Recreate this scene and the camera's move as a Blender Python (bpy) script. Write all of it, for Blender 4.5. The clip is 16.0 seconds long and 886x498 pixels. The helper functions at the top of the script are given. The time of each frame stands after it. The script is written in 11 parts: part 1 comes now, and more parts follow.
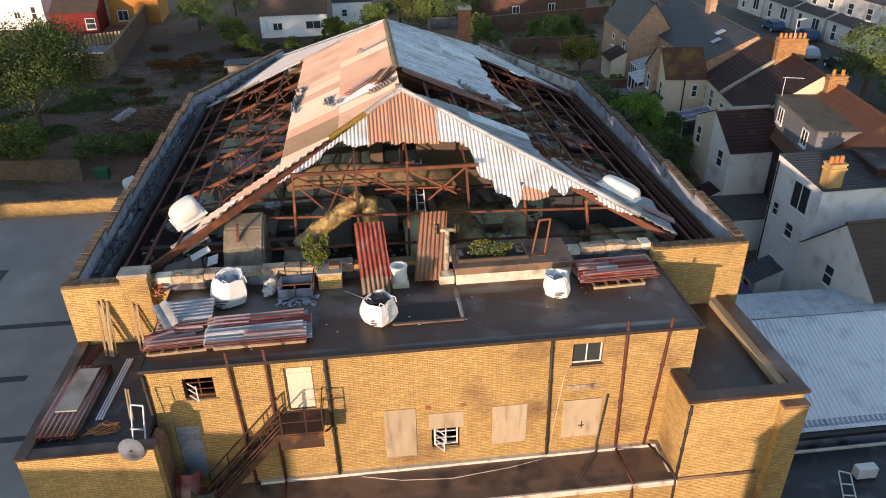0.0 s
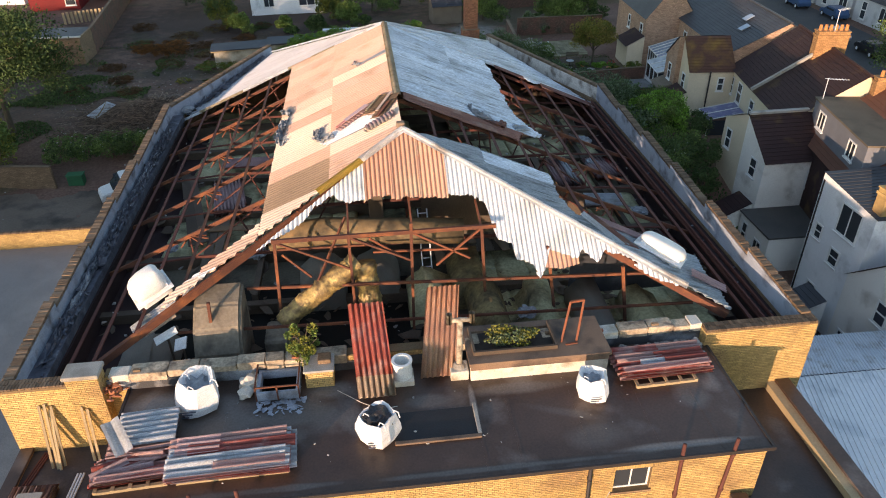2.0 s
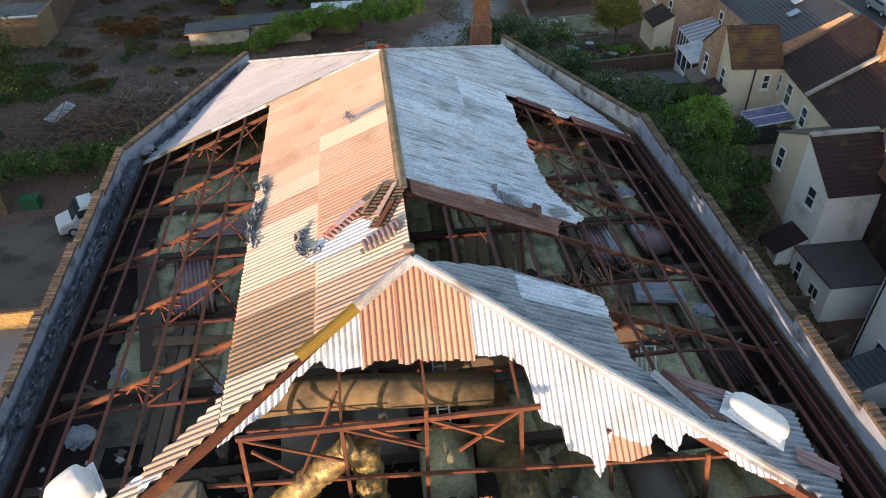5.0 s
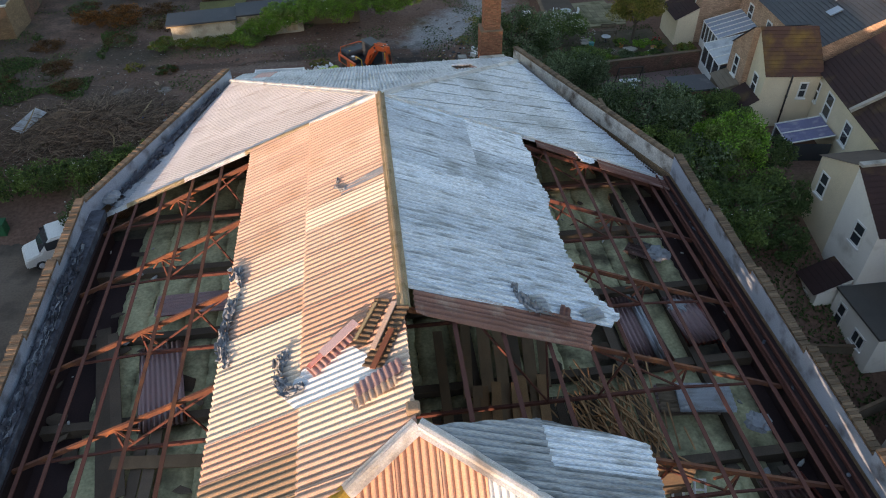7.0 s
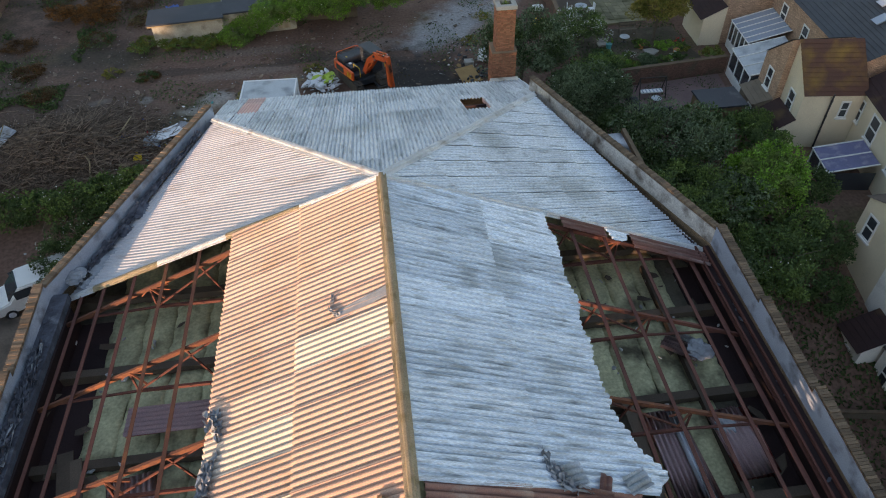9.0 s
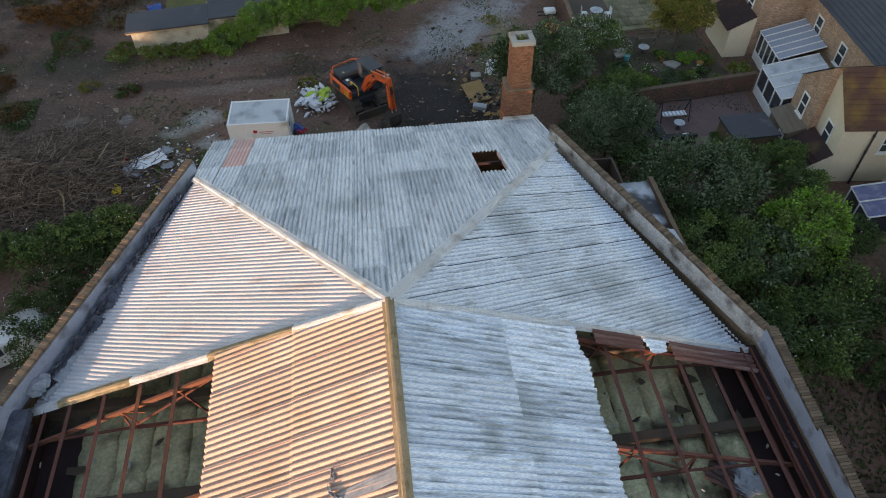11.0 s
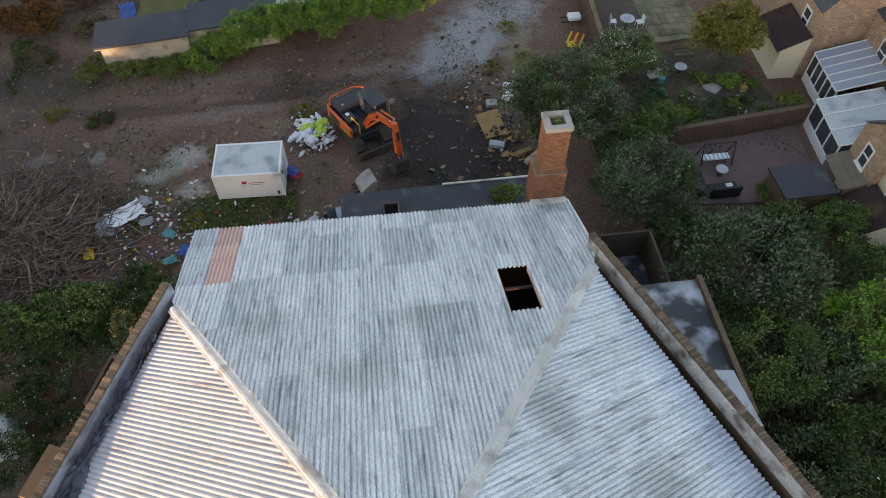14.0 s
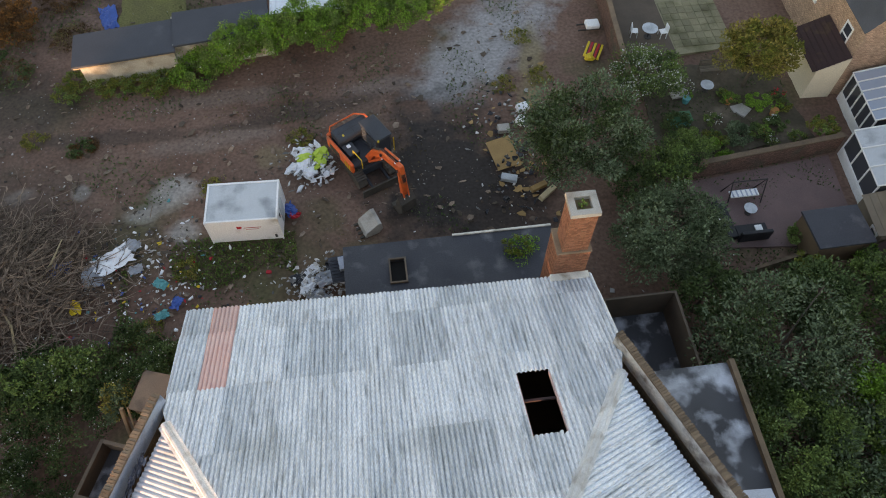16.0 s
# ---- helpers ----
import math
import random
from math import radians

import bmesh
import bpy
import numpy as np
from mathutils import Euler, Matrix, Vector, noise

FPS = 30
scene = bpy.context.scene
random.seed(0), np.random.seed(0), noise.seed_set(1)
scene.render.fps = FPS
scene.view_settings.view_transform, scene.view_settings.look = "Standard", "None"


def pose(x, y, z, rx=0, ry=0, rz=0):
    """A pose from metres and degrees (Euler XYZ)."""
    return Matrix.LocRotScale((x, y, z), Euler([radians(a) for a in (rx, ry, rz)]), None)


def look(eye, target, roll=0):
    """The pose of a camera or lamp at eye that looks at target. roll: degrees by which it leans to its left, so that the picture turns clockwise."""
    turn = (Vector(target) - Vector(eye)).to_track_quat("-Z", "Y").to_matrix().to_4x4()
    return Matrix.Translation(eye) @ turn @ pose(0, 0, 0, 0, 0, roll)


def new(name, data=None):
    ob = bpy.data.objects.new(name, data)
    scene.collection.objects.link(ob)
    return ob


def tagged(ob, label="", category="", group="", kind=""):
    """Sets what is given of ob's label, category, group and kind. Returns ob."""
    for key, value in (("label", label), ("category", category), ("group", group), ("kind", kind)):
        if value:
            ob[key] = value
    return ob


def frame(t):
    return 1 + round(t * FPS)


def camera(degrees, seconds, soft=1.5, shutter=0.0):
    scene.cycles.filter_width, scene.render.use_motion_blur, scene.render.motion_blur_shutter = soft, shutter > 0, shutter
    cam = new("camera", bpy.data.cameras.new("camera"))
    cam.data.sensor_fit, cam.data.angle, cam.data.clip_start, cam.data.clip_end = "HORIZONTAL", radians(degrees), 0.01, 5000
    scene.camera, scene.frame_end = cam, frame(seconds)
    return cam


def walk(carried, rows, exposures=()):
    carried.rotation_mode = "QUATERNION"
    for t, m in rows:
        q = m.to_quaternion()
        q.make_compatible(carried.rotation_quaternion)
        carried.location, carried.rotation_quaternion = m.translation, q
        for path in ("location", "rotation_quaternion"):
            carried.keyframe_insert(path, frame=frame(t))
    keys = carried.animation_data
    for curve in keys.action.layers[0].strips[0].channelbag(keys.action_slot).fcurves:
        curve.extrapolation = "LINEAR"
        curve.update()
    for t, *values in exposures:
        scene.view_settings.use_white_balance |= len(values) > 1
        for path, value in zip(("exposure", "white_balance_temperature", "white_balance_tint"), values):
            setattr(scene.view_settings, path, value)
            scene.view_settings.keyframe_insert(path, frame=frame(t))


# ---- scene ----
cam = camera(64.5, 16.0, soft=1.0)
PATH = [
    (0, (0.022, -0.253, 22.266), (0.214, 1.483, 21.293), -0.8),
    (0.5, (0.104, 1.265, 22.606), (0.294, 2.982, 21.597), -0.9),
    (1, (0.197, 2.766, 22.932), (0.385, 4.47, 21.901), -0.9),
    (1.5, (0.268, 4.268, 23.216), (0.455, 5.961, 22.168), -0.9),
    (2, (0.362, 5.776, 23.519), (0.547, 7.457, 22.451), -0.9),
    (2.5, (0.422, 7.301, 23.821), (0.607, 8.967, 22.73), -0.9),
    (3, (0.486, 8.842, 24.147), (0.67, 10.492, 23.033), -0.9),
    (3.5, (0.558, 10.365, 24.455), (0.741, 12.0, 23.318), -0.9),
    (4, (0.595, 11.899, 24.787), (0.778, 13.516, 23.625), -1.0),
    (6.5, (1.122, 19.543, 26.064), (1.293, 21.07, 24.784), -1.1),
    (7, (1.237, 21.069, 26.33), (1.405, 22.578, 25.029), -1.1),
    (7.5, (1.311, 22.589, 26.642), (1.478, 24.079, 25.318), -1.0),
    (8, (1.414, 24.142, 26.985), (1.579, 25.611, 25.638), -1.1),
    (8.5, (1.49, 25.703, 27.311), (1.653, 27.15, 25.941), -1.1),
    (9, (1.607, 27.231, 27.612), (1.764, 28.657, 26.219), -1.2),
    (9.5, (1.675, 28.741, 27.911), (1.832, 30.146, 26.496), -1.1),
    (12, (1.791, 36.246, 29.286), (1.949, 37.545, 27.774), -0.4),
    (12.5, (1.842, 37.785, 29.565), (1.998, 39.059, 28.031), -0.4),
    (13, (1.892, 39.332, 29.883), (2.045, 40.574, 28.322), -0.3),
    (13.5, (1.949, 40.896, 30.234), (2.098, 42.104, 28.647), -0.3),
    (14, (1.977, 42.446, 30.538), (2.124, 43.62, 28.926), -0.1),
    (14.5, (2.001, 43.968, 30.863), (2.147, 45.109, 29.226), -0.1),
    (15, (2.033, 45.515, 31.166), (2.176, 46.62, 29.505), 0.0),
    (15.5, (2.117, 47.056, 31.497), (2.256, 48.125, 29.813), 0.0),
    (16, (2.219, 48.603, 31.746), (2.351, 49.636, 30.038), -0.0),
]
walk(cam, [(t, look(eye, target, roll)) for t, eye, target, roll in PATH],
     exposures=[(0, 1.29, 6900, 20), (2, 1.57, 7000, 20), (4, 1.70, 7100, 21), (6.5, 1.64, 7280, 22), (9.5, 1.72, 7600, 23), (13, 1.92, 8250, 26), (16, 2.25, 8900, 28)])

# ---- world, sun ----
SUN_EL, SUN_AZ = 4.3, 32.5            # degrees up; degrees from -y towards -x
sky = bpy.data.worlds.new("sky")
scene.world = sky
sky.use_nodes = True
_n = sky.node_tree.nodes
_t = _n.new("ShaderNodeTexSky")
_t.sky_type, _t.sun_disc = "NISHITA", False
_t.sun_elevation, _t.sun_rotation = radians(SUN_EL), radians(180 + SUN_AZ)
_t.air_density, _t.dust_density, _t.ozone_density = 1.0, 0.3, 1.6
sky.node_tree.links.new(_t.outputs[0], _n["Background"].inputs[0])
_n["Background"].inputs[1].default_value = 0.2
_lamp = bpy.data.lights.new("sun", "SUN")
_lamp.energy, _lamp.angle, _lamp.color = 2.3, radians(0.6), (1.0, 0.745, 0.52)
_sun = new("sun", _lamp)
_sx = Vector((-math.cos(radians(SUN_EL)) * math.sin(radians(SUN_AZ)), -math.cos(radians(SUN_EL)) * math.cos(radians(SUN_AZ)), math.sin(radians(SUN_EL))))
_sun.matrix_world = look(_sx * 200 + Vector((0, 40, 0)), (0, 40, 0))

# ---- materials ----
def surface(name, c1, c2, scale=1.5, rough=0.85, metal=0.0, bump=0.3, grain=30.0, vary=0.0, island=0.0, stain=None, stain_scale=0.7,
            stain_amt=0.5, stretch=(1, 1, 1), spec=0.3, coarse=0.5, turn=0.0, speck=0.21, bond=False):
    """A weathered surface: two tones at a large scale, a grain with relief, stains, and a shift of tone from piece to piece."""
    m = bpy.data.materials.new(name)
    m.use_nodes = True
    nt = m.node_tree
    N, Lk = nt.nodes, nt.links
    b = N["Principled BSDF"]
    b.inputs["Roughness"].default_value, b.inputs["Metallic"].default_value = rough, metal
    b.inputs["Specular IOR Level"].default_value = spec
    tc = N.new("ShaderNodeTexCoord")
    mp = N.new("ShaderNodeMapping")
    mp.inputs["Scale"].default_value = stretch
    first = N.new("ShaderNodeMapping")
    first.inputs["Rotation"].default_value = (0, 0, radians(turn))
    Lk.new(tc.outputs["Object"], first.inputs["Vector"])
    Lk.new(first.outputs[0], mp.inputs["Vector"])
    def noisy(sc, det):
        n = N.new("ShaderNodeTexNoise")
        n.inputs["Scale"].default_value, n.inputs["Detail"].default_value = sc, det
        Lk.new(mp.outputs[0], n.inputs["Vector"])
        return n.outputs[0]
    def ramp(src, lo, hi):
        r = N.new("ShaderNodeMapRange")
        r.inputs[1].default_value, r.inputs[2].default_value = lo, hi
        Lk.new(src, r.inputs[0])
        return r.outputs[0]
    def mix(fac, a, bb, mode="MIX"):
        x = N.new("ShaderNodeMix")
        x.data_type, x.blend_type = "RGBA", mode
        for src, sock in ((fac, x.inputs[0]), (a, x.inputs[6]), (bb, x.inputs[7])):
            if isinstance(src, bpy.types.NodeSocket):
                Lk.new(src, sock)
            elif isinstance(src, tuple):
                sock.default_value = (*src, 1)
            else:
                sock.default_value = src
        return x.outputs[2]
    big, fine = noisy(scale, 5), noisy(grain, 4)
    col = mix(ramp(big, 0.5 - 0.5 * coarse, 0.5 + 0.5 * coarse), c1, c2)
    if stain:
        col = mix(ramp(noisy(stain_scale, 7), 0.62 - 0.3 * stain_amt, 0.75 - 0.1 * stain_amt), col, stain)
    g = N.new("ShaderNodeMapRange")
    g.inputs[1].default_value, g.inputs[2].default_value, g.inputs[3].default_value, g.inputs[4].default_value = 0.25, 0.75, 1 - speck, 1 + speck
    Lk.new(fine, g.inputs[0])
    hsv = N.new("ShaderNodeHueSaturation")
    val = g.outputs[0]
    for amt, node, sock in ((vary, "ShaderNodeObjectInfo", "Random"), (island, "ShaderNodeNewGeometry", "Random Per Island")):
        if amt:
            r = N.new("ShaderNodeMapRange")
            r.inputs[3].default_value, r.inputs[4].default_value = 1 - amt, 1 + amt
            Lk.new(N.new(node).outputs[sock], r.inputs[0])
            mu = N.new("ShaderNodeMath")
            mu.operation = "MULTIPLY"
            Lk.new(val, mu.inputs[0]), Lk.new(r.outputs[0], mu.inputs[1])
            val = mu.outputs[0]
    if bond:
        sp, su, cb = N.new("ShaderNodeSeparateXYZ"), N.new("ShaderNodeMath"), N.new("ShaderNodeCombineXYZ")
        bk, mu = N.new("ShaderNodeTexBrick"), N.new("ShaderNodeMath")
        mu.operation = "MULTIPLY"
        Lk.new(tc.outputs["Object"], sp.inputs[0])
        Lk.new(sp.outputs[0], su.inputs[0]), Lk.new(sp.outputs[1], su.inputs[1])
        Lk.new(su.outputs[0], cb.inputs[0]), Lk.new(sp.outputs[2], cb.inputs[1])
        Lk.new(cb.outputs[0], bk.inputs["Vector"])
        for key, v in (("Color1", 1.25), ("Color2", 0.75), ("Mortar", 0.6)):
            bk.inputs[key].default_value = (v, v, v, 1)
        bk.inputs["Scale"].default_value, bk.inputs["Mortar Size"].default_value = 1.0, 0.012
        bk.inputs["Brick Width"].default_value, bk.inputs["Row Height"].default_value = 0.225, 0.075
        Lk.new(val, mu.inputs[0]), Lk.new(bk.outputs["Color"], mu.inputs[1])
        val = mu.outputs[0]
    Lk.new(col, hsv.inputs["Color"]), Lk.new(val, hsv.inputs["Value"])
    Lk.new(hsv.outputs[0], b.inputs["Base Color"])
    if bump:
        bp = N.new("ShaderNodeBump")
        bp.inputs["Strength"].default_value, bp.inputs["Distance"].default_value = bump, 0.02
        Lk.new(fine, bp.inputs["Height"]), Lk.new(bp.outputs[0], b.inputs["Normal"])
    return m

def streaky(name, c1, c2, dirt, amt, turn, vary=0.08):
    """Cement sheet streaked along its waves: fine across them, long down the slope."""
    return surface(name, c1, c2, 0.8, 0.85, bump=0.25, grain=9.0, vary=vary, stain=dirt, stain_scale=1.1, stain_amt=amt * 0.8, stretch=(7.0, 0.9, 0.9), speck=0.35, turn=turn, coarse=0.35)

def clear_glass(name, tint, rough=0.05):
    m = bpy.data.materials.new(name)
    m.use_nodes = True
    b = m.node_tree.nodes["Principled BSDF"]
    b.inputs["Base Color"].default_value, b.inputs["Roughness"].default_value = (*tint, 1), rough
    b.inputs["Specular IOR Level"].default_value = 0.8
    return m

BRICK = surface("yellow_stock_brick", (0.54, 0.375, 0.155), (0.45, 0.30, 0.115), 0.8, 0.9, bump=0.4, island=0.17, vary=0.14, stain=(0.25, 0.15, 0.08), stain_scale=0.5, stain_amt=0.25)
BRICK_RED = surface("red_brick", (0.33, 0.13, 0.07), (0.25, 0.10, 0.06), 1.0, 0.9, island=0.30, vary=0.2)
MORTAR = surface("lime_mortar", (0.22, 0.15, 0.08), (0.15, 0.105, 0.06), 1.2, 0.95)
HOUSE_BRICK = surface("brown_house_brick", (0.54, 0.355, 0.245), (0.41, 0.26, 0.18), 1.2, 0.9, grain=14, bump=0.4, speck=0.3, bond=True)
GARDEN_BRICK = surface("old_garden_wall_brick", (0.19, 0.10, 0.072), (0.13, 0.075, 0.058), 1.0, 0.9, grain=12, bump=0.5, speck=0.35, bond=True, stain=(0.09, 0.085, 0.06), stain_scale=0.8, stain_amt=0.35)
SHEET_TAN = surface("faded_tan_cement_sheet", (0.55, 0.388, 0.31), (0.50, 0.335, 0.26), 0.5, 0.85, vary=0.08, bump=0.25, grain=25)
BRICK_FAR = surface("weathered_brick_wall", (0.29, 0.195, 0.12), (0.22, 0.145, 0.09), 1.2, 0.9, grain=14, bump=0.4, bond=True)
COPING = surface("old_brick_coping", (0.21, 0.14, 0.09), (0.12, 0.085, 0.06), 2.0, 0.95, island=0.35, vary=0.25)
RENDER_GREY = surface("grey_cement_render", (0.40, 0.445, 0.53), (0.30, 0.335, 0.40), 0.9, 0.9, stain=(0.12, 0.12, 0.13), stain_scale=1.3, stain_amt=0.35)
FELT = surface("black_bitumen_felt", (0.040, 0.024, 0.019), (0.088, 0.052, 0.038), 0.45, 0.42, bump=0.25, grain=14, stain=(0.15, 0.125, 0.115), stain_scale=0.6, stain_amt=0.28, spec=0.45, coarse=0.35)
FELT_BLUE = surface("dark_wet_felt", (0.034, 0.036, 0.045), (0.055, 0.056, 0.064), 0.6, 0.55, bump=0.2, grain=16, stain=(0.11, 0.11, 0.115), stain_scale=1.1, stain_amt=0.25, spec=0.3)
FELT_MOSS = surface("patchy_felt_with_lime_bloom", (0.085, 0.088, 0.095), (0.045, 0.045, 0.05), 0.5, 0.7, stain=(0.5, 0.53, 0.58), stain_scale=0.9, stain_amt=0.42, speck=0.3)
LEDGE = surface("stained_concrete_ledge", (0.25, 0.165, 0.115), (0.18, 0.12, 0.085), 0.7, 0.8, stain=(0.06, 0.05, 0.045), stain_scale=0.9, stain_amt=0.5)
WHITE_FLASH = surface("whitewashed_flashing", (0.72, 0.68, 0.60), (0.55, 0.5, 0.43), 2.0, 0.85, stain=(0.3, 0.25, 0.18), stain_scale=1.8, stain_amt=0.3)
SHEET_PALE = surface("weathered_pale_cement_sheet", (0.555, 0.408, 0.338), (0.50, 0.33, 0.26), 0.35, 0.85, vary=0.12, bump=0.25, grain=25, stain=(0.40, 0.26, 0.18), stain_scale=0.5, stain_amt=0.3)
SHEET_RUST = surface("faded_red_cement_sheet", (0.56, 0.34, 0.25), (0.51, 0.28, 0.20), 0.5, 0.85, vary=0.12, bump=0.25, grain=25, stain=(0.52, 0.38, 0.28), stain_scale=0.9, stain_amt=0.3)
SHEET_CREAM = surface("new_cream_cement_sheet", (0.66, 0.55, 0.46), (0.58, 0.47, 0.39), 0.5, 0.85, vary=0.08, bump=0.2, grain=25)
SHEET_MOSS = surface("lichen_dark_cement_sheet", (0.24, 0.175, 0.125), (0.32, 0.23, 0.16), 0.6, 0.9, vary=0.1, bump=0.35, grain=25)
SHEET_WHITE = surface("white_cement_sheet", (0.70, 0.72, 0.75), (0.58, 0.61, 0.65), 0.4, 0.8, vary=0.07, bump=0.25, grain=22, stain=(0.42, 0.43, 0.44), stain_scale=0.7, stain_amt=0.3)
SHEET_MAUVE = surface("mauve_white_cement_sheet", (0.56, 0.55, 0.57), (0.475, 0.465, 0.485), 0.5, 0.85, vary=0.05, bump=0.2, grain=14, stain=(0.38, 0.35, 0.35), stain_scale=0.9, stain_amt=0.22, stretch=(2.5, 0.6, 0.6), turn=-65, speck=0.15)
COPE_OLD = surface("crumbling_limewashed_coping", (0.52, 0.43, 0.32), (0.36, 0.28, 0.20), 3.0, 0.95, bump=1.0, grain=12, stain=(0.13, 0.10, 0.08), stain_scale=2.4, stain_amt=0.45, speck=0.4, vary=0.25)
WASHED = surface("blotchy_whitewashed_brick", (0.60, 0.58, 0.54), (0.48, 0.46, 0.43), 1.4, 0.95, bump=0.5, grain=14, stain=(0.15, 0.12, 0.10), stain_scale=1.5, stain_amt=0.5, speck=0.3)
RIDGE_CREAM = surface("buff_ridge_capping", (0.60, 0.50, 0.34), (0.48, 0.38, 0.26), 1.2, 0.85, stain=(0.30, 0.24, 0.12), stain_scale=2.0, stain_amt=0.35, vary=0.12)
STREET_WHITE = surface("greyed_white_house_paint", (0.60, 0.61, 0.62), (0.52, 0.53, 0.54), 0.7, 0.9, bump=0.15, stain=(0.35, 0.35, 0.35), stain_scale=0.6, stain_amt=0.25)
SHEET_TANRED = surface("reddened_tan_cement_sheet", (0.55, 0.362, 0.28), (0.51, 0.312, 0.235), 0.5, 0.85, vary=0.06, bump=0.25, grain=25)
SHEET_BRICKRED = surface("faded_brick_red_sheet", (0.34, 0.17, 0.145), (0.25, 0.125, 0.105), 0.9, 0.85, vary=0.15, stain=(0.45, 0.33, 0.30), stain_scale=1.6, stain_amt=0.3, stretch=(0.5, 3, 0.5))
STAIR_RUST = surface("sooty_rusted_stair_steel", (0.075, 0.040, 0.028), (0.045, 0.026, 0.02), 1.5, 0.9, bump=0.4, stain=(0.14, 0.07, 0.035), stain_scale=2.0, stain_amt=0.3)
HOOD_GREY = surface("dusty_grey_brown_hood", (0.27, 0.23, 0.175), (0.17, 0.145, 0.115), 1.1, 0.9, bump=0.5, grain=9, stain=(0.07, 0.06, 0.05), stain_scale=1.0, stain_amt=0.4)
CHIM_BRICK = surface("buff_chimney_brick", (0.44, 0.25, 0.11), (0.34, 0.18, 0.08), 1.2, 0.9, grain=14, bump=0.4, bond=True)
SHEET_GREY = surface("grey_lichened_cement_sheet", (0.62, 0.66, 0.72), (0.46, 0.50, 0.55), 0.5, 0.85, vary=0.10, bump=0.35, grain=18, stain=(0.20, 0.22, 0.22), stain_scale=0.75, stain_amt=0.6)
SHEET_PINK = surface("pink_cement_sheet", (0.60, 0.35, 0.32), (0.66, 0.47, 0.44), 0.8, 0.85, vary=0.1)
SHEET_RED = surface("dark_red_painted_sheet", (0.50, 0.14, 0.115), (0.38, 0.11, 0.095), 0.9, 0.75, vary=0.2, stain=(0.60, 0.44, 0.41), stain_scale=1.3, stain_amt=0.4)
SHEET_BROWN = surface("brown_rusted_sheet", (0.30, 0.155, 0.125), (0.21, 0.11, 0.09), 0.9, 0.85, vary=0.2, stain=(0.34, 0.24, 0.2), stain_scale=1.6, stain_amt=0.3)
SHEET_LILAC = surface("dusty_lilac_sheet", (0.62, 0.45, 0.46), (0.50, 0.35, 0.36), 0.9, 0.85, vary=0.2)
SHEET_TIN = surface("dull_zinc_sheet", (0.72, 0.75, 0.80), (0.60, 0.64, 0.70), 0.8, 0.5, 0.0, vary=0.08, stain=(0.42, 0.39, 0.37), stain_scale=1.4, stain_amt=0.25)
WHITE_N = streaky("white_cement_sheet_streaked", (0.70, 0.72, 0.75), (0.57, 0.60, 0.64), (0.38, 0.40, 0.42), 0.42, 0)
GREY_N = streaky("grey_cement_sheet_streaked", (0.60, 0.63, 0.67), (0.45, 0.49, 0.53), (0.30, 0.32, 0.34), 0.45, 0)
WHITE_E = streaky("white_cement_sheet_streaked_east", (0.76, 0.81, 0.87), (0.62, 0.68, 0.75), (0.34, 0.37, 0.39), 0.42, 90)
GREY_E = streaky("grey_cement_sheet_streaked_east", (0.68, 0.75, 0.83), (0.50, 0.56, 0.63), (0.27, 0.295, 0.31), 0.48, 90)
# darker grey version for the front field of the east slope
DARK_E = streaky("darker_grey_cement_sheet_east", (0.37, 0.41, 0.445), (0.265, 0.295, 0.325), (0.14, 0.155, 0.16), 0.5, 90)
WHITE_NE = streaky("white_cement_sheet_streaked_north_east", (0.68, 0.72, 0.77), (0.59, 0.635, 0.69), (0.34, 0.37, 0.39), 0.32, 68)
HIPCAP = surface("white_hip_flashing", (0.86, 0.87, 0.88), (0.76, 0.77, 0.78), 1.0, 0.8, stain=(0.48, 0.45, 0.42), stain_scale=1.2, stain_amt=0.3, vary=0.08)
YELLOW_FLASH = surface("ochre_flashing", (0.52, 0.36, 0.06), (0.44, 0.3, 0.08), 1.5, 0.8)
GUTTER = surface("crumpled_lead_gutter", (0.12, 0.13, 0.165), (0.05, 0.05, 0.062), 2.2, 0.6, bump=1.0, grain=12, stain=(0.2, 0.21, 0.24), stain_scale=2.0, stain_amt=0.25)
MAROON = surface("dark_maroon_eaves_board", (0.05, 0.027, 0.027), (0.032, 0.02, 0.021), 0.8, 0.9, bump=0.4)
RUST = surface("rusted_steel", (0.17, 0.068, 0.04), (0.10, 0.042, 0.032), 1.2, 0.85, 0.1, bump=0.4, grain=40, stain=(0.27, 0.10, 0.045), stain_scale=1.5, stain_amt=0.3)
RUST_DARK = surface("dark_red_oxide_steel", (0.15, 0.055, 0.042), (0.095, 0.038, 0.032), 1.2, 0.85, 0.1, bump=0.3)
# orange rust; on the roof braces the orange stands for sunlight
RUST_ORANGE = surface("orange_sunlit_rust_steel", (0.25, 0.085, 0.04), (0.15, 0.055, 0.035), 1.0, 0.8, bump=0.3)
TIMBER = surface("grey_brown_timber", (0.13, 0.095, 0.07), (0.085, 0.065, 0.05), 1.0, 0.9, vary=0.3, island=0.3, stretch=(1, 1, 1))
TIMBER_PALE = surface("pale_sawn_timber", (0.46, 0.36, 0.22), (0.36, 0.27, 0.16), 1.0, 0.85, vary=0.2, island=0.3)
TIMBER_LATH = surface("split_orange_laths", (0.42, 0.24, 0.12), (0.28, 0.155, 0.08), 1.0, 0.85, island=0.35)
TIMBER_BROWN = surface("warm_brown_boards", (0.27, 0.175, 0.105), (0.18, 0.115, 0.07), 1.0, 0.85, vary=0.25, island=0.25, stretch=(3, 1, 1))
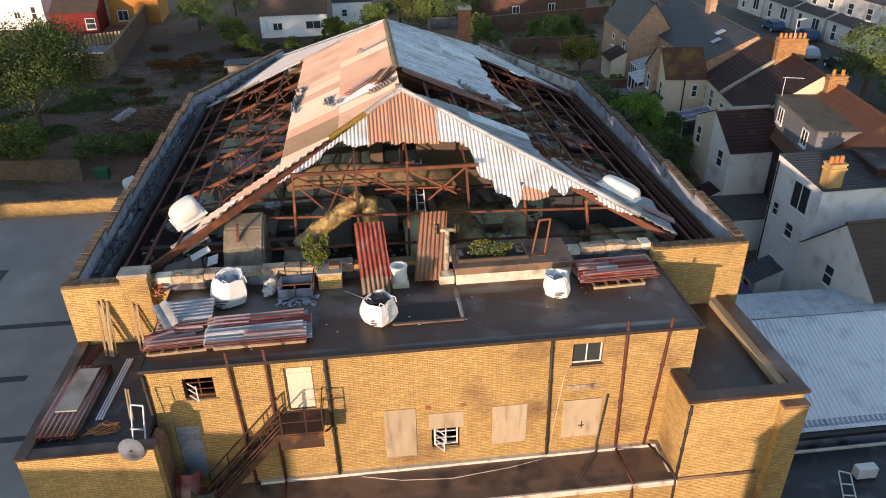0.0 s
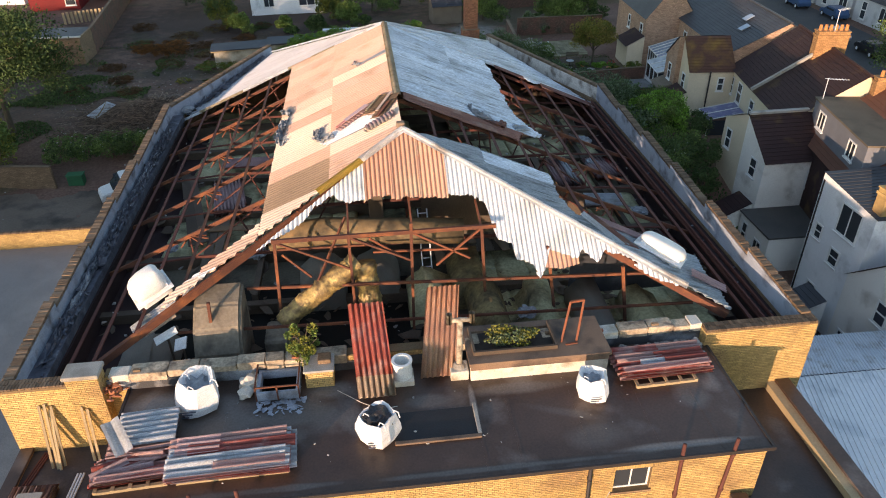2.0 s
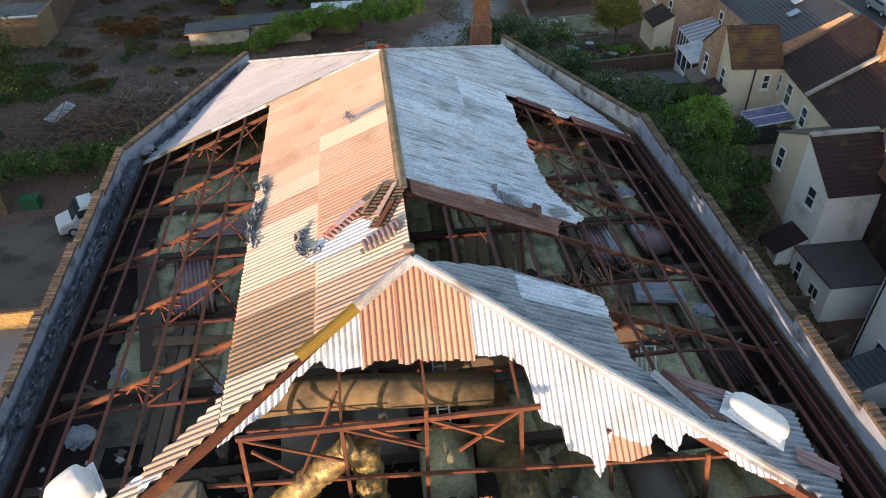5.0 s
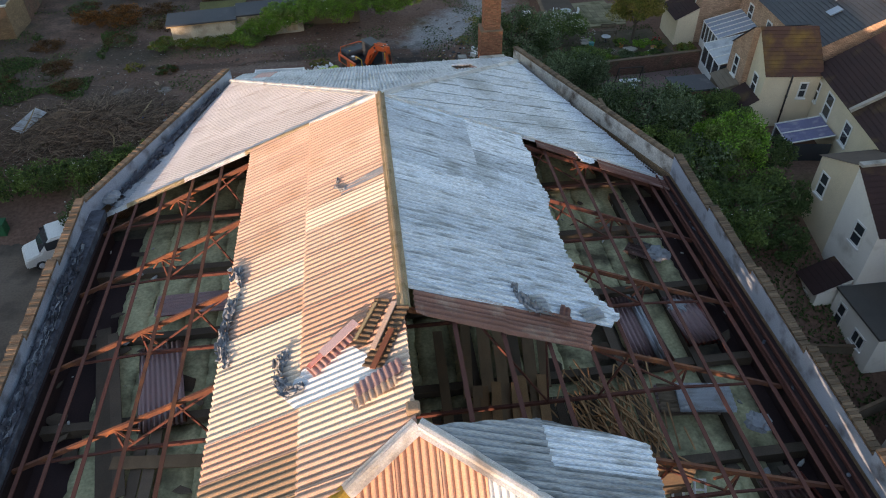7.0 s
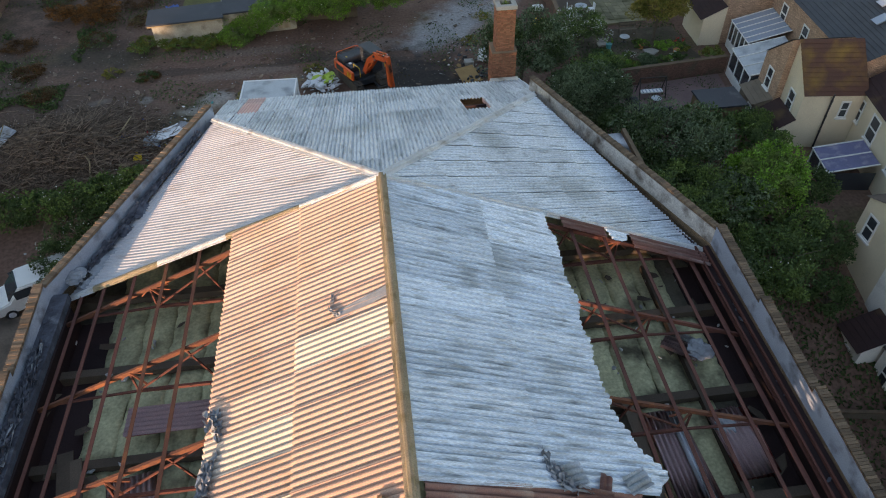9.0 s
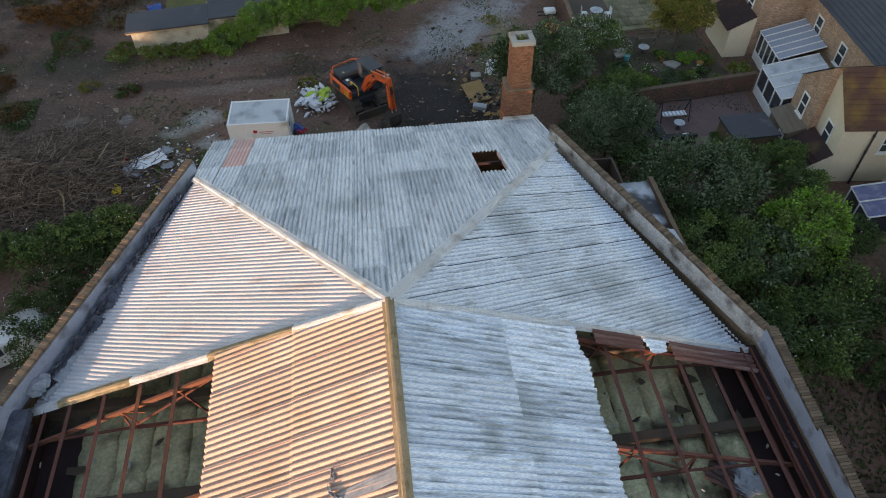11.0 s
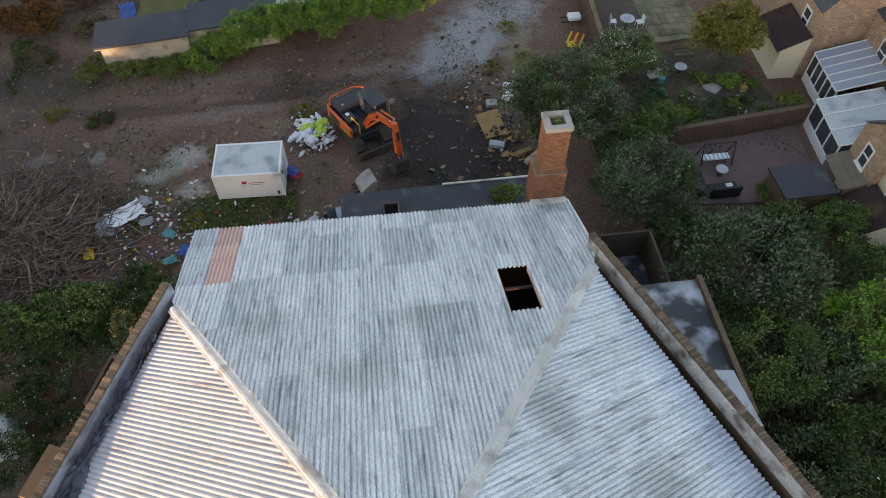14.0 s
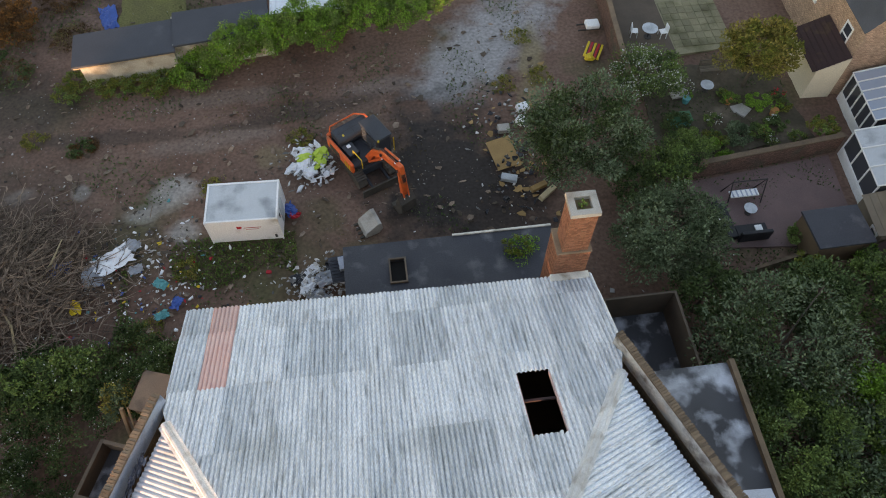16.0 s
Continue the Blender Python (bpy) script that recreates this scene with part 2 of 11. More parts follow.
INSUL = surface("mossy_glass_wool_quilt", (0.60, 0.57, 0.345), (0.40, 0.38, 0.23), 1.2, 0.98, bump=0.7, grain=9, stain=(0.10, 0.085, 0.055), stain_scale=0.8, stain_amt=0.35, speck=0.3, vary=0.14)
MOSSQ = surface("mossy_olive_quilt", (0.26, 0.205, 0.095), (0.13, 0.10, 0.055), 1.5, 0.98, bump=1.0, grain=7, stain=(0.06, 0.05, 0.035), stain_scale=1.2, stain_amt=0.45, speck=0.4)
PLASTER_DARK = surface("dusty_brown_plaster", (0.17, 0.15, 0.11), (0.11, 0.095, 0.07), 1.0, 0.95, bump=0.5, grain=10, stain=(0.06, 0.05, 0.04), stain_scale=1.0, stain_amt=0.4)
PLASTER_GREY = surface("grey_fibrous_plaster", (0.23, 0.205, 0.175), (0.16, 0.145, 0.125), 0.9, 0.9, bump=0.3)
LAGGING = surface("dusty_brown_pipe_lagging", (0.23, 0.165, 0.09), (0.15, 0.11, 0.065), 1.4, 0.9, bump=0.9, grain=6, stain=(0.08, 0.065, 0.045), stain_scale=1.2, stain_amt=0.45)
DUCTFOIL = surface("yellowed_foil_lagging", (0.50, 0.36, 0.14), (0.27, 0.19, 0.09), 5.0, 0.45, 0.2, bump=1.0, grain=14, stain=(0.09, 0.065, 0.04), stain_scale=3.5, stain_amt=0.5, coarse=0.2)
WHITE_PAINT = surface("white_gloss_paint", (0.78, 0.78, 0.76), (0.7, 0.7, 0.68), 2.0, 0.5, bump=0.05)
CREAM_PAINT = surface("cream_masonry_paint", (0.86, 0.84, 0.79), (0.80, 0.77, 0.71), 0.7, 0.9, bump=0.15, stain=(0.5, 0.46, 0.4), stain_scale=0.6, stain_amt=0.25)
BLUEWHITE_PAINT = surface("white_masonry_paint", (0.88, 0.89, 0.90), (0.82, 0.83, 0.84), 0.7, 0.9, bump=0.15, stain=(0.5, 0.5, 0.5), stain_scale=0.6, stain_amt=0.2)
BEIGE_PAINT = surface("beige_pebbledash", (0.73, 0.63, 0.465), (0.64, 0.55, 0.40), 0.8, 0.95, bump=0.4)
PLY = surface("weathered_plywood_board", (0.46, 0.39, 0.29), (0.38, 0.31, 0.22), 1.2, 0.85, vary=0.12, stain=(0.3, 0.23, 0.16), stain_scale=1.0, stain_amt=0.3, stretch=(3, 3, 0.6))
DOORWHITE = surface("peeling_white_door_board", (0.66, 0.61, 0.51), (0.58, 0.53, 0.43), 1.2, 0.8, stain=(0.45, 0.36, 0.25), stain_scale=1.5, stain_amt=0.25)
BAG = surface("woven_white_bulk_bag", (0.76, 0.76, 0.77), (0.68, 0.68, 0.70), 3.0, 0.8, bump=0.3)
BAG_INK = surface("dark_printed_ink", (0.06, 0.07, 0.1), (0.09, 0.1, 0.13), 3.0, 0.8)
BLACKBAG = surface("black_plastic_sack", (0.02, 0.02, 0.025), (0.04, 0.04, 0.045), 3.0, 0.35, bump=0.8, grain=12)
POLYGREY = surface("crumpled_grey_polythene", (0.34, 0.36, 0.39), (0.20, 0.21, 0.23), 2.5, 0.45, bump=0.8, grain=10)
STONE = surface("broken_pale_rubble", (0.42, 0.42, 0.41), (0.3, 0.29, 0.28), 3.0, 0.95, island=0.4)
PIPEWORN = surface("flaking_cream_iron_pipe", (0.50, 0.45, 0.36), (0.36, 0.32, 0.25), 4.0, 0.8, bump=0.5, grain=14, stain=(0.12, 0.08, 0.055), stain_scale=5.0, stain_amt=0.55)
CONC = surface("pale_concrete", (0.42, 0.39, 0.35), (0.32, 0.3, 0.27), 0.9, 0.9, stain=(0.2, 0.18, 0.15), stain_scale=0.9, stain_amt=0.4)
DECKC = surface("asphalt_parking_deck", (0.27, 0.255, 0.245), (0.21, 0.20, 0.195), 0.4, 0.85, stain=(0.34, 0.32, 0.30), stain_scale=0.25, stain_amt=0.5)
TAR = surface("fresh_tar_band", (0.02, 0.021, 0.023), (0.03, 0.03, 0.032), 1.0, 0.5)
YARD = surface("brown_dusty_yard", (0.14, 0.103, 0.077), (0.19, 0.148, 0.117), 0.4, 0.9, bump=0.4, grain=8, stain=(0.06, 0.05, 0.042), stain_scale=0.5, stain_amt=0.4)
ASPHALT = surface("street_asphalt", (0.05, 0.05, 0.052), (0.07, 0.068, 0.065), 0.6, 0.85)
DIRT = surface("bare_dark_earth", (0.124, 0.067, 0.048), (0.212, 0.128, 0.096), 0.22, 0.95, bump=1.0, grain=5, stain=(0.075, 0.085, 0.035), stain_scale=0.14, stain_amt=0.22, speck=0.34)
SOIL_BLACK = surface("damp_black_soil", (0.035, 0.028, 0.024), (0.06, 0.048, 0.04), 0.6, 0.9, bump=0.8, grain=6)
PAVERS = surface("plum_brick_pavers", (0.20, 0.125, 0.115), (0.15, 0.098, 0.092), 0.8, 0.85, vary=0.15, island=0.2)
SLABS = surface("mossy_paving_slabs", (0.30, 0.265, 0.165), (0.2, 0.18, 0.11), 0.9, 0.9, stain=(0.13, 0.12, 0.06), stain_scale=0.8, stain_amt=0.4, vary=0.2, island=0.25)
LAWN = surface("rough_garden_soil_and_grass", (0.060, 0.050, 0.033), (0.115, 0.088, 0.060), 0.45, 0.95, bump=0.5, grain=5, speck=0.25, stain=(0.16, 0.125, 0.09), stain_scale=0.5, stain_amt=0.3)
# clay tile darkened in its colour to stand for roofs in shade
TILE_RED = surface("shade_dark_clay_roof_tile", (0.056, 0.028, 0.026), (0.040, 0.022, 0.022), 0.8, 0.85, bump=0.3, island=0.18, stain=(0.12, 0.075, 0.035), stain_scale=0.5, stain_amt=0.12, speck=0.25)
TILE_ORANGE = surface("lichened_orange_roof_tile", (0.13, 0.06, 0.04), (0.10, 0.05, 0.038), 0.8, 0.85, bump=0.3, island=0.2, stain=(0.28, 0.16, 0.04), stain_scale=0.5, stain_amt=0.4)
SLATE = surface("dark_slate", (0.075, 0.08, 0.09), (0.055, 0.058, 0.066), 0.8, 0.6, bump=0.2, island=0.2)
SLATE_BROWN = surface("brown_concrete_tile", (0.13, 0.095, 0.075), (0.1, 0.075, 0.06), 0.8, 0.85, island=0.18)
DORMER_GREY = surface("slate_grey_cladding", (0.19, 0.195, 0.215), (0.155, 0.16, 0.178), 1.2, 0.85, bump=0.15)
FELT_BROWN = surface("olive_brown_mineral_felt", (0.17, 0.135, 0.095), (0.13, 0.105, 0.075), 0.7, 0.9, bump=0.2, stain=(0.09, 0.075, 0.055), stain_scale=0.6, stain_amt=0.35)
# lighter, redder copy of the clay tile: sunlight put into the colour
TILE_LIT = surface("sunlit_clay_roof_tile", (0.17, 0.075, 0.045), (0.125, 0.055, 0.038), 0.8, 0.85, bump=0.3, island=0.2, speck=0.25)
FLATFELT = surface("grey_mineral_felt", (0.11, 0.10, 0.09), (0.08, 0.075, 0.07), 0.6, 0.9)
FELT_SHED = surface("blue_black_shed_felt", (0.040, 0.044, 0.055), (0.058, 0.062, 0.074), 0.5, 0.65, bump=0.15, grain=20, stain=(0.085, 0.09, 0.10), stain_scale=0.5, stain_amt=0.2)
WORN_WALL = surface("flaking_limewashed_wall", (0.46, 0.43, 0.36), (0.34, 0.31, 0.25), 1.2, 0.95, bump=0.5, stain=(0.17, 0.14, 0.10), stain_scale=1.0, stain_amt=0.5, speck=0.3)
POT = surface("terracotta_pot", (0.50, 0.22, 0.08), (0.42, 0.18, 0.07), 2.0, 0.85)
DARKPIPE = surface("black_cast_iron", (0.035, 0.03, 0.03), (0.05, 0.04, 0.035), 2.0, 0.6)
PANE = clear_glass("dark_window_glass", (0.045, 0.052, 0.062))
ROOFGLASS = clear_glass("blue_roof_glazing", (0.30, 0.36, 0.44), 0.15)
# near-black colour standing in for the deep shade of interiors
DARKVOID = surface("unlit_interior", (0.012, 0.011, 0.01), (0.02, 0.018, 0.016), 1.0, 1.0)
ORANGE = surface("orange_machine_paint", (0.74, 0.125, 0.03), (0.64, 0.1, 0.03), 1.5, 0.4, bump=0.1, stain=(0.2, 0.09, 0.05), stain_scale=1.6, stain_amt=0.3)
MACHINE = surface("dark_grey_machine_steel", (0.05, 0.055, 0.065), (0.035, 0.038, 0.045), 1.5, 0.5, 0.2, bump=0.1)
TRACK = surface("muddy_track_steel", (0.10, 0.085, 0.07), (0.06, 0.052, 0.045), 2.0, 0.8, 0.2, bump=0.5)
CABINWHITE = surface("white_steel_cabin", (0.78, 0.78, 0.78), (0.71, 0.71, 0.72), 0.8, 0.5, bump=0.1, stain=(0.45, 0.42, 0.38), stain_scale=0.9, stain_amt=0.2)
CABINTOP = surface("dusty_pale_cabin_roof", (0.50, 0.53, 0.55), (0.42, 0.45, 0.47), 0.9, 0.6, bump=0.1, stain=(0.26, 0.28, 0.3), stain_scale=0.9, stain_amt=0.4)
METALWHITE = surface("pale_coated_metal_roof", (0.90, 0.92, 0.94), (0.83, 0.85, 0.88), 0.5, 0.5, bump=0.05, stain=(0.62, 0.66, 0.70), stain_scale=0.8, stain_amt=0.3)
LOGORED = surface("red_logo_paint", (0.5, 0.02, 0.03), (0.45, 0.02, 0.03), 1.0, 0.5)
BLUE = surface("blue_plastic", (0.03, 0.10, 0.34), (0.025, 0.08, 0.27), 2.0, 0.5)
TEAL = surface("teal_plastic", (0.05, 0.30, 0.30), (0.04, 0.24, 0.25), 2.0, 0.5)
LIME = surface("lime_plastic_sack", (0.46, 0.60, 0.06), (0.38, 0.52, 0.08), 2.0, 0.5)
YELLOWP = surface("yellow_plastic", (0.70, 0.45, 0.02), (0.6, 0.4, 0.03), 2.0, 0.5)
GREENP = surface("green_plastic", (0.03, 0.16, 0.07), (0.03, 0.12, 0.06), 2.0, 0.5)
CARDBOARD = surface("sodden_chipboard", (0.40, 0.24, 0.10), (0.32, 0.19, 0.08), 1.5, 0.85)
LITTER = surface("scattered_pale_litter", (0.42, 0.41, 0.40), (0.26, 0.24, 0.22), 3.0, 0.8, island=0.75)
BROWN_STONES = surface("mixed_brown_stones", (0.24, 0.19, 0.165), (0.11, 0.085, 0.07), 3.0, 0.95, island=0.6)
TWIG = surface("dry_brushwood", (0.27, 0.19, 0.14), (0.09, 0.063, 0.048), 3.0, 0.9, island=0.7)
BARK = surface("grey_bark", (0.12, 0.095, 0.07), (0.08, 0.065, 0.05), 3.0, 0.9)
PURPLE = surface("purple_tarpaulin", (0.10, 0.07, 0.16), (0.08, 0.06, 0.13), 1.0, 0.6)
RATTAN = surface("black_rattan", (0.02, 0.02, 0.022), (0.03, 0.03, 0.032), 4.0, 0.6)
FENCEWOOD = surface("grey_fence_boards", (0.20, 0.16, 0.12), (0.15, 0.12, 0.09), 1.0, 0.9, vary=0.2, island=0.2)

def leaf(name, c1, c2):
    m = surface(name, c1, c2, 0.9, 0.65, bump=0.0, island=0.42, vary=0.08, coarse=0.35)
    b = m.node_tree.nodes["Principled BSDF"]
    b.inputs["Specular IOR Level"].default_value = 0.1
    return m
LEAF_GREEN = leaf("mid_green_leaves", (0.100, 0.160, 0.042), (0.158, 0.220, 0.064))
LEAF_BRIGHT = leaf("bright_green_leaves", (0.115, 0.235, 0.028), (0.155, 0.28, 0.05))
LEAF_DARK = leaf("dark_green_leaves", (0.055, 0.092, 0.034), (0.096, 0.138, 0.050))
LEAF_GREY = leaf("grey_green_leaves", (0.09, 0.132, 0.070), (0.155, 0.198, 0.112))
LEAF_GOLD = leaf("golden_green_leaves", (0.20, 0.175, 0.04), (0.26, 0.21, 0.06))
LEAF_YEL = leaf("yellow_green_leaves", (0.12, 0.14, 0.025), (0.17, 0.17, 0.04))
LEAF_ORANGE = leaf("orange_dead_leaves", (0.25, 0.105, 0.03), (0.18, 0.08, 0.028))
LEAF_DRY = leaf("dry_straw_leaves", (0.16, 0.125, 0.055), (0.12, 0.09, 0.045))
LEAF_RUST = leaf("withered_brown_leaves", (0.14, 0.07, 0.03), (0.09, 0.05, 0.025))
LEAF_WHITE = leaf("white_blossom", (0.62, 0.62, 0.56), (0.5, 0.5, 0.44))

def soft_patches(m, blobs, edge=0.45):
    """Lays soft-edged patches of another earth into a ground material: (x, y, radius across, radius along, turn, colour, strength)."""
    nt = m.node_tree
    N, Lk = nt.nodes, nt.links
    hsv = next(n for n in N if n.type == "HUE_SAT")
    col = hsv.inputs["Color"].links[0].from_socket
    tc = N.new("ShaderNodeTexCoord")
    wob = N.new("ShaderNodeTexNoise")
    wob.inputs["Scale"].default_value, wob.inputs["Detail"].default_value = 0.7, 4
    Lk.new(tc.outputs["Object"], wob.inputs["Vector"])
    for x, y, rx, ry, turn, c, amt in blobs:
        mp = N.new("ShaderNodeMapping")
        mp.vector_type = "TEXTURE"
        mp.inputs["Location"].default_value = (x, y, 0)
        mp.inputs["Rotation"].default_value = (0, 0, radians(turn))
        mp.inputs["Scale"].default_value = (rx, ry, 60)
        Lk.new(tc.outputs["Object"], mp.inputs["Vector"])
        ln = N.new("ShaderNodeVectorMath")
        ln.operation = "LENGTH"
        Lk.new(mp.outputs[0], ln.inputs[0])
        ad = N.new("ShaderNodeMath")
        ad.operation = "MULTIPLY_ADD"
        ad.inputs[1].default_value, ad.inputs[2].default_value = 1.5, -0.75
        Lk.new(wob.outputs[0], ad.inputs[0])
        sm = N.new("ShaderNodeMath")
        sm.operation = "ADD"
        Lk.new(ln.outputs["Value"], sm.inputs[0]), Lk.new(ad.outputs[0], sm.inputs[1])
        mr = N.new("ShaderNodeMapRange")
        mr.inputs[1].default_value, mr.inputs[2].default_value, mr.inputs[3].default_value, mr.inputs[4].default_value = 1.0 - edge, 1.0 + edge * 0.4, amt, 0.0
        Lk.new(sm.outputs[0], mr.inputs[0])
        x_ = N.new("ShaderNodeMix")
        x_.data_type = "RGBA"
        Lk.new(mr.outputs[0], x_.inputs[0]), Lk.new(col, x_.inputs[6])
        x_.inputs[7].default_value = (*c, 1)
        col = x_.outputs[2]
    Lk.new(col, hsv.inputs["Color"])
DUST_C, SOIL_C, DRY_C, ASH_C = (0.30, 0.28, 0.27), (0.040, 0.032, 0.028), (0.22, 0.165, 0.09), (0.33, 0.30, 0.27)
TRACK_C, WEED_C = (0.075, 0.052, 0.041), (0.09, 0.08, 0.04)
soft_patches(DIRT, [(9.6, 83.0, 2.9, 6.2, -46, (0.30, 0.285, 0.28), 0.95), (14.2, 92.0, 3.0, 8.0, -18, DUST_C, 0.85), (6.2, 79.8, 1.9, 2.0, 0, (0.30, 0.285, 0.28), 0.85),
                    (11.9, 80.5, 0.9, 4.0, -8, DRY_C, 0.8), (-4.3, 75.3, 1.0, 0.9, 0, DRY_C, 0.5), (-7.4, 76.9, 4.0, 0.8, 5, (0.20, 0.155, 0.13), 0.55), (-6.5, 80.2, 4.5, 0.7, 4, (0.19, 0.145, 0.12), 0.55), (2.5, 80.0, 3.0, 0.8, 8, (0.20, 0.16, 0.14), 0.5),
                    (5.2, 72.8, 4.2, 6.0, 0, SOIL_C, 1.0), (8.6, 70.2, 2.6, 4.0, 0, SOIL_C, 0.8), (-2.0, 78.6, 5.0, 0.8, 6, TRACK_C, 0.8), (-13.5, 77.8, 6.0, 0.6, -2, TRACK_C, 0.7), (-5.0, 77.9, 4.0, 0.4, 3, TRACK_C, 0.7), (-19.5, 81.0, 4.5, 3.0, 0, (0.06, 0.043, 0.034), 0.8),
                    (-9.7, 73.3, 1.3, 1.2, 0, ASH_C, 0.85), (-9.0, 70.7, 0.9, 0.8, 0, ASH_C, 0.85), (-14.9, 74.0, 0.55, 0.6, 0, ASH_C, 0.9), (-18.2, 74.2, 0.9, 0.6, 20, ASH_C, 0.6), (-11.4, 72.0, 0.9, 0.7, 0, ASH_C, 0.75), (-5.0, 68.5, 4.5, 2.0, 0, WEED_C, 0.6), (-12.5, 70.8, 2.2, 1.2, 0, WEED_C, 0.6), (-1.5, 70.8, 1.3, 1.2, 0, WEED_C, 0.6),
                    (-14, 102, 24, 14, 0, (0.055, 0.038, 0.030), 0.85), (-36, 80, 12, 14, 0, (0.06, 0.046, 0.035), 0.8), (-22, 72, 9, 7, 0, (0.105, 0.072, 0.056), 0.7), (20, 100, 12, 10, 0, (0.07, 0.068, 0.034), 0.7)])

BLOOM_C, FILM_C = (0.26, 0.24, 0.225), (0.15, 0.135, 0.125)
soft_patches(FELT, [(-6.6, 22.3, 0.9, 0.6, 0, BLOOM_C, 0.75), (-7.3, 21.2, 0.5, 0.9, 0, BLOOM_C, 0.7), (-4.6, 21.2, 1.3, 0.6, 8, FILM_C, 0.7), (-2.6, 21.4, 1.2, 0.6, 0, FILM_C, 0.7), (-1.4, 22.3, 0.8, 0.4, 0, BLOOM_C, 0.5),
                    (10.2, 21.6, 0.35, 0.9, 15, BLOOM_C, 0.6), (9.6, 20.6, 0.5, 0.7, 20, FILM_C, 0.7), (10.0, 22.6, 0.6, 0.4, 0, BLOOM_C, 0.7), (6.2, 19.4, 0.9, 0.5, 5, FILM_C, 0.4), (1.6, 21.4, 0.7, 0.3, 0, FILM_C, 0.6), (4.5, 21.6, 1.6, 0.25, 0, BLOOM_C, 0.4), (1.2, 20.3, 1.6, 0.12, 0, BLOOM_C, 0.7), (2.9, 21.2, 0.1, 0.9, 0, BLOOM_C, 0.7), (8.6, 18.75, 2.0, 0.13, 0, BLOOM_C, 0.6), (3.0, 18.6, 4.0, 0.09, 0, FILM_C, 0.6), (-3.4, 18.65, 3.0, 0.10, 0, FILM_C, 0.6), (-5.4, 20.2, 0.5, 0.8, 30, FILM_C, 0.5), (8.3, 22.7, 1.4, 0.35, 0, BLOOM_C, 0.6), (-0.6, 20.6, 0.3, 0.8, 50, FILM_C, 0.5), (5.6, 20.4, 0.2, 1.3, 70, FILM_C, 0.35)])

LICHEN_C = (0.27, 0.29, 0.29)
soft_patches(WHITE_NE, [(6.2, 50.4, 0.9, 1.2, 20, LICHEN_C, 0.55), (9.3, 48.4, 1.3, 0.9, 30, LICHEN_C, 0.6), (10.8, 47.0, 1.4, 0.8, 10, LICHEN_C, 0.4), (7.6, 47.4, 1.6, 0.7, 0, LICHEN_C, 0.35)], 0.6)
soft_patches(GREY_E, [(4.0, 40.6, 0.35, 2.0, 0, LICHEN_C, 0.6), (5.0, 42.6, 0.6, 1.6, 10, LICHEN_C, 0.45), (6.0, 39.0, 0.5, 1.6, 0, LICHEN_C, 0.45), (3.0, 37.4, 0.5, 1.2, 0, LICHEN_C, 0.35)], 0.6)
for _m in (WHITE_N, GREY_N):
    soft_patches(_m, [(0.6, 52.6, 1.6, 0.9, 0, LICHEN_C, 0.45), (-2.6, 55.4, 1.2, 1.0, 0, LICHEN_C, 0.4), (2.8, 55.0, 1.0, 0.8, 0, LICHEN_C, 0.35)], 0.7)
# ---- mesh helpers ----
def thing(name, loc=(0, 0, 0), label="", category="", group="", kind=""):
    e = new(name)
    e.empty_display_size = 0.2
    e.location = loc
    return tagged(e, label, category, group, kind)

def finish(bm, name, material, smooth=False):
    me = bpy.data.meshes.new(name)
    if smooth:
        for f in bm.faces:
            f.smooth = True
    bm.to_mesh(me)
    bm.free()
    for mm in (material if isinstance(material, (list, tuple)) else [material]):
        me.materials.append(mm)
    return me

def part(name, bm, material, parent=None, label="", smooth=False):
    """Links a bmesh in world places as ONE mesh object under a thing or under a part."""
    ob = new(name, bm if isinstance(bm, bpy.types.Mesh) else finish(bm, name, material, smooth))
    if parent is not None:
        ob.parent = parent
        if parent.type == "EMPTY":
            ob.matrix_parent_inverse = Matrix.Translation(-parent.location)
    return tagged(ob, label)

def box(bm, x0, x1, y0, y1, z0, z1, m=None):
    v = [bm.verts.new((x, y, z)) for z in (z0, z1) for y in (y0, y1) for x in (x0, x1)]
    if m is not None:
        for q in v:
            q.co = m @ q.co
    fs = [bm.faces.new([v[i] for i in f]) for f in ((0, 2, 3, 1), (4, 5, 7, 6), (0, 1, 5, 4), (2, 6, 7, 3), (0, 4, 6, 2), (1, 3, 7, 5))]
    return v, fs

def boxes(*specs, m=None):
    bm = bmesh.new()
    for s in specs:
        box(bm, *s, m=m)
    return bm

def rbox(x0, x1, y0, y1, z0, z1, r=0.03, m=None):
    """A box with rounded edges."""
    bm = bmesh.new()
    box(bm, x0, x1, y0, y1, z0, z1)
    bmesh.ops.bevel(bm, geom=list(bm.edges), offset=r, segments=2, affect="EDGES", profile=0.5)
    if m is not None:
        bmesh.ops.transform(bm, matrix=m, verts=bm.verts)
    return bm

def bar(bm, p0, p1, w=0.08, h=None, up=(0, 0, 1)):
    """A straight bar of width w and height h between two places."""
    p0, p1 = Vector(p0), Vector(p1)
    d = (p1 - p0).normalized()
    s = d.cross(Vector(up))
    if s.length < 1e-4:
        s = d.cross(Vector((1, 0, 0)))
    s = s.normalized()
    n = s.cross(d)
    h = w if h is None else h
    v = [bm.verts.new(p + s * a * w / 2 + n * b * h / 2) for p in (p0, p1) for a, b in ((-1, -1), (1, -1), (1, 1), (-1, 1))]
    for f in ((3, 2, 1, 0), (4, 5, 6, 7), (0, 1, 5, 4), (1, 2, 6, 5), (2, 3, 7, 6), (3, 0, 4, 7)):
        bm.faces.new([v[i] for i in f])

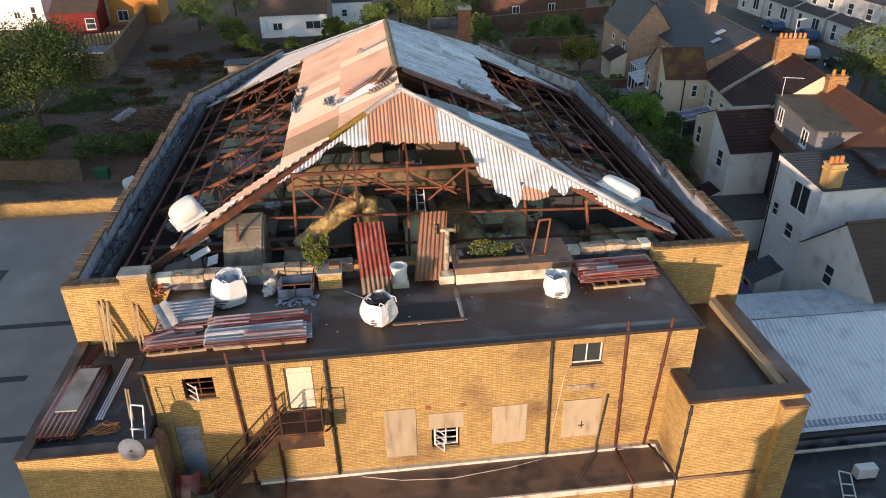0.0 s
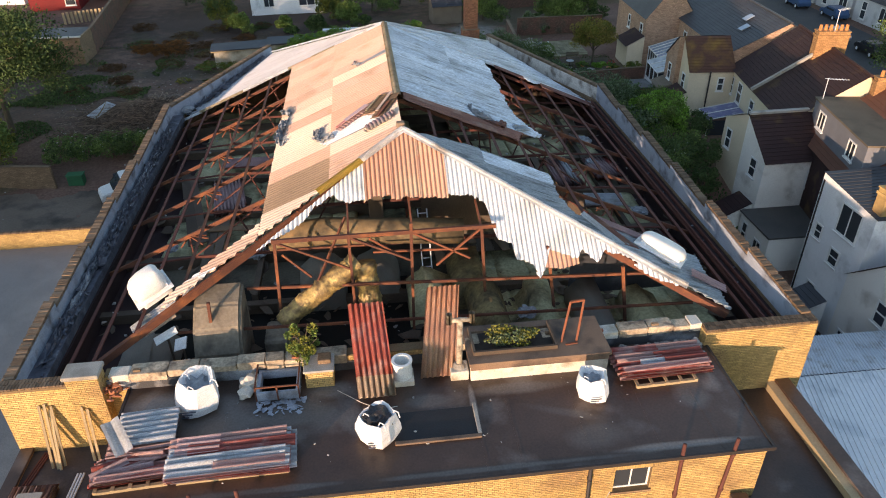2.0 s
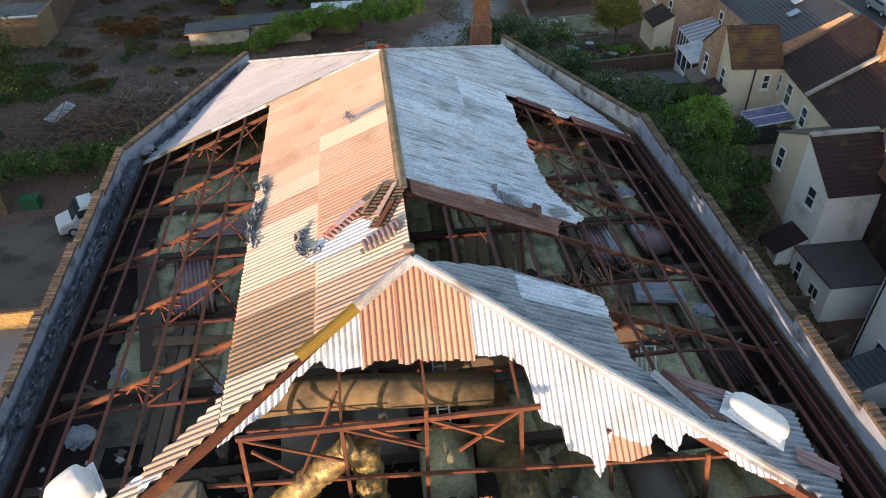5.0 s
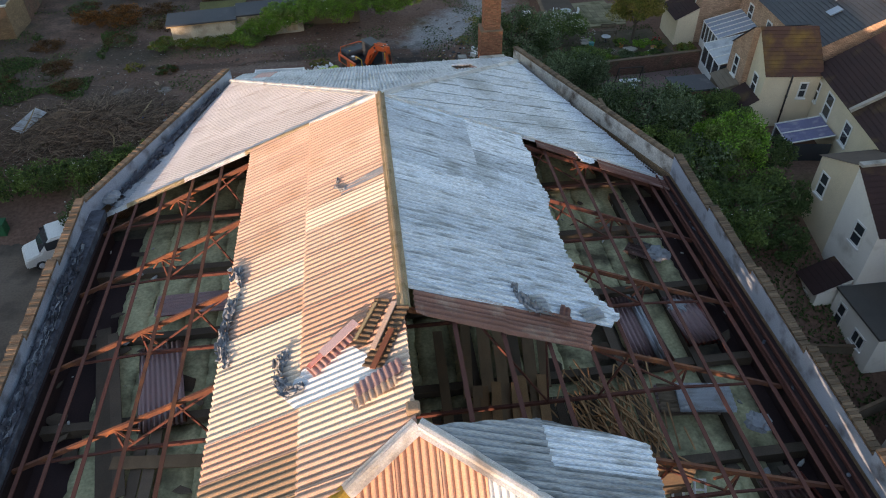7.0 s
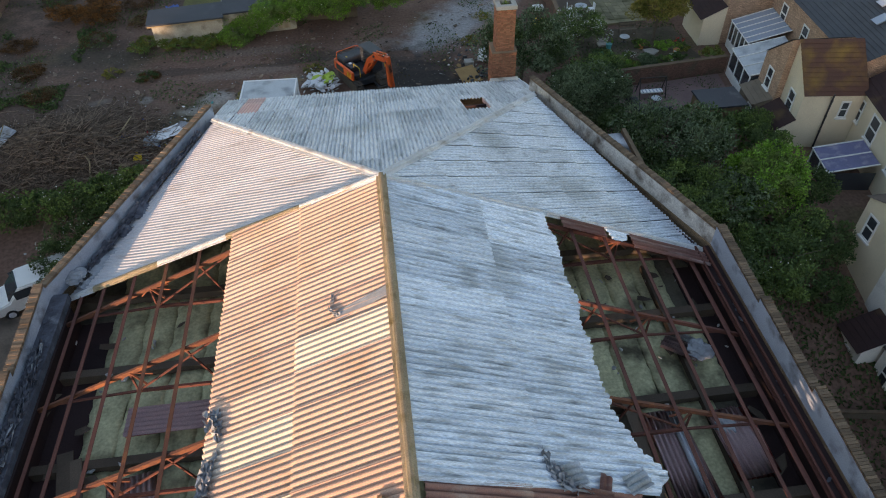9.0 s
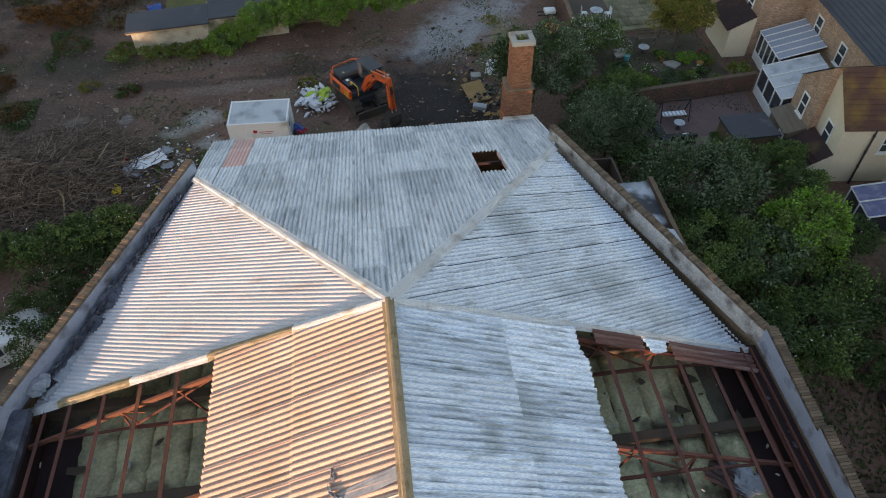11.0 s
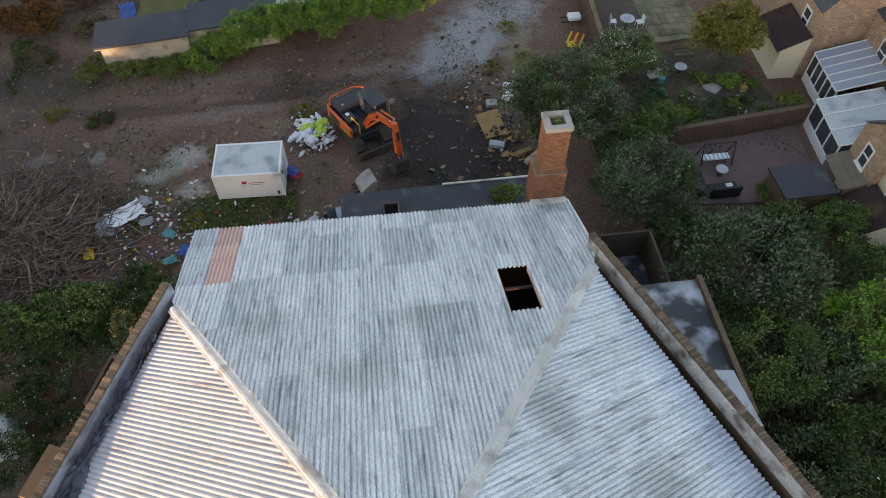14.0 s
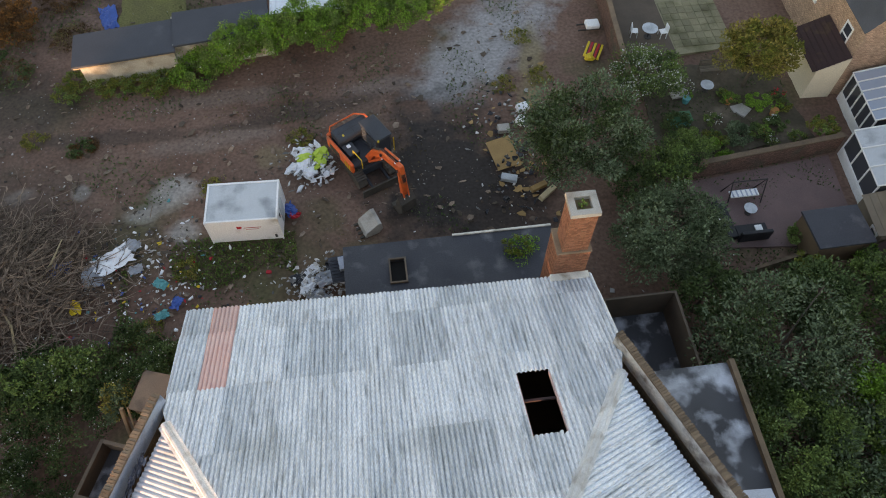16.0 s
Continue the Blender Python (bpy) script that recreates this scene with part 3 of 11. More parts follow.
def angle_iron(bm, p0, p1, w=0.1):
    """An L section between two places."""
    bar(bm, p0, p1, w, 0.014)
    q = Vector((0, 0, -w / 2))
    bar(bm, Vector(p0) + q, Vector(p1) + q, 0.014, w)

def tube(bm, pts, r, n=8, caps=True):
    """A round tube along a line of places; r may be a list."""
    rings = []
    pts = [Vector(p) for p in pts]
    for i, p in enumerate(pts):
        d = (pts[min(i + 1, len(pts) - 1)] - pts[max(i - 1, 0)]).normalized()
        a = d.orthogonal().normalized() if i == 0 else (rings_a - d * rings_a.dot(d)).normalized()
        rings_a = a
        b = d.cross(a)
        rr = r[i] if isinstance(r, (list, tuple)) else r
        rings.append([bm.verts.new(p + (a * math.cos(2 * math.pi * k / n) + b * math.sin(2 * math.pi * k / n)) * rr) for k in range(n)])
    for q0, q1 in zip(rings, rings[1:]):
        for k in range(n):
            bm.faces.new((q0[k], q0[(k + 1) % n], q1[(k + 1) % n], q1[k]))
    if caps:
        bm.faces.new(rings[0][::-1]), bm.faces.new(rings[-1])

def prism(bm, pts, off):
    """A flat outline pushed out along off."""
    a = [bm.verts.new(p) for p in pts]
    b = [bm.verts.new(Vector(p) + Vector(off)) for p in pts]
    bm.faces.new(a[::-1]), bm.faces.new(b)
    for i in range(len(a)):
        j = (i + 1) % len(a)
        bm.faces.new((a[i], a[j], b[j], b[i]))

def span(poly, u):
    """The least and greatest v of an outline at u, or None."""
    vs = []
    for (a, b), (c, d) in zip(poly, poly[1:] + poly[:1]):
        if (a <= u < c) or (c <= u < a):
            vs.append(b + (d - b) * (u - a) / (c - a))
    return (min(vs), max(vs)) if len(vs) > 1 else None

def wavy(O, U, V, u0, u1, v0, v1, poly=None, pitch=0.19, amp=0.032, lift=0.0, rag=0.0, rng=None, thick=0.0, seg=6, holes=(), side=0.0):
    """One corrugated sheet: its waves run along V. poly cuts it; rag tears its lower edge."""
    bm = bmesh.new()
    O, U, V = Vector(O), Vector(U).normalized(), Vector(V).normalized()
    Nn = U.cross(V)
    if Nn.z < 0:
        Nn = -Nn
    n = max(2, round((u1 - u0) / pitch * seg))
    prev = None
    rows = max(1, round((v1 - v0) / (0.17 if holes else 1.4)))
    tear = 0.0
    for i in range(n + 1):
        u = u0 + (u1 - u0) * i / n
        a, b = v0, v1
        if poly:
            s = span(poly, min(max(u, min(p[0] for p in poly) + 1e-4), max(p[0] for p in poly) - 1e-4))
            if s is None or u < min(p[0] for p in poly) - 1e-6 or u > max(p[0] for p in poly) + 1e-6:
                prev = None
                continue
            a, b = max(v0, s[0]), min(v1, s[1])
        if rag and rng and i % 3 == 0:
            tear = max(-rag, min(rag, tear + rng.uniform(-rag, rag) * 0.5))
        if rag and b < v1:
            b += tear
        if b - a < 0.03:
            prev = None
            continue
        w = amp * (2 * abs(math.sin(math.pi * u / pitch)) ** 0.85 - 1)
        col = [bm.verts.new(O + U * u + V * (a + (b - a) * k / rows) + Nn * (w + side * (u - u0) / (u1 - u0) + lift * (a + (b - a) * k / rows - v0) / (v1 - v0))) for k in range(rows + 1)]
        if prev:
            for k in range(rows):
                if any(h[0] < u < h[1] and h[2] < a + (b - a) * (k + 0.5) / rows < h[3] for h in holes):
                    continue
                bm.faces.new((prev[k], col[k], col[k + 1], prev[k + 1]))
        prev = col
    if thick and bm.faces:
        bmesh.ops.solidify(bm, geom=list(bm.faces), thickness=thick)
    return bm

def cladding(parent, O, U, V, poly, pick, width=1.14, length=2.9, pitch=0.19, rag=0.0, seed=1, amp=0.046, holes=(), off=0.0, lap=1.0):
    """Covers an outline with lapped corrugated sheets, each an object of its own."""
    rng = random.Random(seed)
    us, vs = [p[0] for p in poly], [p[1] for p in poly]
    i = 0
    u = math.floor(min(us) / width) * width
    while u < max(us):
        v, j = min(vs) - off, 0
        while v < max(vs) - 0.02:
            bm = wavy(O, U, V, max(u, min(us)), min(u + width + 0.05, max(us)), v, min(v + length + 0.12, max(vs) + rag), poly, pitch, amp, (0.035 + rng.random() * 0.02) * lap, rag, rng, holes=holes, side=(0.02 + 0.02 * rng.random()) * lap)
            if len(bm.faces) > 4:
                part("sheet", bm, pick(u + width / 2, v + length / 2, rng), parent)
            else:
                bm.free()
            v += length
            j += 1
        u += width
        i += 1

def lump(rng, r, squash=0.6, n=1):
    """An irregular crumpled lump."""
    bm = bmesh.new()
    bmesh.ops.create_icosphere(bm, subdivisions=n, radius=r)
    for v in bm.verts:
        k = 0.7 + rng.random() * 0.6
        v.co = Vector((v.co.x * k, v.co.y * k, v.co.z * k * squash))
    return bm

def thicken(bm, d):
    """Gives a crumpled sheet a second face just below the first, joined along its edges."""
    back = {v: bm.verts.new(v.co - Vector((0, 0, d))) for v in list(bm.verts)}
    rim = [e for e in bm.edges if e.is_boundary]
    for f in list(bm.faces):
        bm.faces.new([back[v] for v in reversed(f.verts)])
    for e in rim:
        a, b = e.verts
        bm.faces.new((a, b, back[b], back[a]))
    bmesh.ops.recalc_face_normals(bm, faces=bm.faces)

# ---- ground ----
def smooth01(a, b, x):
    t = max(0.0, min(1.0, (x - a) / (b - a)))
    return t * t * (3 - 2 * t)

def ground_z(x, y):
    right = -4.2 * smooth01(12, 20, x) * (1 - smooth01(38, 56, y))
    left = -1.7 * smooth01(-10, -15, x) * (1 - smooth01(56, 68, y))
    front = -3.0 * (1 - smooth01(5, 30, y))
    return min(0.0, right + left + front)

def ground_sheet():
    xs = [-1500, -600, -250, -120] + [-80 + 1.6 * i for i in range(31)] + [-30.4 + 0.4 * i for i in range(147)] + [29.6 + 1.6 * i for i in range(44)] + [130, 260, 600, 1500]
    ys = [-1500, -500, -150, -50] + [-20 + 1.6 * i for i in range(52)] + [62.8 + 0.4 * i for i in range(95)] + [102 + 1.6 * i for i in range(25)] + [170, 260, 600, 1500]
    bm = bmesh.new()
    grid = []
    for y in ys:
        row = []
        for x in xs:
            near = -80 < x < 100 and -20 < y < 141
            h = ground_z(x, y) + (0.10 * noise.noise(Vector((x * 0.35, y * 0.35, 0))) + 0.06 * noise.noise(Vector((x * 1.1, y * 1.1, 3))) + 0.045 * noise.noise(Vector((x * 2.7, y * 2.7, 9))) if near else 0)
            row.append(bm.verts.new((x, y, h)))
        grid.append(row)
    for a, b in zip(grid, grid[1:]):
        for i in range(len(xs) - 1):
            bm.faces.new((a[i], a[i + 1], b[i + 1], b[i]))
    tagged(part("ground", bm, DIRT, smooth=True), "dark trampled earth with patches of weeds", "ground", kind="structure")
ground_sheet()

def patch(name, pts, z, material, label, category, kind="structure", ragged=0.0, seed=1, thick=0.05):
    """A level patch of ground with an uneven edge and real thickness."""
    rng = random.Random(seed)
    out = []
    for (a, b), (c, d) in zip(pts, pts[1:] + pts[:1]):
        n = max(1, int(math.hypot(c - a, d - b) / 0.8)) if ragged else 1
        for i in range(n):
            t = i / n
            out.append((a + (c - a) * t + rng.uniform(-ragged, ragged), b + (d - b) * t + rng.uniform(-ragged, ragged), z - thick))
    bm = bmesh.new()
    prism(bm, out, (0, 0, thick))
    bmesh.ops.recalc_face_normals(bm, faces=bm.faces)
    return tagged(part(name, bm, material), label, category, kind=kind)

# ---- brickwork ----
def brick_course(O, U, Nn, W, H, holes=(), seed=1, bw=0.225, bh=0.075, proud=0.008, up=(0, 0, 1)):
    """Corner places of all bricks of a wall face, as lists of four outer corners."""
    rng = random.Random(seed)
    O, U, Nn, Z = Vector(O), Vector(U), Vector(Nn), Vector(up)
    out = []
    for r in range(int(H / bh)):
        z0, z1 = r * bh + 0.008, (r + 1) * bh - 0.008
        u, k = (-bw * 0.75 if r % 2 else 0.0), 0
        while u < W - 0.02:
            step = bw / 2 if k % 2 and bw > 0.2 else bw
            a, b = max(u + 0.007, 0), min(u + step - 0.007, W)
            u, k = u + step, k + 1
            for h in holes:
                if z1 - 0.03 > h[2] and z0 + 0.03 < h[3] and b > h[0] and a < h[1]:
                    a, b = (a, h[0]) if a < h[0] else (h[1], b)
            if b - a < 0.03:
                continue
            d = proud + rng.uniform(-0.003, 0.005)
            out.append((O + U * a + Z * z0, O + U * b + Z * z0, O + U * b + Z * z1, O + U * a + Z * z1, Nn * d))
    return out

def brickwork(name, bricks, material, parent, singles=0, pick=None):
    """Bricks proud of the mortar: the first ones as parts of their own, the rest joined."""
    def shape(lst):
        vs, fs = [], []
        for p, q, r, s, d in lst:
            n = len(vs)
            vs += [p, q, r, s, p + d, q + d, r + d, s + d]
            fs += [(n + 4, n + 5, n + 6, n + 7), (n, n + 1, n + 5, n + 4), (n + 1, n + 2, n + 6, n + 5), (n + 2, n + 3, n + 7, n + 6), (n + 3, n, n + 4, n + 7)]
        me = bpy.data.meshes.new(name)
        me.from_pydata([tuple(v) for v in vs], [], fs)
        me.materials.append(material)
        return me
    for b in bricks[:singles]:
        part("brick", shape([b]), None, parent)
    if len(bricks) > singles:
        tagged(part(name, shape(bricks[singles:]), None, parent), kind="stuff")

def pierced(bm, axis, c0, c1, a0, a1, z0, z1, holes):
    """A wall from c0 to c1 thick, along x or y from a0 to a1, with openings (a, a, z, z)."""
    A = sorted({a0, a1, *[h[i] for h in holes for i in (0, 1)]})
    Z = sorted({z0, z1, *[h[i] for h in holes for i in (2, 3)]})
    for p, q in zip(A, A[1:]):
        for r, s in zip(Z, Z[1:]):
            if any(h[0] <= p and q <= h[1] and h[2] <= r and s <= h[3] for h in holes):
                continue
            box(bm, *((p, q, c0, c1) if axis == "x" else (c0, c1, p, q)), r, s)

# ---- the hall: setting out ----
RX, RZ = 1.63, 13.33                       # ridge
Y0, Y1 = 30.28, 45.5                       # ridge ends
SS, SF, SR = 0.44, 0.73, 0.412             # falls of the side slopes, the front hip, the rear hip
WL, WR = -11.05, 14.5                      # inner faces of the side walls
CS, CF, CR = (math.cos(math.atan(s)) for s in (SS, SF, SR))
side_z = lambda d: RZ - SS * d             # height of a side slope at d from the ridge
hip_y = lambda d: Y0 - d * SS / SF         # y of the front hip at d from the ridge

# walls
hall = thing("hall_walls", (1.7, 40, 0), "yellow brick hall with parapets, its roof partly stripped", "building", kind="structure")
def wall_run(name, p, q, zs, thick=0.27, z0=-4.5, out=1, label="", lining=None):
    """A straight wall with stepped top: zs is a list of (share of length, height at start, height at end)."""
    p, q = Vector((*p, 0)), Vector((*q, 0))
    d = (q - p)
    n = Vector((d.y, -d.x, 0)).normalized() * out
    bm = bmesh.new()
    t = 0.0
    runs = []
    for share, h0, h1 in zs:
        a, b = p + d * t, p + d * (t + share)
        pts = [(a.x, a.y, z0), (b.x, b.y, z0), (b.x, b.y, h1), (a.x, a.y, h0)]
        prism(bm, pts, n * thick)
        runs.append((a, b, h0, h1))
        t += share
    bmesh.ops.recalc_face_normals(bm, faces=bm.faces)
    w = part(name, bm, BRICK_FAR, hall, label)
    cop, rend = [], bmesh.new()
    for a, b, h0, h1 in runs:
        L = (b - a).length
        U = ((b - a) + Vector((0, 0, h1 - h0))).normalized()
        k = 0.0
        while k < L - 0.05:
            o = a + (b - a) * (k / L) + Vector((0, 0, h0 + (h1 - h0) * k / L - 0.01)) - n * 0.04
            w1 = 0.085 + 0.02 * random.random()
            cop.append((o, o + U * w1, o + U * w1 + n * (thick + 0.08 - 0.06 * random.random()), o + n * (thick + 0.08), Vector((0, 0, 0.09 + 0.03 * random.random()))))
            k += w1 + 0.012
        o = n * -0.03
        prism(rend, [a + o + Vector((0, 0, 8.0)), b + o + Vector((0, 0, 8.0)), b + o + Vector((0, 0, h1 - 0.06)), a + o + Vector((0, 0, h0 - 0.06))], n * 0.028)
    bmesh.ops.recalc_face_normals(rend, faces=rend.faces)
    brickwork("coping", cop, COPING, hall)
    part("cement_render", rend, lining or RENDER_GREY, hall, "blotchy whitewash inside the parapet" if lining else "grey cement render inside the parapet")
    return w
saw = lambda n, h, d: [(1 / n, h, h - d) for _ in range(n)]
wall_run("wall_west", (WL, 46.45), (WL, 23.2), saw(6, 8.98, 0.22), out=1)
wall_run("wall_east", (WR, 46.1), (WR, 23.2), saw(6, 8.98, 0.22), out=-1)
wall_run("wall_north_west", (WL, 46.45), (-6.25, 57.9), [(1, 8.85, 8.95)], out=-1, thick=0.2)
wall_run("wall_north_east", (WR, 46.1), (9.65, 58.1), [(1, 8.8, 8.95)], out=1, thick=0.2, lining=WASHED)
bm = boxes((-6.55, -6.25, 57.6, 62.0, -1, 6.15), (9.75, 10.05, 57.9, 61.7, -1, 6.2), (-6.55, 10.05, 61.7, 62.0, -1, 6.1))
part("wall_north", bm, BRICK_FAR, hall)
# gutters inside the side walls
for x, z in ((WR - 0.34, 7.95), (WR - 0.72, 8.02), (WR - 1.0, 7.75)):
    bm = bmesh.new(); bar(bm, (x, 23.8, z), (x, 46.0, z), 0.07, 0.12); part("eaves_purlin", bm, RUST_DARK, hall, "rusted eaves purlin")
bm = boxes((WL + 0.03, WL + 0.62, 23.5, 46.6, 7.95, 8.28))
part("valley_gutter", boxes((WR - 0.62, WR - 0.03, 23.5, 46.2, 7.6, 7.83)), MAROON, hall, "dark lead gutter behind the parapet")
part("valley_gutter", bm, GUTTER, hall, "debris-strewn lead gutter behind the parapet")

# ---- front block ----
FY = 18.45
FX0, FX1, FZ = -7.6, 10.93, 8.15
block = thing("front_block", (1.6, FY, 0), "two-storey yellow brick front block with flat black roof", "building", kind="structure")
OPEN = [(-6.5, -5.52, 6.78, 7.6), (-3.25, -2.33, 5.92, 7.72), (-0.04, 1.03, 3.34, 5.5), (1.6, 2.6, 3.57, 5.18), (3.8, 5.02, 3.53, 5.26), (6.38, 7.76, 3.5, 5.22), (6.52, 7.6, 6.82, 7.71), (-7.1, -6.3, 3.2, 5.6)]
bm = bmesh.new()
pierced(bm, "x", FY, FY + 0.34, FX0, FX1, -3, FZ - 0.06, OPEN)
pierced(bm, "y", FX0, FX0 + 0.34, FY + 0.34, 23.2, -3, FZ - 0.06, [])
pierced(bm, "y", FX1 - 0.34, FX1, FY + 0.34, 23.2, -3, FZ - 0.06, [])
part("masonry", bm, MORTAR, block)
# black backing gives the rooms behind the openings their shade
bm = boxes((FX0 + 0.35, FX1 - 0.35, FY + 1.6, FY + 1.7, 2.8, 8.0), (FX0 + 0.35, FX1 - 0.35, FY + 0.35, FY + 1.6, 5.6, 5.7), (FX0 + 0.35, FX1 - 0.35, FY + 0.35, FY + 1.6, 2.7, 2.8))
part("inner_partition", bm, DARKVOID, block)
# roof deck with openings for the hatch
bm = bmesh.new()
HATCH = (-3.55, -2.45, 22.15, 23.05)
for x0, x1, y0, y1 in ((FX0 - 0.1, HATCH[0], FY - 0.14, 23.2), (HATCH[1], FX1 + 0.1, FY - 0.14, 23.2), (HATCH[0], HATCH[1], FY - 0.14, HATCH[2]), (HATCH[0], HATCH[1], HATCH[3], 23.2)):
    box(bm, x0, x1, y0, y1, FZ - 0.06, FZ)
tagged(part("roof_deck", bm, FELT, block, "black bitumen felt roof with damp brown patches"))
bm = boxes((FX0 - 0.14, FX1 + 0.14, FY - 0.17, FY - 0.1, FZ - 0.09, FZ + 0.035), (FX0 - 0.14, FX0 - 0.06, FY - 0.1, 23.2, FZ - 0.09, FZ + 0.035), (FX1 + 0.06, FX1 + 0.14, FY - 0.1, 23.2, FZ - 0.09, FZ + 0.035))
part("edge_trim", bm, DARKPIPE, block, "dark felt-wrapped roof edge")
# felt laps on the roof deck
for k, x in enumerate((-6.2, -4.6, -0.6, 2.9, 3.9, 5.9, 7.9, 9.6)):
    part("felt_lap", boxes((x, x + 0.09, FY, 23.1, FZ, FZ + 0.006)), FELT, block)

# hall front wall: piers at both ends and the low parapet between
front = thing("hall_front_wall", (1.7, 23.2, 0), "yellow brick piers and a broken whitened parapet behind the flat roof", "wall", kind="structure")
def brick_box(name, x0, x1, y0, y1, z0, z1, parent, seed, faces="fswe", top=None):
    """A solid of brickwork with bricks on the faces named (f front, b back, s side west, e side east)."""
    part(name, boxes((x0, x1, y0, y1, z0, z1)), MORTAR, parent)
    lst = []
    if "f" in faces:
        lst += brick_course((x0, y0, z0), (1, 0, 0), (0, -1, 0), x1 - x0, z1 - z0, seed=seed)
    if "w" in faces:
        lst += brick_course((x0, y0, z0), (0, 1, 0), (-1, 0, 0), y1 - y0, z1 - z0, seed=seed + 1)
    if "e" in faces:
        lst += brick_course((x1, y0, z0), (0, 1, 0), (1, 0, 0), y1 - y0, z1 - z0, seed=seed + 2)
    brickwork("bricks", lst, BRICK, parent)
    if top:
        brickwork("coping", brick_course((x0, y0, z1), (1, 0, 0), (0, 0, 1), x1 - x0, y1 - y0, seed=seed + 3, bw=0.1, bh=0.22, proud=0.07, up=(0, 1, 0)), COPING, parent)
brick_box("pier", WL - 0.34, -9.3, 22.75, 23.2, 3.5, 8.82, front, 11, top=True)
brick_box("pier", -9.3, -8.35, 22.75, 23.3, 3.5, 9.05, front, 15)
part("coping_stone", rbox(-9.36, -8.28, 22.68, 23.38, 9.05, 9.2, 0.03), CONC, front, "cracked concrete coping stone")
brick_box("pier", FX1, WR + 0.34, 22.75, 23.2, 2.0, 8.72, front, 19, top=True)
brick_box("parapet", -8.35, FX1, 23.2, 23.55, 5.0, 8.72, front, 23, faces="f")
def crumbled(bm, rng, amount):
    """Knocks the corners of a stone about."""
    for v in bm.verts:
        v.co += Vector((rng.uniform(-1, 1), rng.uniform(-1, 1), rng.uniform(-1, 0.5))) * amount
    return bm
rng = random.Random(4)
x = -8.2
while x < FX1 - 0.2:
    w = rng.uniform(0.45, 1.2)
    if not -1.5 < x < 2.6:
        top = 8.80 + rng.uniform(-0.06, 0.06)
        part("coping_slab", crumbled(rbox(x, min(x + w - 0.03, FX1), 23.10 + rng.uniform(0, 0.03), 23.60 + rng.uniform(-0.06, 0.04), 8.50 + rng.uniform(-0.05, 0.05), top, 0.025), rng, 0.018), rng.choice((COPE_OLD, COPE_OLD, COPE_OLD, WHITE_FLASH)), front, "crumbling whitened coping slab")
        if rng.random() < 0.5:
            a = x + rng.uniform(0.05, 0.3)
            part("coping_brick", crumbled(rbox(a, a + 0.22, 23.2, 23.31, top, top + 0.07, 0.012), rng, 0.01), rng.choice((BRICK_FAR, COPE_OLD, BRICK_RED)), front)
    x += w
part("felt_upstand", boxes((-8.3, -3.75, 23.13, 23.188, FZ, 8.56), (7.45, FX1, 23.13, 23.188, FZ, 8.56)), FELT_MOSS, front, "torn felt upstand with lime streaks")
part("felt_upstand", boxes((-3.75, 7.45, 23.14, 23.185, FZ, 8.5)), FELT_BLUE, front, "torn felt upstand")

# ---- annex on the west, tower on the east, ledge roof in front ----
AZ = 6.25
annex = thing("west_annex", (-9.4, 20, 0), "low yellow brick annex with grey felt roof", "building", kind="structure")
brick_box("front", -11.3, -7.25, 16.75, 17.1, -3, AZ + 0.1, annex, 31)
part("roof_slab", boxes((-11.2, FX0, 17.1, 22.75, AZ - 0.2, AZ)), FELT_BLUE, annex, "grey felt roof")
part("masonry", boxes((-11.3, -11.0, 17.1, 22.75, -3, AZ + 0.12), (FX0 - 0.02, FX0 + 0.33, 17.1, 18.2, -3, 5.9)), BRICK_FAR, annex)
part("edge_trim", boxes((-11.36, -10.96, 16.7, 22.75, AZ + 0.12, AZ + 0.18), (-11.36, -7.2, 16.68, 17.14, AZ + 0.1, AZ + 0.16)), FELT, annex)
TZ = 6.2
tower = thing("east_tower", (12.3, 19, 0), "yellow brick stair tower with sunken felt roof", "building", kind="structure")
brick_box("front", 10.2, 14.25, 16.75, 17.08, -4.4, TZ, tower, 41)
brick_box("flank", 10.2, 10.55, 17.08, FY, 2.6, TZ, tower, 47, faces="w")
brick_box("buttress", 13.45, 14.3, 16.42, 16.748, -4.4, 5.85, tower, 43, faces="fwe")
part("buttress_cap", boxes((13.42, 14.33, 16.39, 16.748, 5.85, 5.95)), LEDGE, tower)
part("masonry", boxes((13.95, 14.25, 17.08, 22.75, -4.4, TZ), (10.2, 10.55, 17.08, FY, -4.4, 2.6)), BRICK_FAR, tower)
part("roof_slab", boxes((10.55, 13.95, 17.08, 22.75, TZ - 0.45, TZ - 0.25)), FELT, tower, "sunken black felt roof")
part("lead_edge", boxes((10.1, 14.4, 16.66, 17.14, TZ, TZ + 0.12), (13.9, 14.4, 17.14, 22.75, TZ, TZ + 0.12), (10.1, 10.6, 17.14, 18.3, TZ, TZ + 0.12)), FELT, tower, "felt-dressed parapet edge")
part("timber_kerb", boxes((13.6, 13.9, 17.14, 22.75, TZ - 0.25, TZ + 0.02)), TIMBER_PALE, tower, "mossy ochre timber kerb")
part("string_course", boxes((10.1, 13.2, 16.69, 16.748, 2.55, 2.7)), LEDGE, tower)
LZ = 2.7
ledge = thing("front_ledge", (2, 17.5, 0), "stained concrete ledge roof below the windows", "roof", kind="structure")
part("slab", boxes((-6.3, 10.2, 16.65, FY, LZ - 0.18, LZ)), LEDGE, ledge)
part("white_upstand", boxes((-4.6, 10.2, FY - 0.16, FY - 0.01, LZ, LZ + 0.12), (10.04, 10.199, 17.0, FY - 0.16, LZ, LZ + 0.1)), WHITE_FLASH, ledge, "whitewashed upstand")
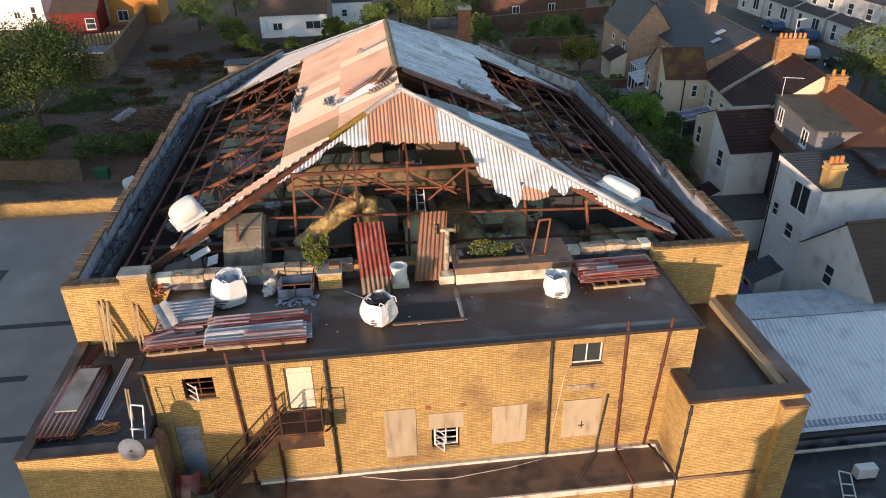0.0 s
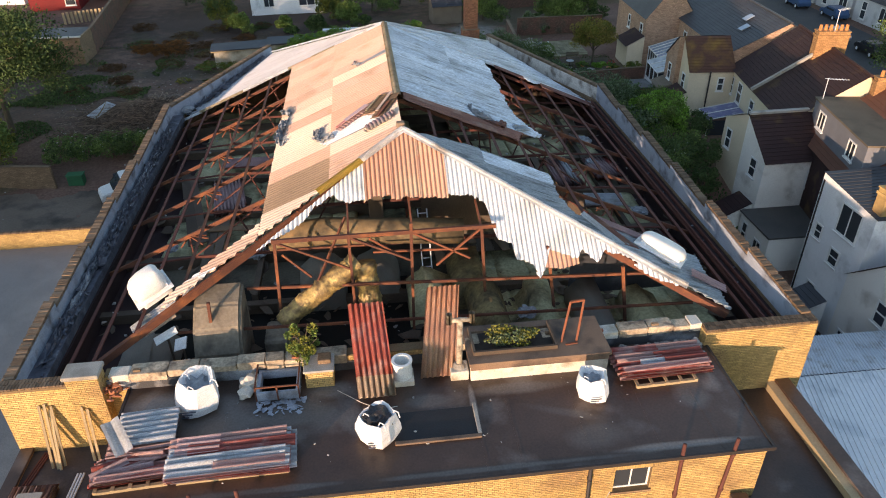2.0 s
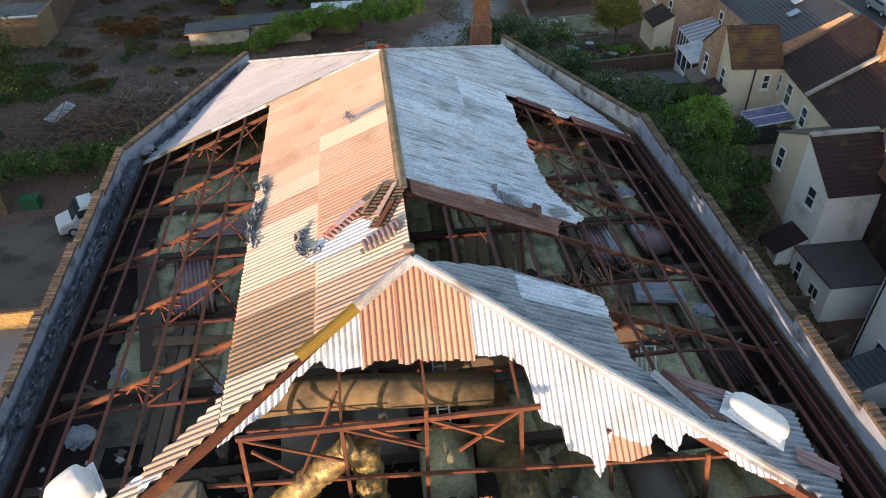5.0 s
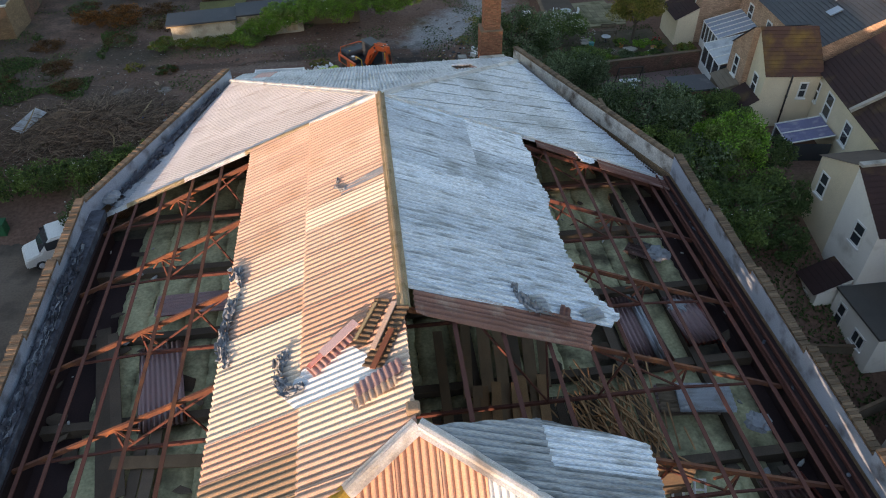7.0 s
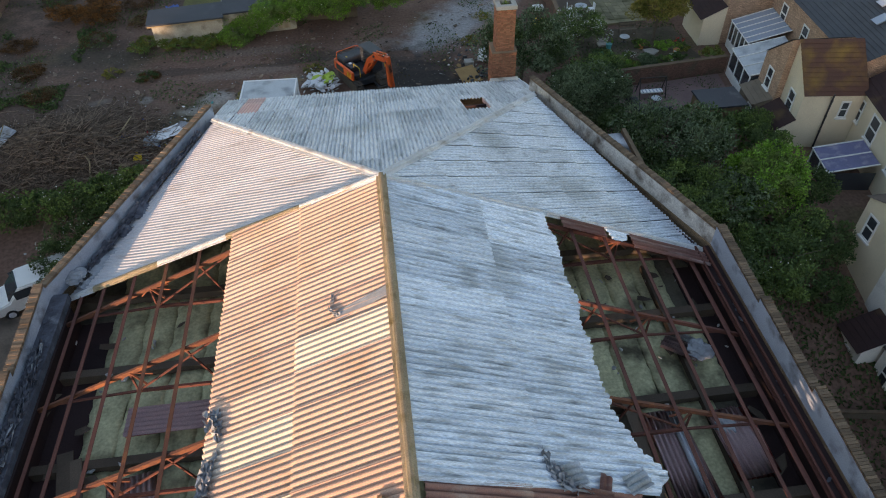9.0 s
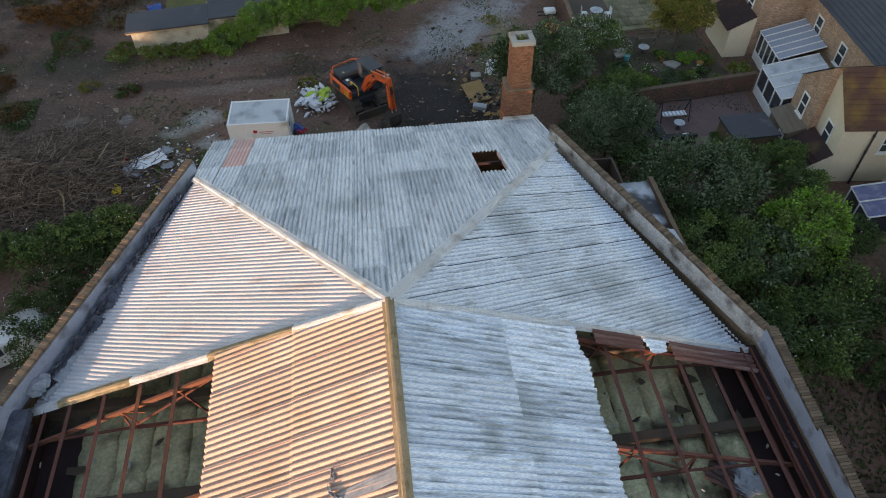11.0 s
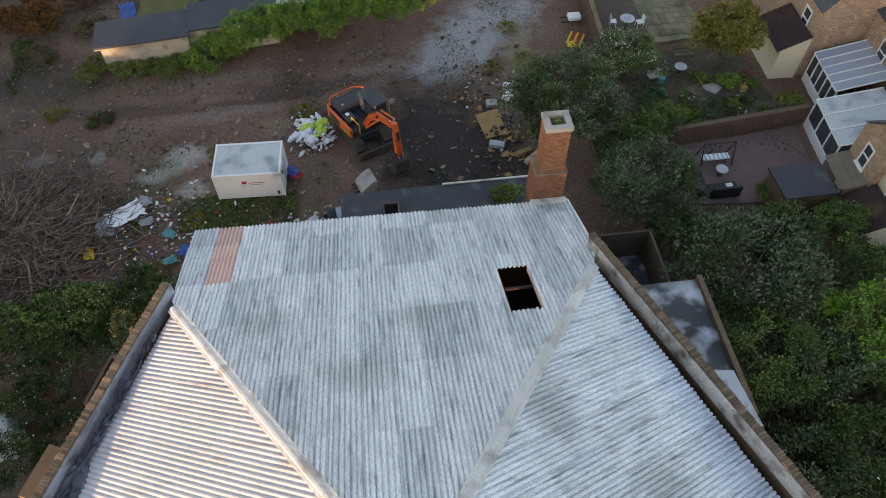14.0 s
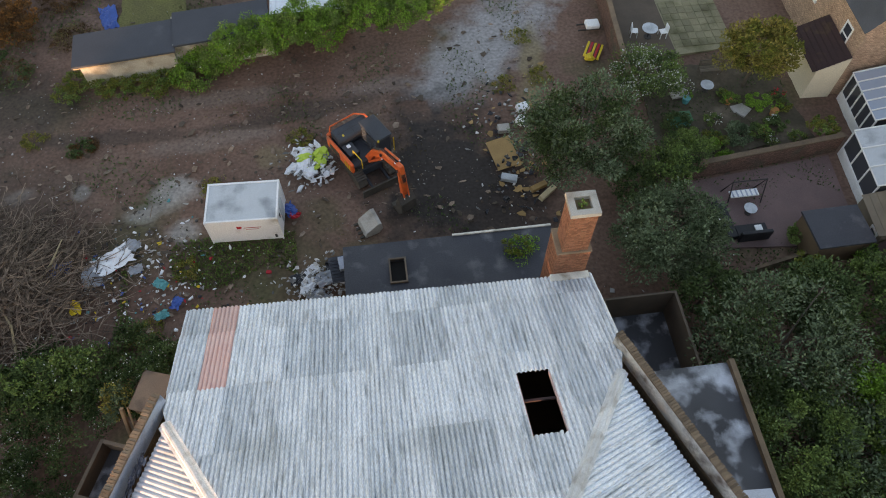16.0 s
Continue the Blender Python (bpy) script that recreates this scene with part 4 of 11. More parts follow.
part("drip_edge", boxes((-6.3, 10.2, 16.58, 16.65, LZ - 0.2, LZ + 0.04)), WHITE_FLASH, ledge)
brick_box("wall_below", -6.3, 10.2, 16.75, 17.0, -3.5, LZ - 0.18, ledge, 53)

# ---- parking deck on the west, yard and low roofs on the east ----
deck = thing("parking_deck", (-30, 25, 0), "grey asphalt deck with tar bands and a brick edge wall", "deck", kind="structure")
part("slab", boxes((-80, -11.45, -40, 39.9, 3.3, 3.85)), DECKC, deck)
for k, (x0, x1, y0, y1) in enumerate(((-40, -13.6, 27.9, 28.25), (-40, -14.5, 24.0, 24.35), (-40, -12.4, 20.4, 20.7), (-40, -12.2, 17.2, 17.5), (-19.5, -18.9, 29.8, 33.5))):
    part("tar_band", boxes((x0, x1, y0, y1, 3.85, 3.858)), TAR, deck, "black tar band")
brick_box("edge_wall", -60, -11.45, 39.9, 40.25, -1.7, 4.75, deck, 61, faces="f", top=True)

# ---- hall roof ----
roof = thing("hall_roof", (RX, 38, 7.7), "corrugated cement roof, weathered orange and white, partly stripped", "roof", kind="structure")
rag_rng = random.Random(2)
VL = (-CS, 0, -CS * SS)
VR = (CS, 0, -CS * SS)
dv = lambda d: d / CS                      # distance down a side slope at d from the ridge
def pick_west(u, v, r):
    """The patchwork of the west slope: an upper and a lower row of sheets."""
    if v > 2.9:
        if u < 28.6:
            return r.choice((SHEET_CREAM, SHEET_TAN))
        if u < 30.7:
            return SHEET_MOSS
        if u < 31.9:
            return SHEET_TANRED
        if u < 34.9 or 36.5 < u < 37.6:
            return SHEET_CREAM
        return SHEET_PALE
    if 31.0 < u < 33.0 or 38.8 < u < 39.9:
        return SHEET_CREAM
    if 33.0 < u < 35.0:
        return SHEET_TANRED
    return SHEET_TAN if r.random() < 0.35 else SHEET_PALE
cladding(roof, (RX, 0, RZ), (0, 1, 0), VL, [(Y0, 0.0), (Y1, 0.0), (Y1 + 0.55, dv(5.3)), (hip_y(5.3), dv(5.3))], pick_west, seed=3, length=2.93, rag=0.0)
# the strip of sheets left along the south-west hip
cladding(roof, (RX, 0, RZ), (0, 1, 0), VL, [(hip_y(5.35), dv(5.35)), (hip_y(5.35) + 1.0, dv(5.35)), (hip_y(8.5) + 0.85, dv(8.3)), (hip_y(8.5) + 0.05, dv(8.5))], lambda u, v, r: r.choice((SHEET_CREAM, SHEET_TAN, SHEET_WHITE)), seed=5, rag=0.15, length=2.0)
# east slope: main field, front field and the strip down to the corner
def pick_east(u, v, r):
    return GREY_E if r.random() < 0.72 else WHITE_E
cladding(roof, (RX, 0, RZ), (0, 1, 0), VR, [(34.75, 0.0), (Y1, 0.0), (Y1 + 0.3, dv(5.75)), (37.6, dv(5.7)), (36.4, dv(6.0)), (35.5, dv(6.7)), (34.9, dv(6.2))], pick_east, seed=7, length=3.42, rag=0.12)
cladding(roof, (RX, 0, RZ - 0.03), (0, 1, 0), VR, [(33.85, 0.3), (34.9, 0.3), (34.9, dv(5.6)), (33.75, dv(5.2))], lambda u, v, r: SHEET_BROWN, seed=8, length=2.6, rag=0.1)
cladding(roof, (RX, 0, RZ), (0, 1, 0), VR, [(Y0, 0.05), (Y0 + 0.25, dv(1.0)), (Y0 + 0.75, dv(3.0)), (Y0 + 0.5, dv(5.8)), (28.6, dv(5.75)), (27.6, dv(6.2)), (27.65, dv(9.5)), (27.4, dv(10.9)), (25.0, dv(10.75)), (hip_y(10.7), dv(10.7)), (hip_y(5.5), dv(5.5))], lambda u, v, r: DARK_E if u < 28.2 or r.random() < 0.5 else GREY_E, seed=9, rag=0.1, length=3.1)
# front hip: what is left of it, torn along its lower edge
VF = (0, -CF, -CF * SF)
fv = lambda y: (Y0 - y) / CF
low = [(-3.75, 26.7), (-3.1, 27.0), (-2.4, 27.35), (-1.7, 27.9), (-1.1, 28.15), (-0.5, 27.9), (0.2, 27.95), (0.35, 28.05), (3.2, 27.97), (3.9, 27.95), (4.3, 27.7), (4.55, 26.5), (5.05, 26.3), (5.15, 25.8), (5.7, 25.6), (5.85, 25.3), (6.1, 25.5), (6.35, 26.15), (7.3, 25.75), (7.5, 26.0), (8.0, 25.58), (8.3, 25.9), (8.9, 25.75), (9.6, 25.2), (10.6, 24.6)]
poly = [(RX, 0.0)] + [(10.9, fv(hip_y(9.27)))] + [(x, fv(y)) for x, y in reversed(low)]
cladding(roof, (0, Y0, RZ), (1, 0, 0), VF, poly, lambda u, v, r: SHEET_RUST if 0.3 < u < 3.3 else SHEET_WHITE, seed=11, rag=0.1, length=6.0, width=0.99, pitch=0.165)
cladding(roof, (0, Y0 - 0.02, RZ - 0.05), (1, 0, 0), VF, [(5.95, fv(26.5)), (7.3, fv(26.3)), (7.35, fv(25.62)), (6.7, fv(25.5)), (6.0, fv(25.6))], lambda u, v, r: SHEET_RUST, seed=12, length=6.0, width=0.99, pitch=0.165)
# rear: three facets
def facet(apex, A, B, pick, seed, rag=0.0, length=2.6, pitch=0.165, amp=0.046, lap=1.0):
    apex, A, B = Vector(apex), Vector(A), Vector(B)
    U = (B - A).normalized()
    V = (A - apex) - U * (A - apex).dot(U)
    V.normalize()
    f = lambda p: ((p - apex).dot(U), (p - apex).dot(V))
    cladding(roof, apex, U, V, [(0.0, 0.0), f(B), f(A)], pick, seed=seed, rag=rag, length=length, pitch=pitch, width=0.99, amp=amp, lap=lap)
APEX = (RX, Y1, RZ)
L1, HL, HR, R1 = (-10.75, 46.75, 7.72), (-6.05, 56.85, 8.7), (9.5, 56.75, 8.75), (14.1, 46.05, 7.75)
facet(APEX, L1, HL, lambda u, v, r: SHEET_MAUVE, 13, amp=0.022, lap=0.12)
facet(APEX, HR, R1, lambda u, v, r: WHITE_NE, 17)
rv = lambda y: (y - Y1) / CR
HOLE = (4.28, 5.42, rv(54.75), rv(57.2))
cladding(roof, APEX, (1, 0, 0), (0, CR, -CR * SR), [(0.0, 0.0), (7.9, rv(56.75)), (8.42, rv(58.2)), (8.45, rv(61.85)), (-8.02, rv(62.3)), (-7.95, rv(57.6)), (-7.6, rv(56.7))],
         lambda u, v, r: SHEET_PINK if -6.95 < u < -5.95 and v > 14.6 else (WHITE_N if r.random() < 0.7 else GREY_N), seed=19, length=2.9, pitch=0.165, width=0.99, holes=(HOLE,), off=0.9)
bm = bmesh.new()
for u in (HOLE[0] - 0.03, HOLE[1] + 0.03):
    p = lambda v: Vector(APEX) + Vector((u, v * CR, -v * CR * SR - 0.06))
    bar(bm, p(HOLE[2]), p(HOLE[3]), 0.07, 0.16)
part("hatch_frame", bm, SHEET_PINK, roof, "bare purlin edge round the missing sheets")
bm = bmesh.new()
bar(bm, Vector(APEX) + Vector((HOLE[0], (HOLE[2] + 1.5) * CR, -(HOLE[2] + 1.5) * CR * SR - 0.12)), Vector(APEX) + Vector((HOLE[1], (HOLE[2] + 1.5) * CR, -(HOLE[2] + 1.5) * CR * SR - 0.12)), 0.08, 0.12)
part("hatch_purlin", bm, MAROON, roof)
# ridge and hip caps, in lapped lengths
def capping(p, q, step, mats, r=0.14, seed=1, name="ridge_cap"):
    p, q = Vector(p), Vector(q)
    n = max(1, round((q - p).length / step))
    d = (q - p).normalized()
    s = d.cross(Vector((0, 0, 1))).normalized()
    up = s.cross(d)
    rr = random.Random(seed)
    for i in range(n):
        a, b = p.lerp(q, i / n), p.lerp(q, (i + 1) / n) + d * 0.06
        bm = bmesh.new()
        rows = []
        for o, e in ((a, 0.0), (b, 0.02)):
            rows.append([bm.verts.new(o + s * (x * r * 1.7) + up * (z * r + e + 0.015)) for x, z in ((-1.0, -0.15), (-0.55, 0.1), (-0.38, 0.5), (0, 0.68), (0.38, 0.5), (0.55, 0.1), (1.0, -0.15))])
        for k in range(6):
            bm.faces.new((rows[0][k], rows[1][k], rows[1][k + 1], rows[0][k + 1]))
        bmesh.ops.solidify(bm, geom=list(bm.faces), thickness=0.015)
        part(name, bm, rr.choice(mats), roof)
up = Vector((0, 0, 0.05))
capping(Vector((RX, 33.9, RZ)) + up, Vector(APEX) + up, 1.3, [RIDGE_CREAM], seed=2, r=0.1)
capping(Vector(APEX) + up, Vector(L1) + up, 1.5, [HIPCAP, RIDGE_CREAM], seed=3, name="hip_cap", r=0.12)
capping(Vector(APEX) + up, Vector(HL) + up, 1.5, [HIPCAP], seed=4, name="hip_cap", r=0.125)
capping(Vector(APEX) + up, Vector(HR) + up, 1.5, [HIPCAP], seed=5, name="hip_cap", r=0.125)
capping(Vector(APEX) + up, Vector(R1) + up, 1.5, [HIPCAP], seed=6, name="hip_cap", r=0.1)
GAB = Vector((RX, Y0, RZ))
hipR = lambda d: Vector((RX + d, hip_y(d), side_z(d)))
hipL = lambda d: Vector((RX - d, hip_y(d), side_z(d)))
capping(GAB + up, hipR(9.3) + up, 1.4, [HIPCAP], seed=7, name="hip_cap", r=0.13)
capping(GAB + up, hipL(1.6) + up, 1.6, [HIPCAP], seed=8, name="hip_cap", r=0.13)
capping(hipL(1.6) + up, hipL(3.2) + up, 1.6, [YELLOW_FLASH], seed=8, name="hip_cap", r=0.13)
part("ridge_stump", rbox(RX - 0.22, RX + 0.1, 30.6, 30.9, RZ - 0.12, RZ + 0.14, 0.05), SHEET_MOSS, roof, "mossy flashing scrap on the ridge")
part("bargeboard", boxes((RX - 8.05, RX + 8.5, 61.86, 61.94, 6.1, 6.42)), RENDER_GREY, roof)

# ---- roof steelwork ----
steel = thing("roof_frame", (RX, 38, 7.0), "rusted steel roof trusses and purlins", "roof frame", kind="structure")
offs = [1.3, 2.65, 3.98, 5.3, 6.63, 7.95, 9.28, 10.6, 11.6, 12.15]
for d in offs:
    for sgn in (-1, 1):
        bm = bmesh.new()
        y1 = Y1 + d * (0.1 if sgn < 0 else 0.04)
        y0 = max(hip_y(d), 23.7)
        angle_iron(bm, (RX + sgn * d, y0, side_z(d) - 0.10), (RX + sgn * d, y1, side_z(d) - 0.10), 0.12)
        # west purlins take the lighter rust: sunlit and shaded sides put into colour
        part("purlin", bm, RUST_DARK if d > 9 or sgn > 0 else RUST, steel)
def truss(y, mat_w, mat_e, full=True):
    for sgn, mm in ((-1, mat_w), (1, mat_e)):
        bm = bmesh.new()
        P = lambda d, dz=0.0: Vector((RX + sgn * d, y, side_z(d) - 0.26 + dz))
        bar(bm, P(0.1), P(12.2), 0.09, 0.15)
        part("rafter", bm, mm, steel)
        bm = bmesh.new()
        Q = lambda d, z: Vector((RX + sgn * d, y, z))
        bar(bm, Q(0, 8.3), Q(8.6, 8.3), 0.09, 0.12)
        for a, b, z in ((5.3, 8.6, 8.3), (8.6, 8.6, 8.3), (3.98, 4.3, 8.3), (2.0, 4.3, 8.3), (6.63, 5.9, 8.3), (8.6, 11.4, 0)):
            if z:
                bar(bm, P(a), Q(b, z), 0.055, 0.055)
            else:
                bar(bm, Q(8.6, 8.3), P(b), 0.07, 0.07)
        part("web", bm, RUST_DARK, steel)
        bm = bmesh.new()
        for dx, dy in ((0.55, 0.35), (0.55, -0.35), (-0.5, 0.3), (0.7, 0)):
            bar(bm, P(8.6, 0.02), P(8.6 - dx, -0.45) + Vector((0, dy, 0)), 0.06, 0.05)
        part("bracket", bm, RUST_ORANGE, steel, "rusted knee brace in a sunlit orange")
    bm = bmesh.new()
    bar(bm, (RX, y, 8.3), (RX, y, RZ - 0.3), 0.08)
    part("king_post", bm, RUST_DARK, steel)
# far east rafters are darker, as shade painted by choice of steel
for y in (30.5, 34.2, 38.0, 41.75, 45.45):
    truss(y, RUST, RUST_DARK if y > 39 else RUST)
# added screen: keeps low sun off the inner east parapets
bm = bmesh.new()
prism(bm, [(RX + d, 30.62, z) for d, z in ((0.6, 8.4), (7.4, 8.4), (7.4, side_z(7.4) - 0.36), (0.6, side_z(0.6) - 0.36))], (0, 0.03, 0))
bmesh.ops.recalc_face_normals(bm, faces=bm.faces)
part("draught_boarding", bm, TIMBER, steel, "dark screen added across the first truss to stop sunlight")
# hip rafters and the frame under the stripped front hip
for sgn in (-1, 1):
    bm = bmesh.new()
    dmax = 10.9 if sgn < 0 else 10.6
    bar(bm, GAB + Vector((0, 0, -0.3)), Vector((RX + sgn * dmax, hip_y(dmax), side_z(dmax) - 0.22)), 0.16, 0.26)
    part("hip_rafter", bm, RUST, steel, "heavy rusted hip rafter")
bm = bmesh.new(); bar(bm, (-3.2, 26.5, 11.15), (4.5, 26.5, 11.15), 0.1, 0.14); part("front_beam", bm, RUST, steel)
bm = bmesh.new(); bar(bm, (-4.3, 26.6, 9.25), (10.0, 25.7, 9.2), 0.08, 0.1); part("front_beam", bm, RUST, steel)
bm = bmesh.new(); bar(bm, (-7.0, 25.45, 8.45), (11.4, 24.8, 8.4), 0.07, 0.09); part("front_beam", bm, RUST, steel)
for x0, x1, y, z in ((-3.1, -3.3, 26.5, 11.1), (-0.6, -0.6, 26.5, 11.1), (1.55, 1.5, 26.5, 11.5), (4.0, 4.25, 26.5, 11.1), (6.3, 6.8, 26.1, 10.4), (8.9, 9.3, 25.5, 9.7), (-5.35, -5.5, 25.3, 9.7)):
    bm = bmesh.new(); bar(bm, (x0, y, z), (x1, y - 0.1, 7.0), 0.1, 0.1, up=(0, 1, 0)); part("post", bm, RUST, steel)
for a, b in (((-3.1, 26.5, 11.1), (-0.6, 26.5, 9.8)), ((-2.9, 26.5, 10.6), (-2.0, 26.5, 9.6)), ((-0.6, 26.5, 11.1), (1.5, 26.5, 10.0)), ((0.1, 26.5, 11.0), (1.4, 26.7, 9.9)), ((1.6, 26.5, 11.1), (3.6, 26.5, 9.9)), ((4.0, 26.5, 11.1), (2.4, 26.5, 9.7)), ((-0.7, 27.6, 11.3), (-1.8, 26.5, 9.4)), ((1.6, 26.5, 11.1), (1.6, 28.4, 11.6)), ((-0.6, 26.5, 11.1), (-0.6, 28.6, 11.8)), ((4.0, 26.5, 11.1), (4.0, 28.0, 11.4)), ((-3.2, 27.5, 10.2), (0.2, 27.4, 10.2)), ((0.2, 27.2, 10.0), (3.6, 27.0, 10.0))):
    bm = bmesh.new(); bar(bm, a, b, 0.07, 0.07); part("brace", bm, RUST if a[0] < 0 else RUST_ORANGE, steel)

# unseen upright sheet added to block sun from the nearer east wall
bm = bmesh.new()
prism(bm, [(7.6, 27.35, 7.3), (12.4, 27.35, 7.3), (12.4, 27.35, side_z(10.77) - 0.16), (7.6, 27.35, side_z(5.97) - 0.16)], (0, 0.02, 0))
bmesh.ops.recalc_face_normals(bm, faces=bm.faces)
part("hanging_felt", bm, FELT_BLUE, steel, "dark unseen sheet added below the roof to stop sunlight")

# ---- ceiling void ----
def plan_inside(x, y):
    if y < 46.5:
        return WL + 0.1 < x < WR - 0.1
    t = (y - 46.5) / 11.4
    return WL + 0.1 + 4.8 * t < x < WR - 0.1 - 4.85 * t
ceil_ob = thing("ceiling_void", (RX, 40, 6.9), "ceiling lined with mossy glass wool between dark timbers", "ceiling", kind="structure")
bm = bmesh.new()
prism(bm, [(WL, 23.6, 6.6), (WR, 23.6, 6.6), (WR, 46.2, 6.6), (12.2, 51.5, 6.6), (-8.6, 51.5, 6.6), (WL, 46.4, 6.6)], (0, 0, 0.1))
bmesh.ops.recalc_face_normals(bm, faces=bm.faces)
part("ceiling", bm, PLASTER_DARK, ceil_ob)
rng = random.Random(8)
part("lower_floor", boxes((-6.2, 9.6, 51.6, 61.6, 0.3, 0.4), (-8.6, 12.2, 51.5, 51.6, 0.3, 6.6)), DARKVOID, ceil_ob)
BEAMS = (28.6, 32.3, 36.1, 39.9, 43.6, 47.2, 50.4)
for ya, yb in zip((24.4,) + BEAMS, BEAMS):
    x = WL + 1.95
    while x < WR - 2.4:
        w = rng.uniform(1.1, 1.35)
        a, b = ya + 0.17, yb - 0.17
        if plan_inside(x - 0.2, b) and plan_inside(x + w + 0.3, b) and not (ya < 30 and x < 3.2) and rng.random() > 0.05:
            bm = bmesh.new()
            n, q = 5, 12
            g = [[bm.verts.new((x + (w + 0.03) * i / n + (rng.uniform(-0.05, 0.05) if 0 < j < q else 0), a + (b - a) * j / q, 6.9 + 0.10 * noise.noise(Vector((x * 0.7 + w * i / n, (a + (b - a) * j / q) * 0.8, 4))) + rng.uniform(0, 0.035) - (0.06 if i in (0, n) else 0))) for i in range(n + 1)] for j in range(q + 1)]
            for jj in range(q):
                for ii in range(n):
                    bm.faces.new((g[jj][ii], g[jj][ii + 1], g[jj + 1][ii + 1], g[jj + 1][ii]))
            thicken(bm, 0.06)
            part("quilt", bm, INSUL, ceil_ob, smooth=True)
        x += w
# black floor: the void's shade is put into its colour
part("void_floor", boxes((WL + 2.5, 3.0, 23.7, 30.3, 6.7, 6.75)), DARKVOID, ceil_ob, "near-black floor painted as the shaded depth behind the parapet")
part("eaves_floor", boxes((WL + 0.65, WL + 2.1, 23.7, 46.3, 6.7, 6.78), (WR - 1.4, WR - 0.65, 23.7, 46.1, 6.7, 6.78)), MAROON, ceil_ob, "dark boarded floor behind the eaves")
for x in (WL + 0.62, WR - 0.68):
    part("eaves_board", boxes((x, x + 0.06, 23.7, 46.2, 6.8, 7.93)), MAROON, ceil_ob)
part("eaves_board", boxes((0, 0.06, 0, 12.2, 6.8, 8.0), m=pose(WR - 0.68, 46.25, 0, 0, 0, 23.5)), MAROON, ceil_ob)
for y in BEAMS:
    t = max(0, (y - 46.5) / 11.4)
    bm = boxes((WL + 0.1 + 4.9 * t, WR - 0.1 - 4.95 * t, y - 0.16, y + 0.16, 6.7, 7.18))
    part("tie_beam", bm, TIMBER, ceil_ob)
for x in (-4.6, 0.2, 4.0, 11.8):
    bm = boxes((x - 0.12, x + 0.12, 29.0, 46, 6.98, 7.26))
    part("joist", bm, TIMBER, ceil_ob)
for k in range(16):
    x, y, a = (3.7 + 0.32 * k, 34.0 + rng.uniform(-0.3, 0.3), -6 + rng.uniform(-4, 4)) if k < 8 else (rng.uniform(2.2, 5.6), 31.0 + rng.uniform(0, 2.6), rng.uniform(-16, 16))
    bm = boxes((-0.16, 0.16, -1.6, 1.6, 0, 0.04), m=pose(x, y, 7.3 + 0.05 * (k % 3) + (0.2 if k < 8 else 0), rng.uniform(-4, 4), rng.uniform(-5, 5), a))
    part("plank", bm, TIMBER_LATH if k < 8 and k % 3 else TIMBER_BROWN, ceil_ob)
part("walk_boards", boxes((-7.1, -6.75, 29, 37.5, 7.27, 7.31), (-6.7, -6.35, 29, 38.5, 7.27, 7.31), (8.95, 9.3, 30, 40, 7.27, 7.31)), TIMBER, ceil_ob)
# front part: plaster vaults and boxes behind the parapet
vault_rng = random.Random(5)
for x, y, w, l, h in ((-8.0, 25.5, 2.0, 2.2, 7.6), (4.3, 26.2, 1.5, 2.6, 8.4), (2.2, 27.8, 1.6, 2.0, 8.2), (6.3, 26.4, 1.2, 3.2, 8.0), (8.2, 25.9, 1.4, 3.0, 7.9), (10.1, 25.6, 1.6, 2.6, 7.7), (-1.9, 29.3, 1.8, 2.0, 8.3), (3.9, 28.9, 1.6, 2.4, 8.1), (0.2, 29.6, 1.9, 2.2, 8.0)):
    bm = bmesh.new()
    n = 8
    a = [bm.verts.new((x + w / 2 * math.cos(math.pi * i / n), y - l / 2, 6.7 + (h - 6.7) * math.sin(math.pi * i / n) ** 0.7)) for i in range(n + 1)]
    b = [bm.verts.new(v.co + Vector((vault_rng.uniform(-0.2, 0.2), l, vault_rng.uniform(-0.1, 0.2)))) for v in a]
    for i in range(n):
        bm.faces.new((a[i], a[i + 1], b[i + 1], b[i]))
    bm.faces.new(a), bm.faces.new(b[::-1])
    bmesh.ops.recalc_face_normals(bm, faces=bm.faces)
    part("vault", bm, vault_rng.choice((MOSSQ, MOSSQ, PLASTER_GREY, INSUL)), ceil_ob, smooth=True)
plenum = thing("plenum_box", (-5.5, 25.4, 6.7), "large dusty grey-brown plenum hood behind the parapet", "duct")
bm = bmesh.new()
prism(bm, [(-6.0, y, z) for y, z in ((24.55, 6.7), (24.55, 7.95), (25.0, 8.75), (25.7, 9.3), (26.7, 9.55), (26.7, 6.7))], (1.6, 0, 0))
bmesh.ops.recalc_face_normals(bm, faces=bm.faces)
bmesh.ops.bevel(bm, geom=list(bm.edges), offset=0.09, segments=2, affect="EDGES")
part("casing", bm, HOOD_GREY, plenum)
part("seam", boxes((-5.3, -5.22, 24.535, 24.549, 6.75, 7.9)), RUST_DARK, plenum, "rusty joint strip")
part("collar", rbox(-3.75, -2.85, 25.0, 26.2, 6.7, 8.1, 0.14), HOOD_GREY, plenum)
duct = thing("lagged_duct", (-0.6, 27, 7), "bent ventilation duct lagged in torn yellow foil", "duct")
bm = bmesh.new()
n = 40
pts = [(-3.1 + 2.75 * k / n, 26.0 + k / n, 8.1 + 1.65 * (k / n) ** 0.85) for k in range(n + 1)]
tube(bm, pts, [0.36 + 0.016 * (-1) ** k + 0.025 * math.sin(k * 0.7) + 0.001 * k for k in range(n + 1)], 18)
for v in bm.verts:
    v.co += Vector((rng.uniform(-1, 1), rng.uniform(-1, 1), rng.uniform(-1, 1))) * 0.02
